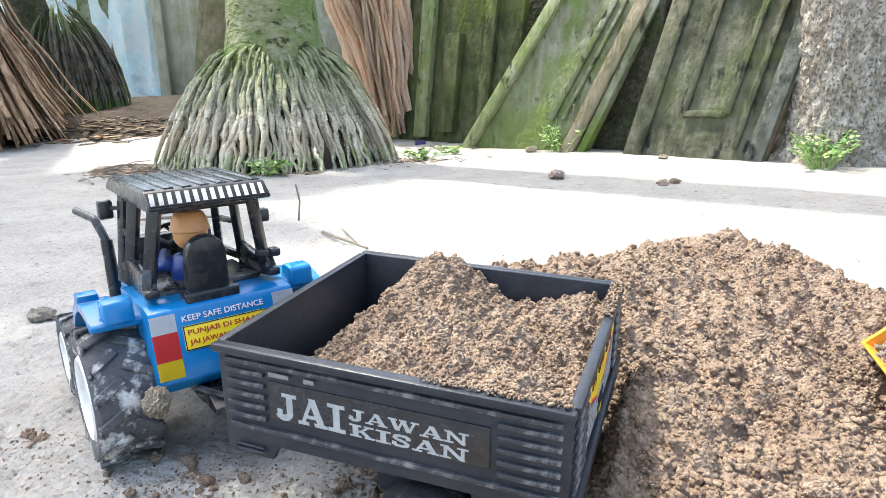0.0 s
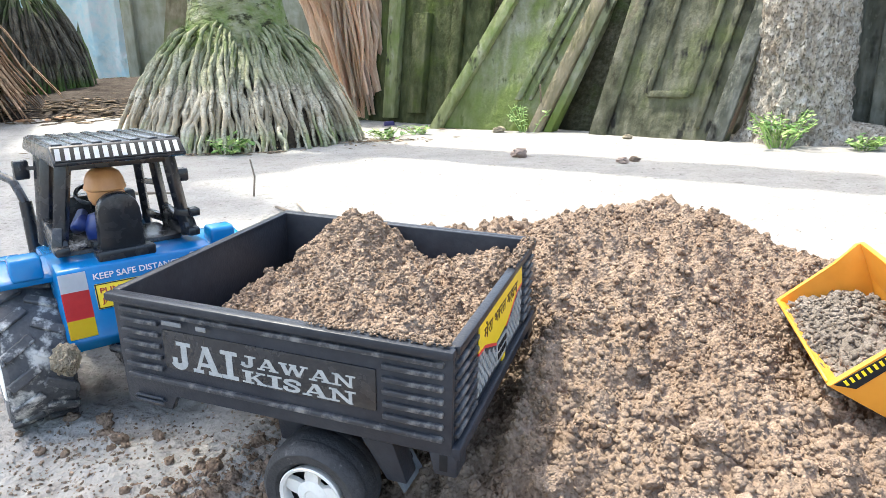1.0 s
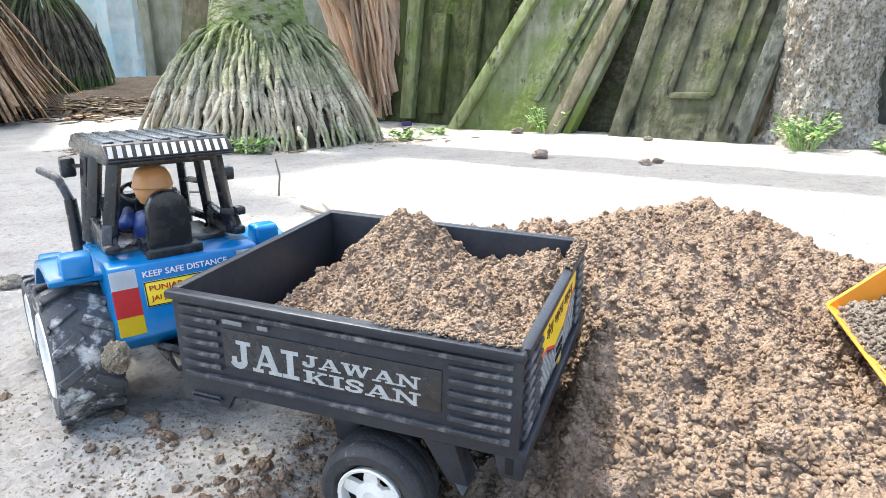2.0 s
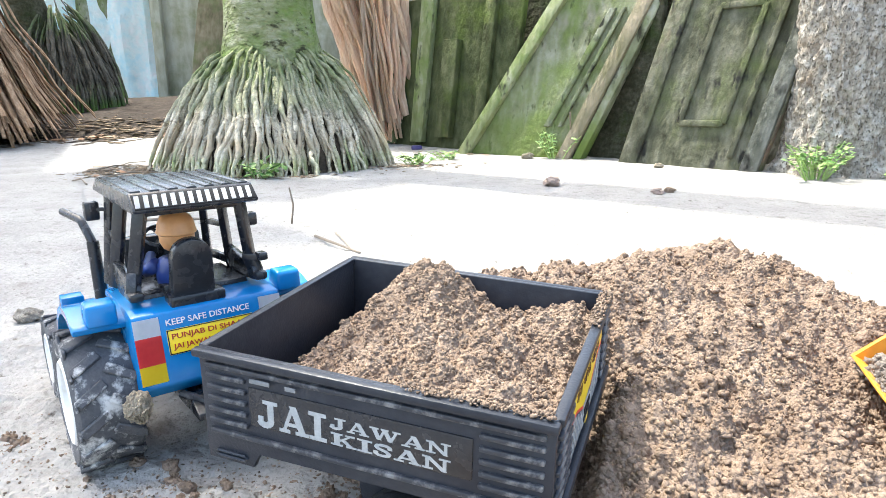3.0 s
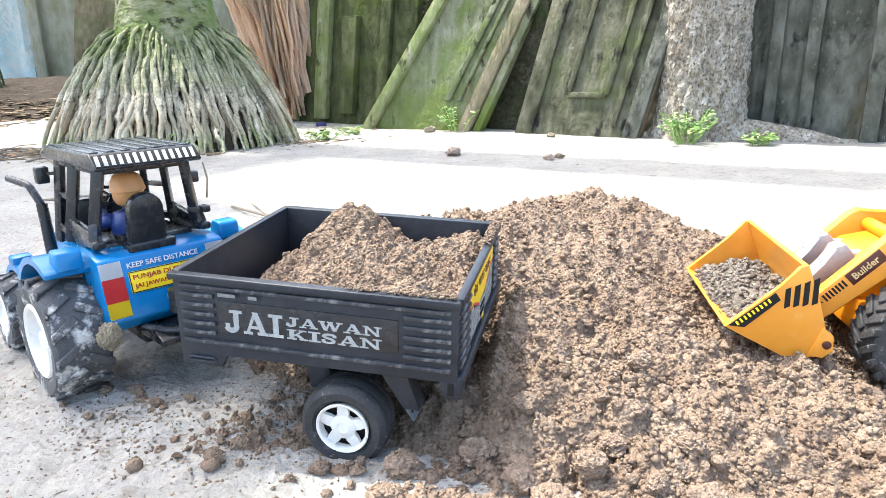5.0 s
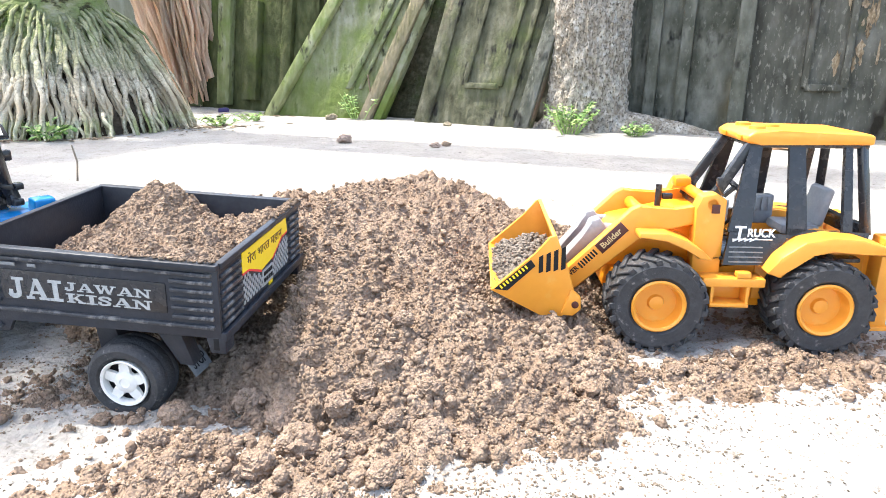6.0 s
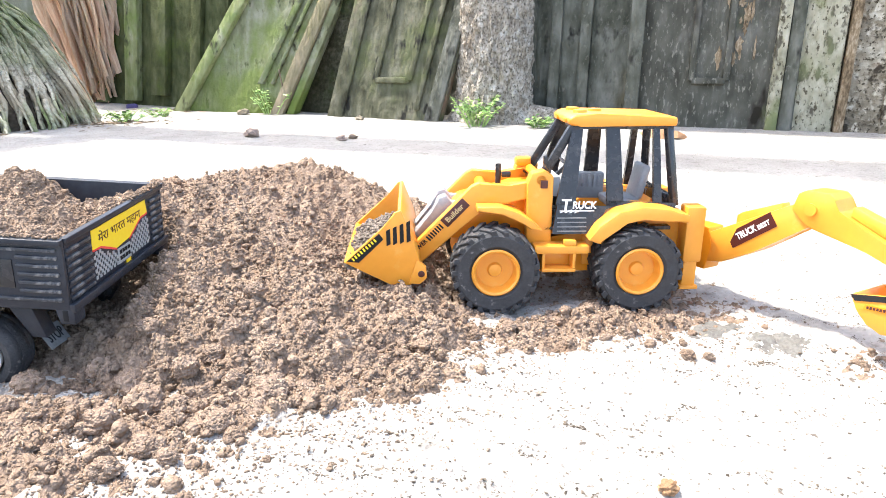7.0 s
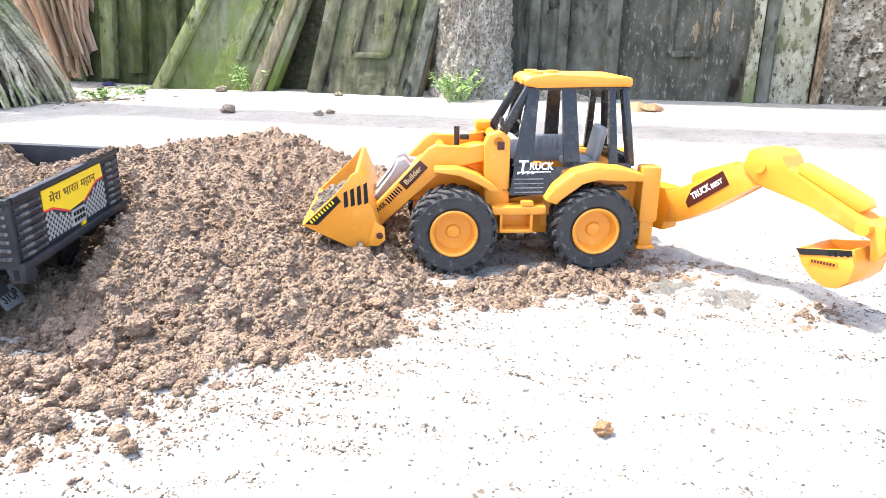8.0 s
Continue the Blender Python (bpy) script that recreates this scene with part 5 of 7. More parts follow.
for x in (0.1045, 0.0):
    for s in (1, -1):
        lug_wheel(loader, (x, s * 0.0440, 0.0325), 0.0325, 0.028, s, 0.0172, M_YELLOW, 21, M_TYRE, dish=0.66, hub=0.52)
bm = B()
prism(bm, [(-0.0330, 0.0300), (-0.0330, 0.0560), (0.0400, 0.0560), (0.0700, 0.0480), (0.1300, 0.0480), (0.1330, 0.0300), (0.0700, 0.0240), (0.0000, 0.0240)], -0.0285, 0.0285, bev=0.0016)
tube(bm, [(0.0, -0.040, 0.0325), (0.0, 0.040, 0.0325)], 0.0055, 10)
tube(bm, [(0.1045, -0.040, 0.0325), (0.1045, 0.040, 0.0325)], 0.0050, 10)
part("chassis", bm, M_ORANGE, loader)
bm = B()
prism(bm, [(0.0600, 0.0480), (0.0600, 0.0890), (0.0850, 0.0870), (0.1280, 0.0770), (0.1360, 0.0700), (0.1360, 0.0480)], -0.0210, 0.0210, bev=0.0030, seg=3)
for k in range(5):
    box(bm, (0.1362, 0, 0.0520 + 0.0040 * k), (0.0014, 0.030, 0.0018), 0.0004)
part("bonnet", bm, M_ORANGE, loader)
for s in (1, -1):
    lo, hi = sorted((s * 0.0300, s * 0.0545))
    bm = B()
    prism(bm, [(0.0385, 0.0555), (0.0310, 0.0660), (0.0170, 0.0765), (0.0010, 0.0800), (-0.0180, 0.0785), (-0.0345, 0.0735), (-0.0345, 0.0670), (-0.0180, 0.0712), (0.0000, 0.0725), (0.0120, 0.0695), (0.0220, 0.0620), (0.0290, 0.0520)], lo, hi, bev=0.0018)
    prism(bm, [(0.0360, 0.0555), (0.0300, 0.0660), (0.0160, 0.0760), (0.0000, 0.0790), (-0.0340, 0.0725), (-0.0340, 0.0300), (0.0360, 0.0300)], *sorted((s * 0.0270, s * 0.0300)), bev=0.0006)
    part("rear_mudguard", bm, M_YELLOW, loader)
    bm = B()
    prism(bm, [(0.0700, 0.0610), (0.0760, 0.0665), (0.0860, 0.0735), (0.1000, 0.0785), (0.1180, 0.0785), (0.1180, 0.0745), (0.1000, 0.0745), (0.0880, 0.0695), (0.0790, 0.0615)], *sorted((s * 0.0230, s * 0.0470)), bev=0.0012)
    part("front_mudguard", bm, M_YELLOW, loader)
    bm = B()
    prism(bm, [(0.0615, 0.0360), (0.0800, 0.0360), (0.0810, 0.0930), (0.0780, 0.1010), (0.0690, 0.1030), (0.0620, 0.0990)], *sorted((s * 0.0250, s * 0.0370)), bev=0.0014)
    tower = part("loader_tower", bm, M_YELLOW, loader)
    bm = B()
    box(bm, (0.0690, s * 0.0374, 0.0930), (0.0052, 0.0014, 0.0058), 0.0005)
    part("pivot_cap", bm, M_ST_MAROON, tower)
    bm = B()
    box(bm, (0.0560, s * 0.0420, 0.0470), (0.0400, 0.0150, 0.0060), 0.0010)
    prism(bm, [(0.0430, 0.0450), (0.0700, 0.0450), (0.0685, 0.0310), (0.0470, 0.0310)], *sorted((s * 0.0360, s * 0.0385)), bev=0.0006)
    box(bm, (0.0578, s * 0.0430, 0.0318), (0.0250, 0.0150, 0.0026), 0.0007)
    for x in (0.0465, 0.0690):
        box(bm, (x, s * 0.0430, 0.0385), (0.0022, 0.0120, 0.0150), 0.0005)
    box(bm, (0.0500, s * 0.0460, 0.0520), (0.0090, 0.0060, 0.0040), 0.0008)
    part("step", bm, M_YELLOW, loader)
# cab
CABL, CABT = 0.0430, 0.0250          # half widths low and high


def cab(x, z, s):
    """A point of the cab's leaning side."""
    k = (z - 0.058) / (0.132 - 0.058)
    return Vector((x, s * (CABL + (CABT - CABL) * k), z))


def cab_plate(bm, pts, s, t=0.0028):
    """A plate in the leaning side from (x, z) corners."""
    out = [cab(x, z, s) for x, z in pts]
    inn = [p + Vector((0, -s * t, -t * 0.25)) for p in out]
    a, b = [bm.verts.new(p) for p in out], [bm.verts.new(p) for p in inn]
    n = len(pts)
    bm.faces.new(a), bm.faces.new(b[::-1])
    for k in range(n):
        bm.faces.new((a[k], b[k], b[(k + 1) % n], a[(k + 1) % n]))


for s in (1, -1):
    bm = B()
    cab_plate(bm, [(0.0625, 0.0575), (0.0365, 0.0575), (0.0285, 0.0650), (0.0215, 0.0770), (0.0585, 0.0790)], s)
    door = part("cab_door", bm, M_BLACK, loader)
    bm = B()
    cab_plate(bm, [(0.0600, 0.0780), (0.0455, 0.0780), (0.0400, 0.1320), (0.0480, 0.1320)], s)
    part("door_post", bm, M_BLACK, loader)
    bm = B()
    cab_plate(bm, [(0.0220, 0.0750), (0.0100, 0.0800), (0.0130, 0.1320), (0.0230, 0.1320)], s)
    part("middle_post", bm, M_BLACK, loader)
    bm = B()
    cab_plate(bm, [(-0.0125, 0.0760), (-0.0185, 0.0760), (-0.0165, 0.1320), (-0.0120, 0.1320)], s, 0.0036)
    part("rear_post", bm, M_BLACK, loader)
    bm = B()
    cab_plate(bm, [(0.0220, 0.0770), (-0.0280, 0.0740), (-0.0290, 0.0790), (0.0220, 0.0810)], s)
    part("window_sill", bm, M_BLACK, loader)
    bm = B()
    bar(bm, (-0.0295, s * 0.0330, 0.0760), (-0.0235, s * 0.0225, 0.1330), 0.0060, 0.0046, 0.0007)
    part("corner_post", bm, M_BLACK, loader)
    bm = B()
    bar(bm, (0.0720, s * 0.0250, 0.0900), (0.0470, s * 0.0225, 0.1330), 0.0050, 0.0062, 0.0007)
    part("windscreen_post", bm, M_BLACK, loader)
    if s > 0:
        for k in range(4):
            bm = B()
            a, b = cab(0.0590, 0.0595 + 0.0031 * k, s), cab(0.0375, 0.0595 + 0.0031 * k, s)
            bar(bm, a + Vector((0, 0.0002, 0)), b + Vector((0, 0.0002, 0)), 0.0009, 0.0007)
            part("louvre", bm, M_DULL, door, "thin grey line on the door")
        p = cab(0.0545, 0.0752, s)
        up = cab(0.0560, 0.0800, s) - p
        lettering("door_words", "T", M_ST_WHITE, door, axes(p + Vector((0.0010, 0.0003, -0.0006)), (-1, 0, 0), up), 0.0078, 0.0074, label="white lettering", bold=0.03, shear=0.15)
        lettering("door_words", "RUCK", M_ST_WHITE, door, axes(p + Vector((-0.0068, 0.0003, 0)), (-1, 0, 0), up), 0.0056, 0.0180, label="white lettering", bold=0.03, shear=0.15)
        bm = B()
        a, b = cab(0.0570, 0.0738, s), cab(0.0318, 0.0738, s)
        bar(bm, a + Vector((0, 0.0003, 0)), b + Vector((0, 0.0003, 0)), 0.0006, 0.0007)
        part("door_underline", bm, M_ST_WHITE, door, "thin white line under the lettering", smooth=False)
        for k in range(4):
            bm = B()
            q = cab(0.0575 - 0.0036 * k, 0.0735, s)
            box(bm, (0, 0, 0), (0.0052, 0.0004, 0.0009), 0, Matrix.Translation(q + Vector((-0.003, 0.0003, 0))) @ Matrix.Rotation(radians(24), 4, "Y"))
            part("door_flash", bm, M_ST_WHITE, door, smooth=False)
bm = B()
box(bm, (0.0100, 0, 0.1325), (0.0740, 0.0500, 0.0030), 0.0010)
bar(bm, (0.0700, -0.0270, 0.0915), (0.0700, 0.0270, 0.0915), 0.0046, 0.0070, 0.0006)
bar(bm, (-0.0285, -0.0330, 0.0780), (-0.0285, 0.0330, 0.0780), 0.0046, 0.0100, 0.0006)
box(bm, (0.0200, 0, 0.0600), (0.0950, 0.0740, 0.0030), 0.0008)
part("cab_frame", bm, M_BLACK, loader)
bm = B()
prism(bm, [(-0.0285, 0.1335), (-0.0285, 0.1395), (-0.0220, 0.1412), (0.0300, 0.1422), (0.0460, 0.1418), (0.0515, 0.1385), (0.0505, 0.1340), (0.0420, 0.1330)], -0.0275, 0.0275, bev=0.0018, seg=3)
for x, y in ((0.0400, 0.012), (0.0400, -0.012), (0.0260, 0.0)):
    lathe(bm, [(0.0052, 0.1415), (0.0050, 0.1437), (0.0042, 0.1440)], 14, "z", (x, y, 0))
part("roof", bm, M_YELLOW, loader)
for y in (0.014, -0.014):
    bm = B()
    box(bm, (0.0512, y, 0.1366), (0.0020, 0.0090, 0.0034), 0.0006)
    part("roof_lamp", bm, M_ORANGE, loader)
bm = B()
box(bm, (0, 0, 0), (0.0060, 0.0250, 0.0270), 0.0026, pose(-0.0125, 0, 0.0890, 0, -12, 0), seg=3)
box(bm, (0.0020, 0, 0.0740), (0.0260, 0.0260, 0.0070), 0.0024)
part("seat", bm, M_GREY, loader)
bm = B()
box(bm, (0.0230, -0.0180, 0.0820), (0.0260, 0.0080, 0.0210), 0.0014)
for k in range(5):
    box(bm, (0.0140 + 0.0044 * k, -0.0134, 0.0860), (0.0022, 0.0014, 0.0100), 0.0004)
part("control_box", bm, M_GREY, loader)
bm = B()
box(bm, (0.0580, 0, 0.0870), (0.0120, 0.0300, 0.0160), 0.0020)
part("dashboard", bm, M_PALEBLUE, loader)
bm = B()
st = Matrix.Translation((0.0440, 0, 0.1010)) @ Matrix.Rotation(radians(-40), 4, "Y")
tube(bm, [st @ Vector((0.0085 * math.cos(a), 0.0085 * math.sin(a), 0)) for a in (2 * math.pi * k / 18 for k in range(19))], 0.0012, 6, caps=False)
bar(bm, st @ Vector((-0.0085, 0, 0)), st @ Vector((0.0085, 0, 0)), 0.0018, 0.0012)
bar(bm, st @ Vector((0, 0, 0)), (0.0560, 0, 0.0900), 0.0028, 0.0028)
part("steering_wheel", bm, M_BLACK, loader)
bm = B()
tube(bm, [(0.0640, 0.0330, 0.1010), (0.0680, 0.0360, 0.1060), (0.0690, 0.0370, 0.1080)], 0.0009, 6)
box(bm, (0.0690, 0.0370, 0.1105), (0.0026, 0.0050, 0.0062), 0.0008)
part("mirror", bm, M_BLACK, loader)
bm = B()
tube(bm, [(0.0990, 0.0100, 0.0830), (0.0990, 0.0100, 0.1035)], 0.0022, 10)
box(bm, (0.0930, 0.0100, 0.0955), (0.0070, 0.0040, 0.0040), 0.0008)
part("exhaust", bm, M_BLACK, loader)
# loader arms, links and front bucket
for s in (1, -1):
    bm = B()
    prism(bm, [(0.0640, 0.0900), (0.0660, 0.0970), (0.0920, 0.0900), (0.1060, 0.0905), (0.1150, 0.0935), (0.1210, 0.0905), (0.1690, 0.0410), (0.1660, 0.0320), (0.1580, 0.0320), (0.1140, 0.0735), (0.1040, 0.0760), (0.0800, 0.0810)],
          *sorted((s * 0.0240, s * 0.0325)), bev=0.0012)
    arm = part("loader_arm", bm, M_YELLOW, loader)
    if s > 0:
        d = Vector((0.1690 - 0.1210, 0, 0.0410 - 0.0905)).normalized()
        n = Vector((0, 0, 1)) - d * d.z
        m_arm = axes(Vector((0.1370, 0.0327, 0.0605)), -d, n)
        bm = B()
        box(bm, (0.0105, 0.0045, 0), (0.0230, 0.0080, 0.0005), 0.0001)
        st_b = part("sticker", bm, M_ST_MAROON, arm, "dark red sticker with gold lettering", m=m_arm)
        lettering("sticker_words", "Builder", M_ST_GOLD, st_b, pose(0.0020, 0.0026, 0.0003), 0.0042, 0.0165, bold=0.02)
        for k in range(7):
            bm = B()
            box(bm, (-0.0170 + 0.0022 * k, 0.0048, 0), (0.0012, 0.0046, 0.0004), 0, Matrix.Identity(4))
            part("arm_bar", bm, M_ST_BLACK, arm, m=m_arm, smooth=False)
        lettering("arm_words", "POWER", M_ST_BLACK, arm, m_arm @ pose(-0.0340, 0.0035, 0.0), 0.0036, 0.0150, bold=0.02)
bm = B()
tube(bm, [(0.1100, -0.0320, 0.0840), (0.1100, 0.0320, 0.0840)], 0.0042, 12)
tube(bm, [(0.0710, -0.0370, 0.0960), (0.0710, 0.0370, 0.0960)], 0.0036, 12)
box(bm, (0.0760, -0.0180, 0.1010), (0.0120, 0.0120, 0.0070), 0.0022)
part("cross_tube", bm, M_ORANGE, loader)
for y in (0.0130, -0.0130):
    bm = B()
    prism(bm, [(0.1280, 0.0680), (0.1390, 0.0810), (0.1450, 0.0790), (0.1480, 0.0680), (0.1640, 0.0520), (0.1600, 0.0480), (0.1400, 0.0620)], y - 0.0060, y + 0.0060, bev=0.0014)
    tube(bm, [(0.1080, y, 0.0720), (0.1410, y, 0.0740)], 0.0030, 10)
    part("bucket_link", bm, M_GREY, loader)
SEC = [(0.2130, 0.0410), (0.1800, 0.0240), (0.1660, 0.0235), (0.1590, 0.0300), (0.1590, 0.0420), (0.1640, 0.0580), (0.1720, 0.0785)]
bm = B()
HB = 0.0530
inner = [(0.2125, 0.0425), (0.1800, 0.0265), (0.1668, 0.0262), (0.1616, 0.0312), (0.1616, 0.0420), (0.1666, 0.0577), (0.1746, 0.0778)]
prism(bm, SEC + inner[::-1], -HB, HB, bev=0.0004, seg=1)
bucket = part("front_bucket", bm, M_YELLOW, loader)
for s in (1, -1):
    bm = B()
    prism(bm, [(0.2130, 0.0410), (0.1800, 0.0240), (0.1660, 0.0235), (0.1590, 0.0300), (0.1590, 0.0420), (0.1640, 0.0580), (0.1720, 0.0785), (0.1765, 0.0770), (0.1850, 0.0650)], *sorted((s * HB, s * (HB + 0.0028))), bev=0.0007)
    prism(bm, [(0.1610, 0.0430), (0.1545, 0.0375), (0.1540, 0.0290), (0.1590, 0.0245), (0.1670, 0.0250)], *sorted((s * (HB - 0.0010), s * (HB + 0.0040))), bev=0.0008)
    cheek = part("bucket_cheek", bm, M_YELLOW, bucket)
    bm = B()
    lathe(bm, [(0.0024, s * (HB + 0.0036)), (0.0024, s * (HB + 0.0047)), (0.0012, s * (HB + 0.0050))], 12, "y", (0.1580, 0, 0.0325))
    part("bolt", bm, M_ST_MAROON, cheek)
    if s > 0:
        f = HB + 0.0030
        bm = B()
        prism(bm, [(0.2105, 0.0418), (0.1875, 0.0620), (0.1845, 0.0580), (0.2020, 0.0410)], f - 0.0004, f + 0.0003)
        part("edge_sticker", bm, M_ST_BLACK, cheek, "black sticker with unreadable yellow lettering", smooth=False)
        d = Vector((-0.0230, 0, 0.0202)).normalized()
        for k in range(9):
            bm = B()
            box(bm, (0, 0, 0), (0.0012, 0.0004, 0.0024), 0, Matrix.Translation(Vector((0.2060, f + 0.0005, 0.0434)) + d * (0.0026 * k)) @ Matrix.Rotation(radians(40), 4, "Y"))
            part("sticker_bars", bm, M_ST_YELLOW, cheek, smooth=False)
        for k in range(4):
            bm = B()
            x = 0.1825 - 0.0047 * k
            prism(bm, [(x, 0.0640 + 0.0020 * k), (x - 0.0026, 0.0655 + 0.0020 * k), (x - 0.0030, 0.0545 + 0.0008 * k), (x - 0.0002, 0.0530 + 0.0008 * k)], f - 0.0004, f + 0.0003)
            part("hazard_stripe", bm, M_ST_BLACK, cheek, smooth=False)
bm = B()
box(bm, (-0.0360, 0, 0.0480), (0.0100, 0.0600, 0.0320), 0.0014)
part("rear_frame", bm, M_ORANGE, loader)
for s in (1, -1):
    bm = B()
    box(bm, (-0.0435, s * 0.0360, 0.0560), (0.0140, 0.0150, 0.0420), 0.0014)
    box(bm, (-0.0435, s * 0.0360, 0.0260), (0.0105, 0.0110, 0.0230), 0.0012)
    box(bm, (-0.0435, s * 0.0360, 0.0150), (0.0140, 0.0150, 0.0030), 0.0008)
    part("stabiliser", bm, M_YELLOW, loader)
# digging arm, swung out to the side: built in its own upright plane
ARM = M_LOADER.inverted() @ axes((0.484 + 0.988 * 0.010, 0.176 + 0.157 * 0.010, 0), (0.157, -0.988, 0), (0.988, 0.157, 0))


def arm_part(name, polys, mat, label="", bev=0.0010):
    """polys: (points in reach and height, half width)."""
    bm = B()
    for pts, w in polys:
        prism(bm, pts, -w, w, bev=bev)
    bm.transform(ARM)
    return part(name, bm, mat, loader, label)


arm_part("swing_post", [([(-0.048, 0.022), (-0.048, 0.056), (-0.024, 0.056), (-0.020, 0.042), (-0.024, 0.022)], 0.0085)], M_ORANGE)
boom = arm_part("boom", [([(-0.030, 0.0270), (-0.028, 0.0500), (0.0410, 0.0880), (0.0540, 0.0900), (0.0560, 0.0750), (0.0480, 0.0720), (0.0150, 0.0465), (-0.010, 0.0320)], 0.0080),
                         ([(-0.0040, 0.0560), (-0.0040, 0.0700), (0.0000, 0.0730), (0.0290, 0.0855), (0.0320, 0.0790), (0.0250, 0.0740)], 0.0050)], M_YELLOW)
stick = arm_part("dipper_arm", [([(0.0400, 0.0840), (0.0430, 0.0955), (0.0480, 0.0985), (0.0640, 0.0990), (0.0680, 0.0960), (0.0710, 0.0880), (0.1250, 0.0660), (0.1280, 0.0580), (0.1200, 0.0575), (0.0925, 0.0670), (0.0560, 0.0735), (0.0500, 0.0760)], 0.0100),
                                ([(0.0760, 0.0860), (0.0770, 0.0925), (0.1090, 0.0820), (0.1120, 0.0790), (0.1200, 0.0780), (0.1235, 0.0730), (0.1180, 0.0690)], 0.0050)], M_YELLOW)
for r, x, z in ((0.0042, 0.0535, 0.0865), (0.0044, 0.1245, 0.0620)):
    bm = B()
    lathe(bm, [(r, -0.0115), (r, 0.0115)], 18, "y", (x, 0, z))
    bm.transform(ARM)
    part("pivot_pin", bm, M_YELLOW, loader)
arm_part("bucket_link", [([(0.1180, 0.0580), (0.1240, 0.0660), (0.1340, 0.0640), (0.1380, 0.0500), (0.1330, 0.0420), (0.1290, 0.0420), (0.1290, 0.0560)], 0.0060),
                         ([(0.1360, 0.0640), (0.1480, 0.0670), (0.1500, 0.0600), (0.1440, 0.0420), (0.1390, 0.0420), (0.1420, 0.0580)], 0.0050)], M_YELLOW)
BK = [(0.0920, 0.0420), (0.0970, 0.0330), (0.1040, 0.0260), (0.1130, 0.0225), (0.1210, 0.0240), (0.1270, 0.0310), (0.1285, 0.0400), (0.1250, 0.0500)]
BI = [(0.0935, 0.0428), (0.0985, 0.0346), (0.1050, 0.0282), (0.1130, 0.0250), (0.1198, 0.0264), (0.1246, 0.0322), (0.1260, 0.0396), (0.1230, 0.0490)]
bm = B()
prism(bm, BK + BI[::-1], -0.0165, 0.0165, bev=0.0004, seg=1)
bm.transform(ARM)
dig = part("digging_bucket", bm, M_YELLOW, loader)
for s in (1, -1):
    bm = B()
    prism(bm, BK, *sorted((s * 0.0165, s * 0.0187)), bev=0.0006)
    bm.transform(ARM)
    part("bucket_cheek", bm, M_YELLOW, dig)
near = -0.0189
bm = B()
prism(bm, [(0.0922, 0.0420), (0.1250, 0.0498), (0.1262, 0.0465), (0.0955, 0.0388)], near - 0.0003, near + 0.0004)
bm.transform(ARM)
part("edge_sticker", bm, M_ST_BLACK, dig, "black edge sticker", smooth=False)
for k in range(4):
    bm = B()
    x = 0.1120 + 0.0034 * k
    prism(bm, [(x, 0.0460 + 0.0008 * k), (x + 0.0016, 0.0462 + 0.0008 * k), (x + 0.0024, 0.0430 + 0.0008 * k), (x + 0.0010, 0.0428 + 0.0008 * k)], near - 0.0003, near + 0.0004)
    bm.transform(ARM)
    part("hazard_stripe", bm, M_ST_BLACK, dig, smooth=False)
bm = B()
prism(bm, [(0.1010, 0.0350), (0.1020, 0.0385), (0.1190, 0.0405), (0.1190, 0.0370)], near - 0.0003, near + 0.0003)
bm.transform(ARM)
part("name_sticker", bm, M_ORANGE, dig, "small orange outline sticker with unreadable lettering", smooth=False)
bm = B()
for k in range(8):
    prism(bm, [(0.1030 + 0.0019 * k, 0.0360 + 0.0002 * k), (0.1030 + 0.0019 * k, 0.0378 + 0.0002 * k), (0.1043 + 0.0019 * k, 0.0380 + 0.0002 * k), (0.1043 + 0.0019 * k, 0.0362 + 0.0002 * k)], near - 0.0006, near - 0.0002)
bm.transform(ARM)
part("sticker_bars", bm, M_ST_MAROON, dig, smooth=False)
# red-brown sticker on the boom
sd = Vector((0.0322, 0, 0.0245)).normalized()
su = Vector((-sd.z, 0, sd.x))
m_bs = ARM @ axes(Vector((-0.0010, -0.0083, 0.0455)), sd, su)
bm = B()
prism(bm, [(0.0, 0.0), (0.0400, 0.0), (0.0400, 0.0110), (0.0100, 0.0115), (0.0, 0.0050)], -0.0002, 0.0003, "z")
bs = part("sticker", bm, M_ST_MAROON, boom, "dark red sticker with white lettering", m=m_bs, smooth=False)
lettering("sticker_words", "TRUCK", M_ST_WHITE, bs, pose(0.0070, 0.0034, 0.0003), 0.0052, 0.0180, bold=0.03)
lettering("sticker_words", "BEST", M_ST_WHITE, bs, pose(0.0262, 0.0034, 0.0003), 0.0036, 0.0105, bold=0.03)


# soil in the front bucket
def scoop_height(x, y):
    h = 0.0400 + 0.0235 * max(0.0, (0.212 - x) / 0.045) - 0.012 * max(0.0, (0.185 - x) / 0.02)
    h += 0.003 * fbm(x, y, 60, 3)
    for s, a in ((130, 0.0036), (260, 0.0026)):
        h += a * (0.5 - min(1.0, (noise.voronoi(Vector((x * s, y * s, 9.3)), distance_metric="DISTANCE", exponent=2.5)[0][0] / 0.62) ** 2))
    return h - 0.004 * abs(y / HB) ** 2


scoop = grid_mesh("bucket_soil", list(np.arange(0.1655, 0.2122, 0.0013)), list(np.arange(-0.0525, 0.0528, 0.0013)), scoop_height, M_GREYSOIL)
scoop.matrix_world = M_LOADER
tagged(scoop, "grey-brown soil heaped in the loader bucket", "soil", kind="stuff")
bits = []
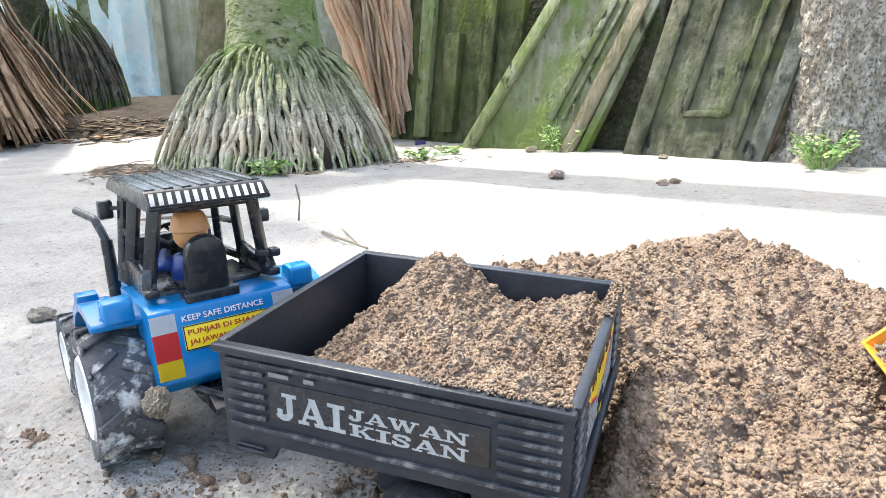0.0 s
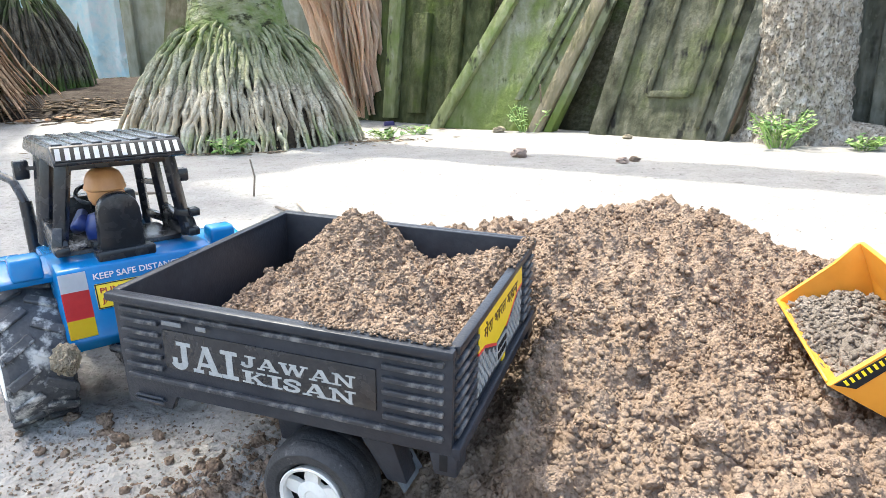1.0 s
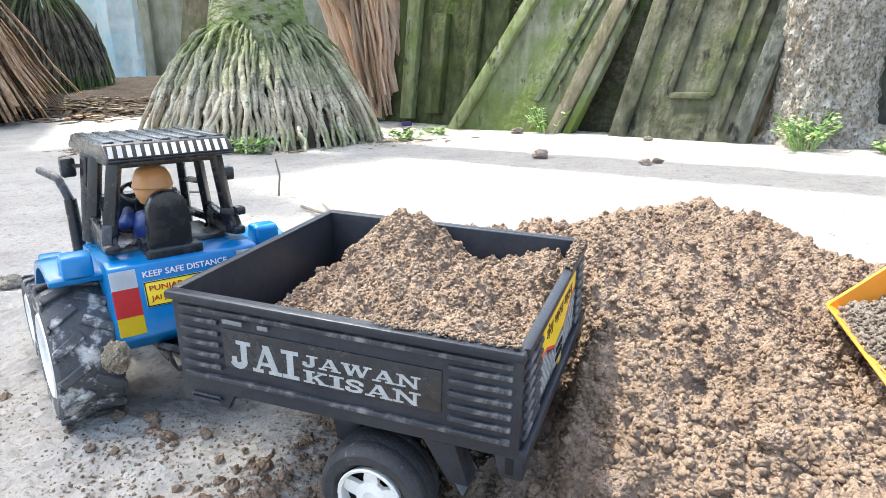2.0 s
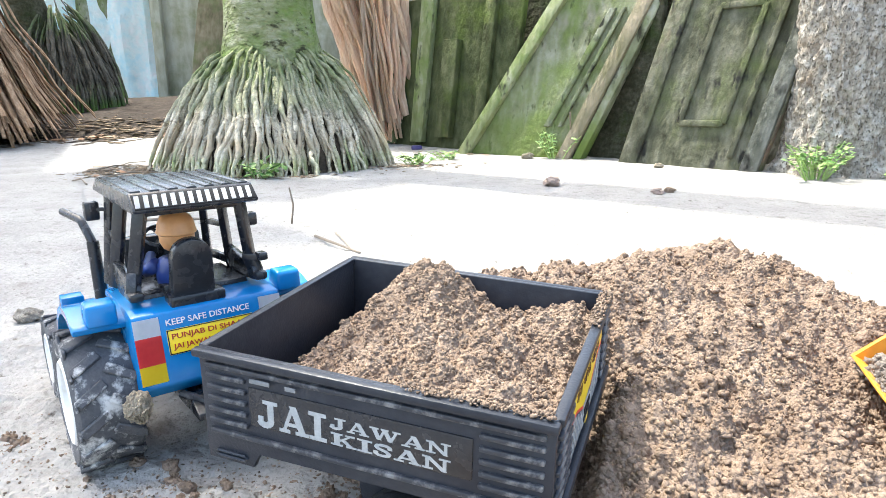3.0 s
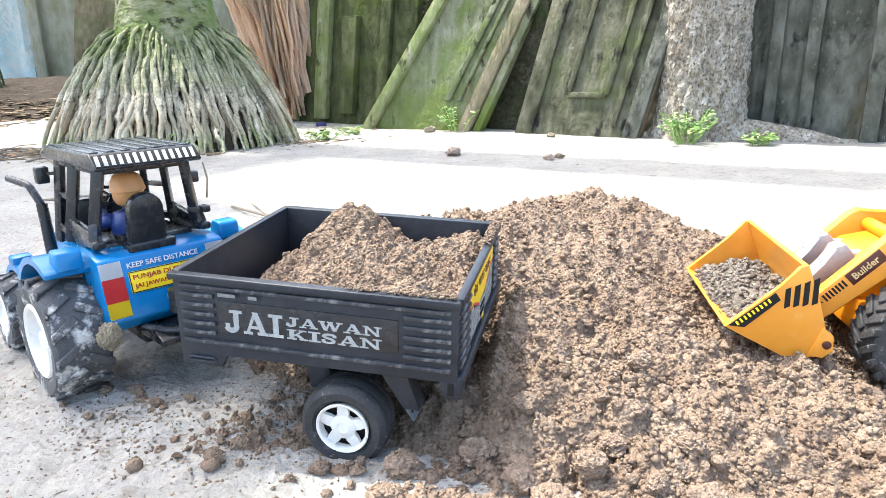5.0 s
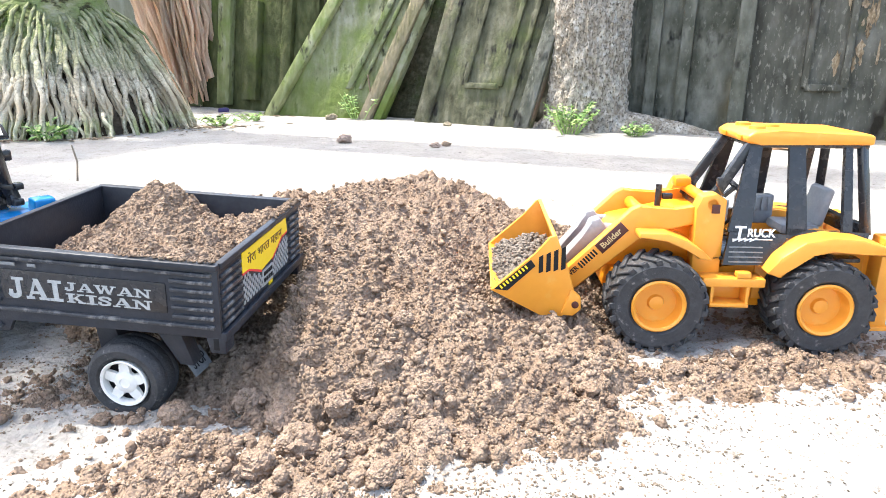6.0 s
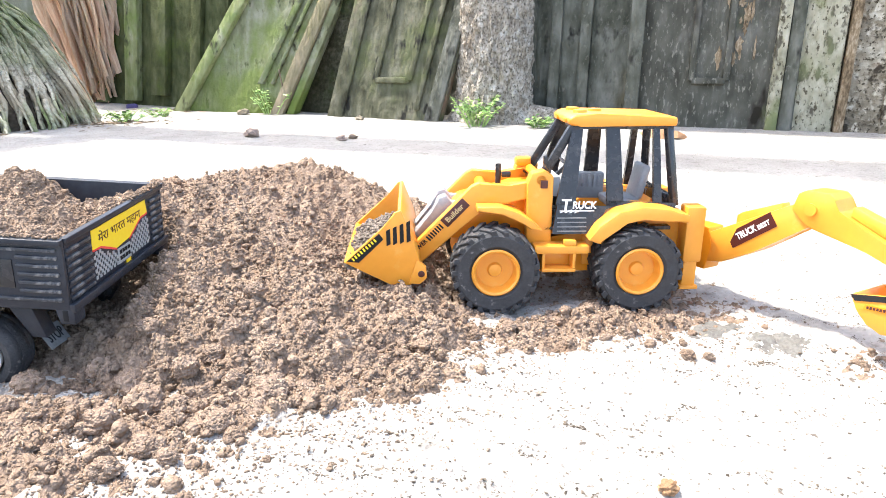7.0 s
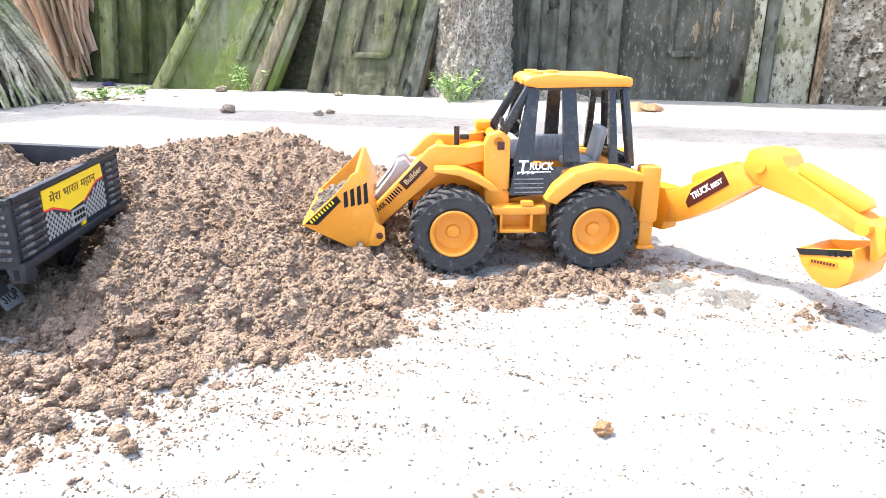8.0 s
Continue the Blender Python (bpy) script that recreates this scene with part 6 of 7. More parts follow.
for _ in range(1100):
    x, y = rs.uniform(0.168, 0.211), rs.uniform(-0.052, 0.052)
    s = 0.0018 + 0.0026 * rs.rand() ** 2
    bits.append((x, y, scoop_height(x, y) + s * 0.12, s))
crumb = scatter_mesh("bucket_crumbs", bits, M_GREYSOIL, 6)
crumb.matrix_world = M_LOADER
tagged(crumb, "grey-brown soil crumbs on the bucket load", "soil crumbs", kind="stuff")


# ---- palms ----
def palm(name, at, base_r, neck_r, neck_z, trunk_r, top, mats, label, n_roots, seed, crown_seed, lean=(0, 0), root_r=0.012, fronds=18, frond_len=2.3, arc=(0, 360), dome=1.35):
    """A palm: a flared cone of many roots, a trunk and a feathery crown above."""
    tree = thing(name, pose(at[0], at[1], ground_height(*at) - 0.01), label, "palm tree")
    rnd = random.Random(seed)
    bm = B()
    rings = []
    hs = [0.0, neck_z * 0.35, neck_z * 0.7, neck_z, neck_z * 1.1, neck_z * 1.2, neck_z * 1.35, neck_z * 1.6, neck_z * 2.4] + list(np.linspace(neck_z * 3, top, 8))
    for h in hs:
        k = min(1.0, h / neck_z)
        r = base_r * 0.92 - (base_r * 0.92 - neck_r) * k ** dome if h <= neck_z else trunk_r + (neck_r - trunk_r) * math.exp(-(h / neck_z - 1) / 0.36)
        ring = []
        for j in range(40):
            a = 2 * math.pi * j / 40
            q = r * (1 + 0.035 * noise.noise(Vector((math.cos(a) * 2, math.sin(a) * 2, h * 9 + seed))))
            ring.append(bm.verts.new((q * math.cos(a) + lean[0] * h, q * math.sin(a) + lean[1] * h, h)))
        rings.append(ring)
    for a, b in zip(rings, rings[1:]):
        for j in range(40):
            bm.faces.new((a[j], a[(j + 1) % 40], b[(j + 1) % 40], b[j]))
    bm.faces.new(rings[-1])
    part("trunk", bm, mats[1], tree)
    # dark cone behind the roots, so that the gaps between them look dark
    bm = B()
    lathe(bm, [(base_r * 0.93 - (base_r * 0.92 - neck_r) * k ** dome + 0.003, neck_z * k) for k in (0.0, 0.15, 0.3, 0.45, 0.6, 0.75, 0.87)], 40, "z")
    part("root_core", bm, mats[2], tree, "dark cone filling the gaps between the roots")
    kinds = []
    for k in range(24):
        bm = B()
        z0 = neck_z * (rnd.uniform(0.90, 1.30) if k % 3 else rnd.uniform(0.45, 0.9))
        r_top = (base_r * 0.92 - (base_r * 0.92 - neck_r) * min(1.0, z0 / neck_z) ** dome) * 0.95
        r_bot = base_r * rnd.uniform(0.90, 1.06)
        n, pts, rad = 18, [], []
        w1, w2, ph = rnd.uniform(-0.12, 0.12), rnd.uniform(0.006, 0.028), rnd.uniform(0, 6)
        w3 = rnd.uniform(0.004, 0.016)
        t0 = root_r * rnd.uniform(0.5, 1.5)
        for i in range(n):
            u = i / (n - 1)
            r = r_bot - (r_bot - r_top) * ((1 - u) ** dome) + (0.006 if 2 < i < n - 1 else -0.004) - (0.02 if i == 0 else 0)
            a = w1 * u + w2 * math.sin(u * 7 + ph) + w3 * math.sin(u * 19 + 2 * ph)
            pts.append((r * math.cos(a), r * math.sin(a), z0 * (1 - u) - (0.01 if i == n - 1 else 0)))
            rad.append(t0 * (0.45 + 0.65 * math.sin(math.pi * min(0.85, u * 0.9 + 0.12))) * (1 + 0.7 * noise.noise(Vector((u * 16, k, seed)))))
        tube(bm, pts, rad, 7)
        me = bpy.data.meshes.new("root")
        bm.to_mesh(me)
        bm.free()
        me.materials.append(mats[0])
        me.shade_smooth()
        kinds.append(me)
    for k in range(n_roots):
        o = new("root", kinds[rnd.randrange(24)])
        o.parent = tree
        a = -80 + 250 * (k / n_roots - 0.5) + rnd.uniform(-1.2, 1.2)
        sc = rnd.uniform(0.89, 1.05)
        o.matrix_basis = pose(0, 0, 0, 0, 0, a) @ Matrix.Diagonal((sc, sc, rnd.uniform(0.9, 1.1), 1))
    # crown, above the view; on the two rear palms placed to shade the ground
    rc2 = random.Random(crown_seed)
    for k in range(fronds):
        a, el = radians(arc[0] + (arc[1] - arc[0]) * k / fronds) + rc2.uniform(-0.2, 0.2), rc2.uniform(0.1, 1.0)
        bm = B()
        L = frond_len * rc2.uniform(0.8, 1.1)
        spine = []
        for i in range(12):
            u = i / 11
            spine.append(Vector((math.cos(a) * L * u * math.cos(el * (1 - u * 0.5)), math.sin(a) * L * u * math.cos(el * (1 - u * 0.5)), L * (math.sin(el) * u - 0.55 * u * u))))
        tube(bm, spine, [0.022 * (1 - 0.8 * i / 11) for i in range(12)], 5)
        side = Vector((-math.sin(a), math.cos(a), 0))
        for i in range(46):
            u = 0.10 + 0.9 * i / 46
            q = u * 11
            p = spine[int(q)].lerp(spine[min(11, int(q) + 1)], q - int(q))
            d = (spine[min(11, int(q) + 1)] - spine[int(q)]).normalized()
            ll = 0.24 * frond_len * math.sin(math.pi * (0.15 + 0.8 * u)) * rc2.uniform(0.85, 1.1)
            for s in (1, -1):
                tip = p + side * s * ll * 0.85 + d * ll * 0.45 + Vector((0, 0, -ll * 0.35))
                w = d * 0.018
                vs = [bm.verts.new(x) for x in (p - w, p + w, (p + tip) / 2 + w + Vector((0, 0, 0.02)), tip, (p + tip) / 2 - w + Vector((0, 0, 0.02)))]
                bm.faces.new(vs)
        part("frond", bm, M_LEAF, tree, smooth=False, m=Matrix.Translation((lean[0] * top, lean[1] * top, top)))
    return tree


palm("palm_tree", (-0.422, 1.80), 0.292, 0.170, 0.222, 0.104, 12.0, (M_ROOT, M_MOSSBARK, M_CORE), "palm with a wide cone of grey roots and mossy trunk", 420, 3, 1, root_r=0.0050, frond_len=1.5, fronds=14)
# unseen crown leaned and set so that it shades the far left ground
palm("palm_tree", (-1.83, 3.35), 0.262, 0.100, 0.40, 0.085, 4.95, (M_SHADEROOT, M_SHADEMOSS, M_CORE), "palm with mossy root mound, darkened as if in shade, behind yard", 230, 9, 2, lean=(-0.16, -0.16), root_r=0.0065, frond_len=0.85, fronds=24, dome=2.2)
# only the frond skirt shows; leaning trunk and crown added to shade the sand
palm("palm_tree", (-1.74, 2.42), 0.13, 0.10, 0.20, 0.085, 4.5, (M_SHADEROOT, M_SHADEMOSS, M_CORE), "palm in a dry-frond skirt, unseen leaning crown added for shade", 60, 13, 5, lean=(-0.087, -0.264), frond_len=0.62, fronds=28, dome=1.5)


# ---- lichen-covered trunk ----
def bark_trunk(at, r, top):
    tree = thing("tree", pose(at[0], at[1], -0.02), "tree trunk with rough grey lichen-covered bark beside the fence", "tree")
    bm = B()
    n = 130
    rings = []
    for h in list(np.arange(0, 0.66, 0.006)) + list(np.linspace(0.7, top, 24)):
        flare = 1 + 0.42 * math.exp(-h / 0.045)
        ring = []
        for j in range(n):
            a = 2 * math.pi * j / n
            p = Vector((math.cos(a) * 3.2, math.sin(a) * 3.2, h * 14))
            q = r * flare * (1 + 0.03 * noise.noise(p * 0.6)) + 0.0085 * noise.fractal(Vector((p.x * 3.4, p.y * 3.4, p.z * 2.6)), 0.8, 2.0, 4)
            if flare > 1.02:
                q += 0.03 * (flare - 1) * math.sin(a * 5 + 1)
            ring.append(bm.verts.new((q * math.cos(a) - 0.012 * h, q * math.sin(a), h)))
        rings.append(ring)
    for a, b in zip(rings, rings[1:]):
        for j in range(n):
            bm.faces.new((a[j], a[(j + 1) % n], b[(j + 1) % n], b[j]))
    bm.faces.new(rings[-1])
    part("trunk", bm, M_BARK, tree)
    bm = B()
    tube(bm, [(0.05, -0.06, 0.03), (0.10, -0.12, 0.028), (0.17, -0.18, 0.018), (0.25, -0.25, 0.0)], [0.045, 0.036, 0.026, 0.016], 12)
    for v in bm.verts:
        v.co += Vector((0, 0, 0.008 * noise.noise(v.co * 30)))
    part("surface_root", bm, M_BARK, tree)
    rnd = random.Random(4)
    bm = B()
    for k in range(900):
        a, e, q = rnd.uniform(0, 6.28), rnd.uniform(-0.3, 1.2), rnd.uniform(0.4, 1.5)
        c = Vector((math.cos(a) * math.cos(e) * q, math.sin(a) * math.cos(e) * q, top + 0.2 + 0.7 * math.sin(e) * q))
        d = Vector((rnd.uniform(-1, 1), rnd.uniform(-1, 1), rnd.uniform(-0.6, 0.4))).normalized()
        w = d.cross(Vector((0, 0, 1))).normalized() * 0.035
        bm.faces.new([bm.verts.new(x) for x in (c, c + d * 0.07 + w, c + d * 0.16, c + d * 0.07 - w)])
    part("crown", bm, M_LEAF, tree, smooth=False)
    return tree


bark_trunk((0.905, 1.50), 0.098, 6.5)


# ---- dry fronds ----
def frond_bundle(at, label, n, height, spread, mat, seed, top_r=0.05, thin=1.0, lean=0.0):
    """Long dry leaf strips that hang or lean from one point down to the ground."""
    tree = thing("dry_palm_fronds", pose(at[0], at[1], ground_height(*at), 0, lean, 0), label, "dry fronds")
    rnd = random.Random(seed)
    kinds = []
    for k in range(14):
        bm = B()
        n_p, pts, rad = 9, [], []
        out, wob, ph, low = spread * rnd.uniform(0.25, 1.0), rnd.uniform(0.0, 0.04), rnd.uniform(0, 6), rnd.uniform(0.0, 0.10)
        for i in range(n_p):
            u = i / (n_p - 1)
            pts.append((top_r * rnd.uniform(0.8, 1.0) + out * u ** 1.7, wob * math.sin(u * 4 + ph), height * (1 - u) + low * u))
            rad.append(0.0050 * thin * (0.6 + 0.6 * math.sin(math.pi * (0.15 + 0.75 * u))))
        tube(bm, pts, rad, 6, flat=rnd.uniform(2.4, 4.6))
        me = bpy.data.meshes.new("frond_strip")
        bm.to_mesh(me)
        bm.free()
        me.materials.append(mat)
        kinds.append(me)
    for k in range(n):
        o = new("frond_strip", kinds[rnd.randrange(14)])
        o.parent = tree
        o.matrix_basis = pose(0, 0, 0, rnd.uniform(-3, 3), rnd.uniform(-3, 3), rnd.uniform(0, 360)) @ Matrix.Diagonal((rnd.uniform(0.6, 1.05), rnd.uniform(0.8, 1.2), rnd.uniform(0.92, 1.06), 1))
    return tree


frond_bundle((-0.145, 2.42), "bundle of orange-brown dry palm fronds leaning on the fence", 210, 0.80, -0.10, M_FROND, 21, 0.15, 0.8, lean=-10.0)
frond_bundle((-1.74, 2.42), "skirt of grey-brown dry fronds round a stump on the sand", 620, 0.95, 0.38, M_FRONDGREY, 22, 0.09, 0.40)


# ---- fence of old panels ----
FA, FB = Vector((-0.06, 2.16, 0)), Vector((0.70, 1.62, 0))       # first stretch
FC = Vector((1.90, 0.72, 0))


def panel_frame(o, towards, lean_back, tilt):
    """Pose of a panel: x along the fence, z up the panel, leaning back and tilted in its own plane."""
    d = (towards - o).normalized()
    o = o - Vector((0, 0, 0.014))
    back = Vector((-d.y, d.x, 0))
    m = axes(o, d, back)
    return m @ Matrix.Rotation(radians(-lean_back), 4, "X") @ Matrix.Rotation(radians(tilt), 4, "Y")


def panel(name, m, w, h, mat, label, battens, group="fence panels", ragged=0.012, frames=(), shear=0.0, taper=0.0, peels=()):
    t = thing(name, m, label, "fence panel", group)
    rnd = random.Random(round(w * 1000) + round(h * 777))
    pts = [(-0.5 * w, 0)]
    for k in range(1, 9):
        pts.append((-0.5 * w + w * k / 9, rnd.uniform(-ragged, ragged)))
    pts += [(0.5 * w, 0), (0.5 * w, h), (-0.5 * w, h)]
    bm = B()
    prism(bm, pts, 0.0, 0.022, bev=0.002, seg=1)
    bmesh.ops.subdivide_edges(bm, edges=[e for e in bm.edges if e.calc_length() > 0.2], cuts=5)
    for v in bm.verts:
        v.co.x += (shear - taper * (v.co.x / w + 0.5)) * v.co.z
    part("board", bm, mat, t)
    for x, bw, bd, z0, z1, bmat in battens:
        bm = B()
        box(bm, (x, -bd / 2, (z0 + z1) / 2), (bw, bd, z1 - z0), 0.003)
        for v in bm.verts:
            v.co.x += 0.004 * noise.noise(Vector((v.co.z * 6, x * 9, 1))) + (shear - taper * (x / w + 0.5)) * v.co.z
        part("batten", bm, bmat, t)
    for x0, x1, z0, z1, d in frames:
        bm = B()
        for c, s in ((((x0 + x1) / 2, -d / 2, z0), (x1 - x0, d, 0.016)), (((x0 + x1) / 2, -d / 2, z1), (x1 - x0, d, 0.016)), ((x0, -d / 2, (z0 + z1) / 2), (0.016, d * 0.98, z1 - z0)), ((x1, -d / 2, (z0 + z1) / 2), (0.016, d * 0.98, z1 - z0))):
            box(bm, c, s, 0.004)
        for v in bm.verts:
            v.co.x += shear * v.co.z
        part("moulding", bm, mat, t)
    for x, z, pw, ph in peels:
        bm = B()
        edge = [(x + 0.5 * pw * math.cos(a) * rnd.uniform(0.35, 1.2), z + 0.5 * ph * math.sin(a) * rnd.uniform(0.5, 1.25)) for a in (2 * math.pi * k / 18 for k in range(18))]
        prism(bm, edge, -0.0025, 0.002)
        part("peeled_paint", bm, M_PEEL, t, "cream and orange patch of peeling paint", smooth=False)
    return t


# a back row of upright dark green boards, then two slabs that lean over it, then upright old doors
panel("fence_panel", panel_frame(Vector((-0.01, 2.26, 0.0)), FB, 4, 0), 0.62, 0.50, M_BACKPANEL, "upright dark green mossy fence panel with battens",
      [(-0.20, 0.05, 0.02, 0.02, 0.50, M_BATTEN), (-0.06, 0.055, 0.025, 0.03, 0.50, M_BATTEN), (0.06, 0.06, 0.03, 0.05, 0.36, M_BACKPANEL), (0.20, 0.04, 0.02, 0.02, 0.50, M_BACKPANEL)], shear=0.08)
panel("fence_panel", panel_frame(Vector((0.235, 1.935, 0.0)), FB, 12, 0), 0.40, 0.56, M_GREENPANEL, "slanting grey-green mossy slab with battens leaning on the fence",
      [(-0.180, 0.040, 0.022, 0.0, 0.56, M_BATTEN), (0.150, 0.040, 0.026, 0.0, 0.56, M_RUSTBATTEN), (0.188, 0.024, 0.016, 0.0, 0.56, M_GREENPANEL), (0.045, 0.020, 0.012, 0.10, 0.42, M_PANEL), (0.085, 0.012, 0.010, 0.10, 0.42, M_PANEL)], shear=0.60, taper=0.20)
panel("fence_panel", panel_frame(Vector((0.615, 1.630, 0.0)), Vector((0.80, 1.46, 0)), 12, 0), 0.35, 0.52, M_GREYPANEL, "leaning grey-green old door panel with raised mouldings",
      [(-0.150, 0.050, 0.010, 0.0, 0.52, M_GREYPANEL), (0.152, 0.040, 0.014, 0.0, 0.52, M_DARKPANEL), (0.100, 0.014, 0.012, 0.04, 0.52, M_GREYPANEL)], frames=[(-0.05, 0.055, 0.12, 0.40, 0.010)], shear=0.20)
panel("fence_panel", panel_frame(Vector((1.02, 1.50, 0.0)), Vector((1.30, 1.24, 0)), 3, 0), 0.66, 0.5, M_DARKPANEL, "upright dark weathered fence panel behind the tree",
      [(-0.02, 0.05, 0.02, 0.0, 0.5, M_DARKPANEL), (0.06, 0.03, 0.02, 0.0, 0.5, M_DARKPANEL), (0.14, 0.03, 0.02, 0.0, 0.5, M_DARKPANEL)])
panel("fence_panel", panel_frame(Vector((1.335, 1.16, 0.0)), FC, 2, 0), 0.40, 1.30, M_OLDDOOR, "upright grey old door with raised mouldings and peeling paint",
      [(-0.185, 0.035, 0.02, 0.0, 1.30, M_DARKPANEL), (0.150, 0.026, 0.02, 0.0, 1.30, M_POST), (0.180, 0.030, 0.014, 0.0, 1.30, M_DARKPANEL)], frames=[(-0.045, 0.035, 0.13, 0.47, 0.014)], peels=[(0.058 + 0.030 * math.sin(2.4 * k) + 0.016 * math.sin(5.3 * k), 0.27 + 0.085 * math.cos(1.7 * k), 0.007 + 0.006 * (k % 3), 0.018 + 0.020 * (k % 4)) for k in range(15)])
panel("fence_panel", panel_frame(Vector((1.675, 0.915, 0.0)), FC + Vector((0.3, -0.25, 0)), 1, 0), 0.47, 1.30, M_ENDSLAB, "rough pale lichen-covered slab at the end of the fence",
      [(-0.180, 0.095, 0.022, 0.0, 1.30, M_POST), (-0.118, 0.020, 0.028, 0.0, 1.30, M_PEEL), (0.02, 0.10, 0.014, 0.0, 0.16, M_ENDSLAB), (0.06, 0.12, 0.010, 0.18, 0.34, M_ENDSLAB)])
# two added boards whose dark colour stands for the shade in the gap
panel("fence_panel", panel_frame(Vector((0.475, 1.850, 0.0)), FB, 12, 0), 0.34, 0.50, M_SHADEMOSS, "dark board added behind the slabs to keep their gap dark", [])
panel("fence_panel", panel_frame(Vector((0.34, 2.06, 0.0)), FB, 2, 0), 0.75, 0.48, M_SHADEMOSS, "second dark board added behind the slabs to darken the gap", [])
panel("fence_panel", panel_frame(Vector((2.10, 0.55, 0.0)), Vector((2.6, 0.15, 0)), 1, 0), 0.55, 1.30, M_DARKPANEL, "grey weathered fence panel", [])

# ---- yard behind the palms ----
bm = B()
for i in range(61):
    for j in range(21):
        x, z = i / 60 * 2.6, j / 20 * 1.6
        bm.verts.new((x, 0.05 * math.sin(x * 9 + 1.5 * math.sin(z * 3)) + 0.02 * math.sin(x * 31 + z), z))
bm.verts.ensure_lookup_table()
for i in range(60):
    for j in range(20):
        a = i * 21 + j
        bm.faces.new((bm.verts[a], bm.verts[a + 21], bm.verts[a + 22], bm.verts[a + 1]))
bmesh.ops.solidify(bm, geom=bm.faces[:], thickness=0.004)
tarp = part("hanging_sheet", bm, M_TARP, None, m=pose(-4.6, 4.95, 0.11, 0, 0, 0))
tagged(tarp, "pale blue plastic sheet hanging behind the palms", "plastic sheet")
bm = B()
box(bm, (0.9, 0.06, 0.6), (1.8, 0.12, 1.3), 0.004)
for x in (0.02, 0.42, 0.86, 1.3):
    box(bm, (x, -0.02, 0.6), (0.07, 0.05, 1.3), 0.004)
wall = tagged(part("wall_back", bm, M_WALL, None, m=pose(-1.93, 4.80, 0.05, 0, 0, -2)), "pale stained plaster wall behind the palms", "wall", kind="structure")
bm = B()
box(bm, (0, 0, 0.65), (0.25, 0.03, 1.35), 0.006)
bmesh.ops.subdivide_edges(bm, edges=[e for e in bm.edges if e.calc_length() > 0.5], cuts=9)
for v in bm.verts:
    v.co.x += 0.02 * noise.noise(Vector((v.co.z * 4, v.co.x * 3, 2)))
tagged(part("wooden_board", bm, M_OLDBOARD, None, m=pose(-1.55, 4.60, 0.04, 0, 10, 0)), "brown mossy wooden board leaning against the pale wall", "board")
bm = B()
box(bm, (2.5, 0.06, 0.6), (5.0, 0.12, 1.3), 0.004)
tagged(part("wall_left", bm, M_PANEL, None, m=pose(-6.9, 5.3, 0.05, 0, 0, -4)), "green weathered boundary wall behind the yard", "wall", kind="structure")


def earth_height(x, y):
    d = math.hypot((x + 1.45) / 1.15, max(0.0, 3.10 - y) / 0.66, max(0.0, y - 4.2) / 0.7) + 0.35 * noise.noise(Vector((x * 4, y * 4, 2)))
    return ground_height(x, y) + 0.05 * (1 - d * d) + 0.012 * fbm(x, y, 9) - 0.006


tagged(grid_mesh("earth_bank", list(np.arange(-3.3, -0.1, 0.025)), list(np.arange(2.2, 4.8, 0.025)), earth_height, M_EARTH),
       "low bank of leafy earth, darkened for shade, behind the palms", "earth bank", kind="stuff")

# ---- weeds, leaves, stones, twigs ----
leaf_meshes = []
for k, mat in enumerate((M_WEED, M_WEED, M_LEAF, M_DRYLEAF)):
    bm = B()
    pts = [(0, 0), (0.25, 0.18), (0.55, 0.22), (0.85, 0.12), (1.0, 0)]
    top = [bm.verts.new((x, y, 0.10 * math.sin(x * 3) - 0.06 * (y > 0))) for x, y in pts]
    bot = [bm.verts.new((x, -y, 0.10 * math.sin(x * 3) - 0.06)) for x, y in pts[1:-1]]
    mid = [bm.verts.new((x, 0, 0.10 * math.sin(x * 3) + 0.015)) for x in (0.25, 0.55, 0.85)]
    for row in ([top[0], *top[1:4], top[4]], [top[0], *bot, top[4]]):
        bm.faces.new((row[0], row[1], mid[0]))
        bm.faces.new((row[1], row[2], mid[1], mid[0]))
        bm.faces.new((row[2], row[3], mid[2], mid[1]))
        bm.faces.new((row[3], row[4], mid[2]))
    me = bpy.data.meshes.new("leaf")
    bm.to_mesh(me)
    bm.free()
    me.materials.append(mat)
    leaf_meshes.append(me)


def weed(at, r, h, stems, leaves, seed, size=0.022, label="small bright green weed growing at the foot of the trunk"):
    plant = thing("weed", pose(at[0], at[1], ground_height(*at)), label, "weed", "weeds along the fence")
    rnd = random.Random(seed)
    for k in range(stems):
        a, d = rnd.uniform(0, 6.28), r * rnd.uniform(0.2, 1.0)
        tip = Vector((d * math.cos(a), d * math.sin(a), h * rnd.uniform(0.5, 1.0)))
        base = tip * 0.25
        base.z = -0.005
        path = [base, base.lerp(tip, 0.5) + Vector((0, 0, h * 0.12)), tip]
        bm = B()
        tube(bm, path, [0.0013, 0.0011, 0.0007], 5)
        part("stem", bm, M_WEED, plant)
        for j in range(leaves):
            u = 0.3 + 0.7 * j / leaves
            p = path[0].lerp(path[1], u * 2) if u < 0.5 else path[1].lerp(path[2], u * 2 - 1)
            o = new("leaf", leaf_meshes[rnd.randrange(3)])
            o.parent = plant
            s = size * rnd.uniform(0.6, 1.3)
            o.matrix_basis = pose(p.x, p.y, p.z, rnd.uniform(-25, 25), rnd.uniform(-35, 25), rnd.uniform(0, 360)) @ Matrix.Diagonal((s, s * 1.3, s, 1))
    return plant


weed((0.795, 1.37), 0.095, 0.080, 28, 10, 1, 0.013)
weed((0.93, 1.30), 0.05, 0.035, 14, 7, 2, 0.014)
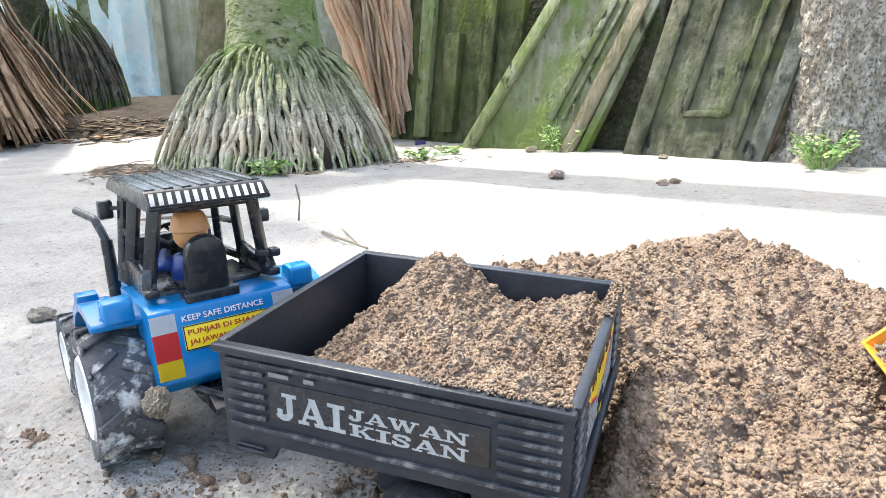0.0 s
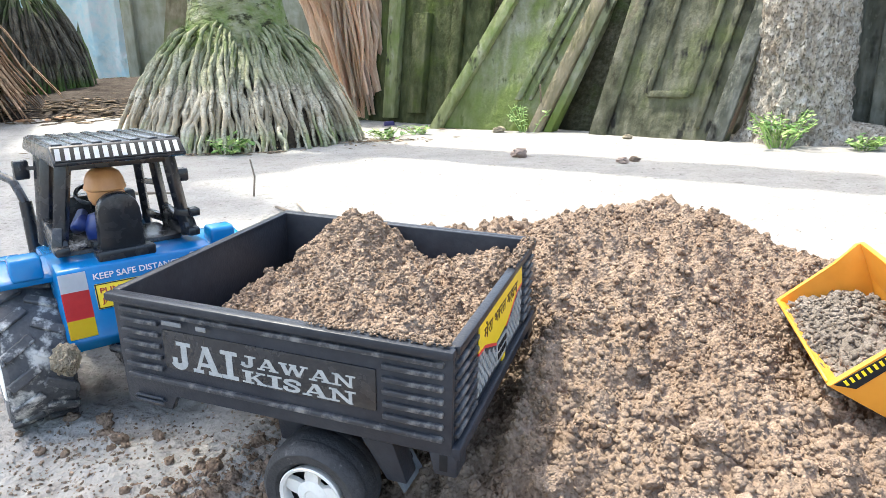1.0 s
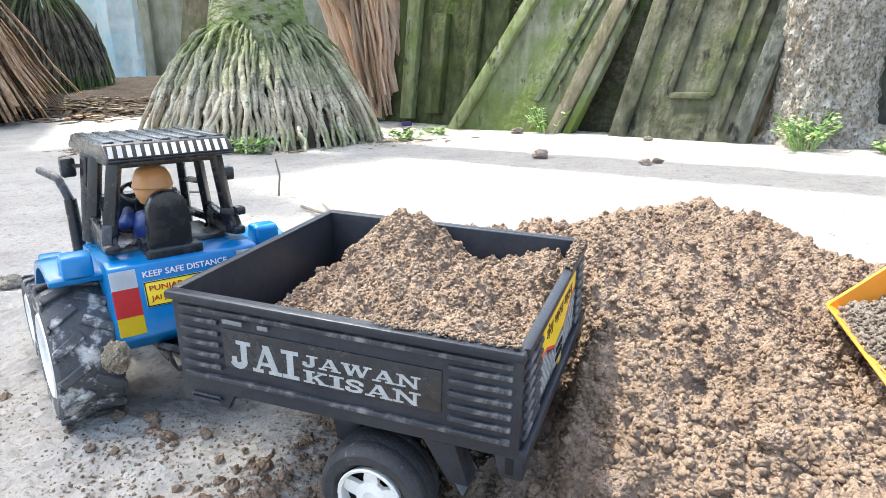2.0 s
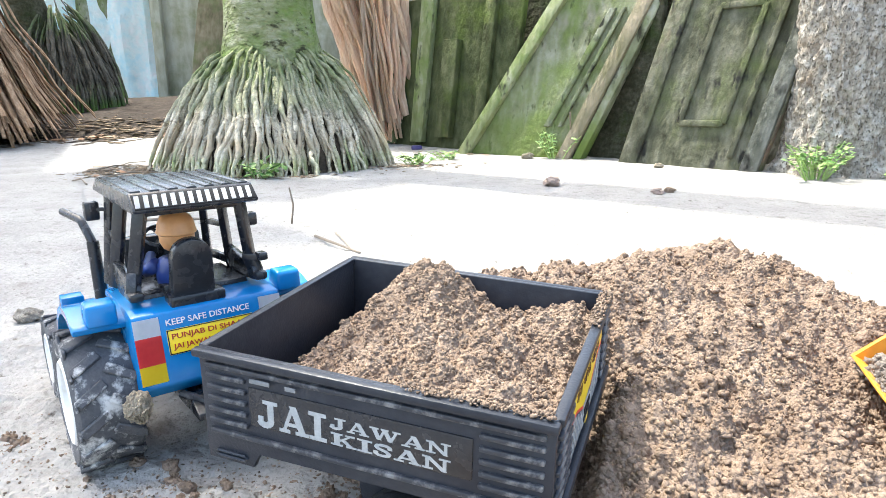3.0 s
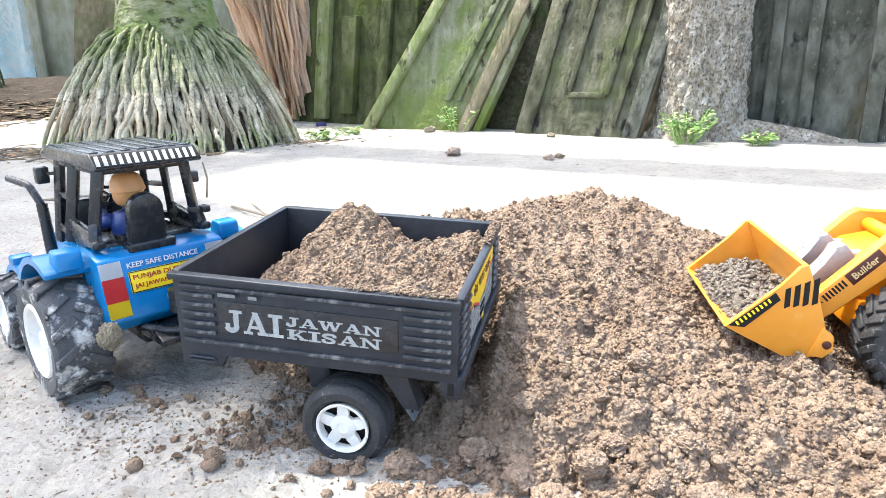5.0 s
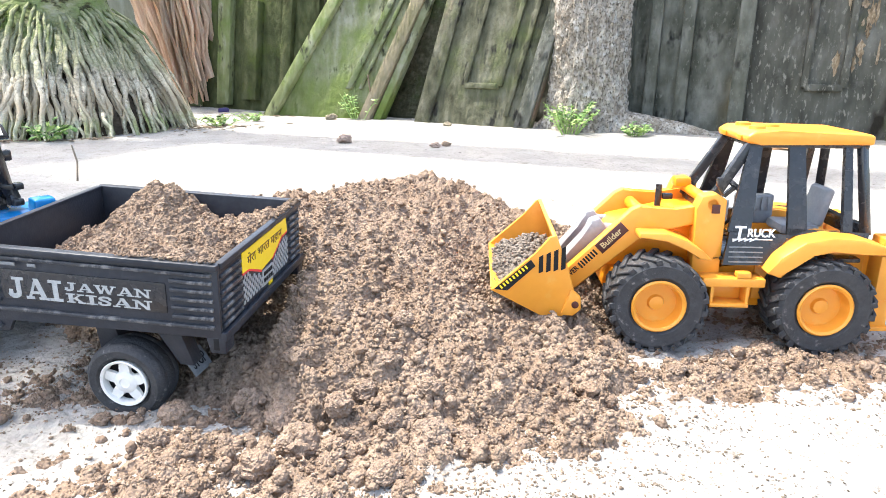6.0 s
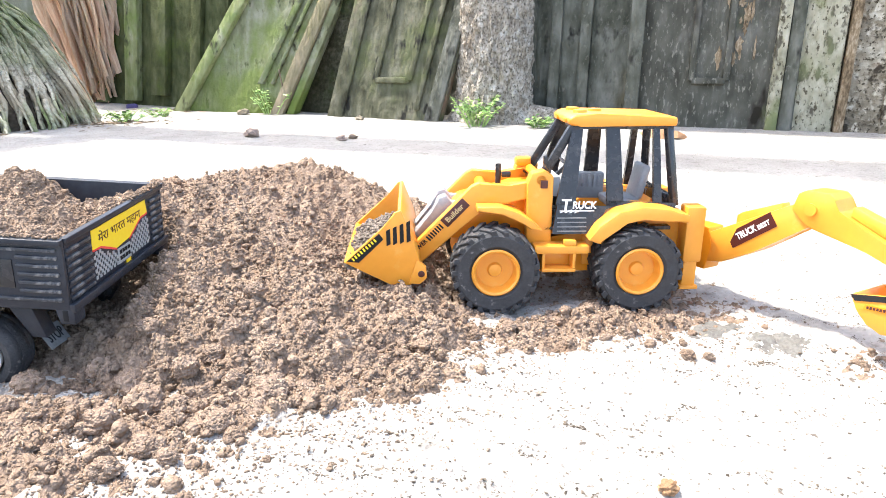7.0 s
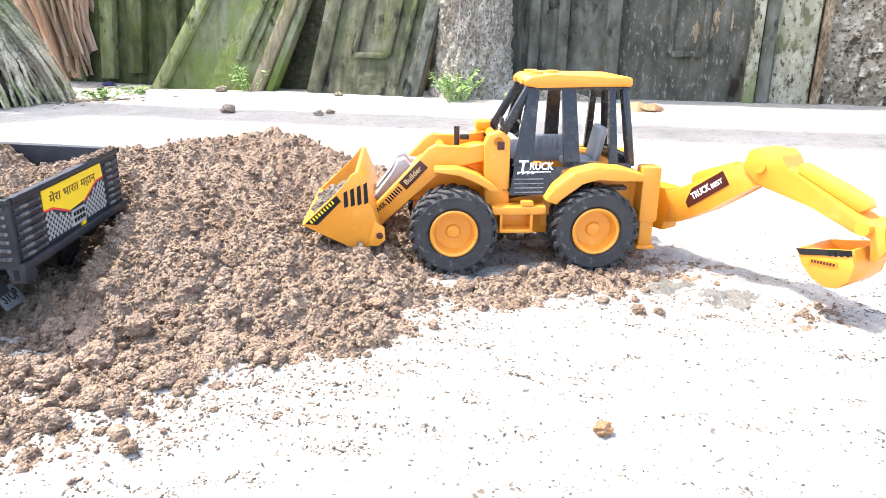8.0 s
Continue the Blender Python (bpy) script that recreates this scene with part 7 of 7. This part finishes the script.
weed((-0.40, 1.50), 0.07, 0.05, 14, 6, 3, label="small green weed at the foot of the palm roots")
weed((-0.05, 1.74), 0.08, 0.03, 14, 5, 4, 0.016, "low green weed beside the palm roots")
weed((0.04, 1.86), 0.07, 0.025, 10, 5, 5, 0.014, "low green weed beside the palm roots")
weed((-0.92, 2.9), 0.12, 0.08, 12, 6, 6, 0.03, "green weed behind the palm")
weed((-1.05, 3.1), 0.12, 0.10, 12, 6, 7, 0.03, "green weed behind the palm")
weed((0.335, 1.84), 0.08, 0.08, 12, 7, 8, 0.015, "green weed growing out of the mossy slab")


def stone(at, s, mat, label, seed, name="stone"):
    ob = new(name, crumb_mesh(name, seed, mat, 0.5, 3))
    ob.matrix_world = pose(at[0], at[1], ground_height(*at) + s * 0.25, 0, 0, seed * 40) @ Matrix.Diagonal((s * 1.2, s, s * 0.8, 1))
    return tagged(ob, label, "stone")


stone((0.238, 1.315), 0.030, M_STONE, "small reddish brown stone on the sand", 1)
stone((0.41, 1.20), 0.020, M_STONE, "small brown stone on the sand", 2)
stone((0.44, 1.22), 0.018, M_CLOD, "small brown lump on the sand", 3)
stone((-0.345, 0.55), 0.019, M_PEBBLE, "rounded grey-brown stone on the sand", 4)
stone((0.295, 0.007), 0.008, M_RUSTSTONE, "small orange-brown pebble on the sand", 5)
stone((0.26, 1.85), 0.030, M_LUMP, "pale lump of plaster at the foot of the fence", 6)
stone((0.55, 1.62), 0.020, M_LUMP, "pale lump of plaster at the foot of the fence", 7)
bm = B()
box(bm, (0, 0, 0.006), (0.034, 0.02, 0.018), 0.005)
tagged(part("purple_scrap", bm, M_PURPLE, None, m=pose(-0.06, 2.17, 0.0, 0, 0, 20)), "small purple plastic scrap at the foot of the fence", "plastic scrap")


def twig(points, r, label="thin dry twig lying on the sand"):
    bm = B()
    p0 = Vector(points[0])
    pts = [Vector((x, y, ground_height(x, y) + z)) for x, y, z in points]
    tube(bm, pts, [r, r * 0.9, r * 0.7, r * 0.5][:len(pts)], 6)
    return tagged(part("twig", bm, M_TWIG, None), label, "twig")


twig([(-0.155, 0.86, 0.003), (-0.125, 0.81, 0.006), (-0.085, 0.77, 0.003)], 0.0019)
twig([(-0.13, 0.88, 0.003), (-0.11, 0.82, 0.004), (-0.10, 0.79, 0.002)], 0.0013)
twig([(-0.205, 0.95, 0.0), (-0.20, 0.945, 0.03), (-0.203, 0.94, 0.055)], 0.0016, "thin dry stalk standing in the sand")
twig([(0.40, 1.98, 0.0), (0.38, 1.86, 0.06), (0.36, 1.78, 0.13)], 0.003, "thin bent stick leaning in the fence gap")
twig([(-0.45, 0.98, 0.002), (-0.40, 1.0, 0.003), (-0.33, 0.985, 0.002)], 0.003)
rt = random.Random(17)
for k in range(14):
    x, y, a, q = rt.uniform(-0.84, -0.62), rt.uniform(1.45, 1.80), rt.uniform(0, 3.1), rt.uniform(0.03, 0.09)
    twig([(x - q * math.cos(a), y - q * math.sin(a), 0.002), (x, y + 0.01, 0.008), (x + q * math.cos(a), y + q * math.sin(a), 0.002)], rt.uniform(0.0015, 0.003), "thin dry twig beside the palm roots")
rnd = random.Random(31)
for k in range(30):
    if k < 24:
        x, y = rnd.uniform(-1.45, -0.95), rnd.uniform(2.45, 2.85)
    else:
        x, y = rnd.uniform(-0.80, -0.60), rnd.uniform(1.55, 1.9)
    o = new("dry_leaf", leaf_meshes[3])
    s = rnd.uniform(0.03, 0.075) if k < 24 else rnd.uniform(0.02, 0.04)
    o.matrix_world = pose(x, y, ground_height(x, y) + 0.006 * s / 0.06, rnd.uniform(-6, 6), rnd.uniform(-5, 5), rnd.uniform(0, 360)) @ Matrix.Diagonal((s, s, s, 1))
    tagged(o, "curled orange-brown dry leaf on the ground", "leaf", "fallen leaves")
for x, y, turn, size in ((1.055, 1.055, -40, 0.085), (1.085, 1.01, -25, 0.055)):
    o = new("dry_leaf", leaf_meshes[3])
    o.matrix_world = pose(x, y, ground_height(x, y) + 0.010, 25, 8, turn) @ Matrix.Diagonal((size, size * 1.3, size * 2.0, 1))
    tagged(o, "curled orange-brown dry leaf near the old door", "leaf", "fallen leaves")

# dry plant litter round the foot of the palm and over the earth bank
litter = []
for cx, cy, sx, sy, n, big in ((-0.76, 1.66, 0.10, 0.10, 260, 0.016), (-0.10, 1.70, 0.14, 0.08, 170, 0.013), (-0.45, 1.50, 0.20, 0.03, 110, 0.012), (-1.25, 2.70, 0.30, 0.20, 420, 0.030), (0.05, 2.02, 0.10, 0.05, 60, 0.012)):
    for _ in range(n):
        x, y = rs.normal(cx, sx * 0.6), rs.normal(cy, sy * 0.6)
        z = max(ground_height(x, y), earth_height(x, y)) if y > 2.2 else ground_height(x, y)
        litter.append((x, y, z + 0.002, big * rs.uniform(0.3, 1.0)))
tagged(scatter_mesh("plant_litter", litter, M_LITTER, 23, shape=(2.4, 0.6, 0.22)), "dry brown plant litter strewn round the palm roots", "plant litter", kind="stuff")
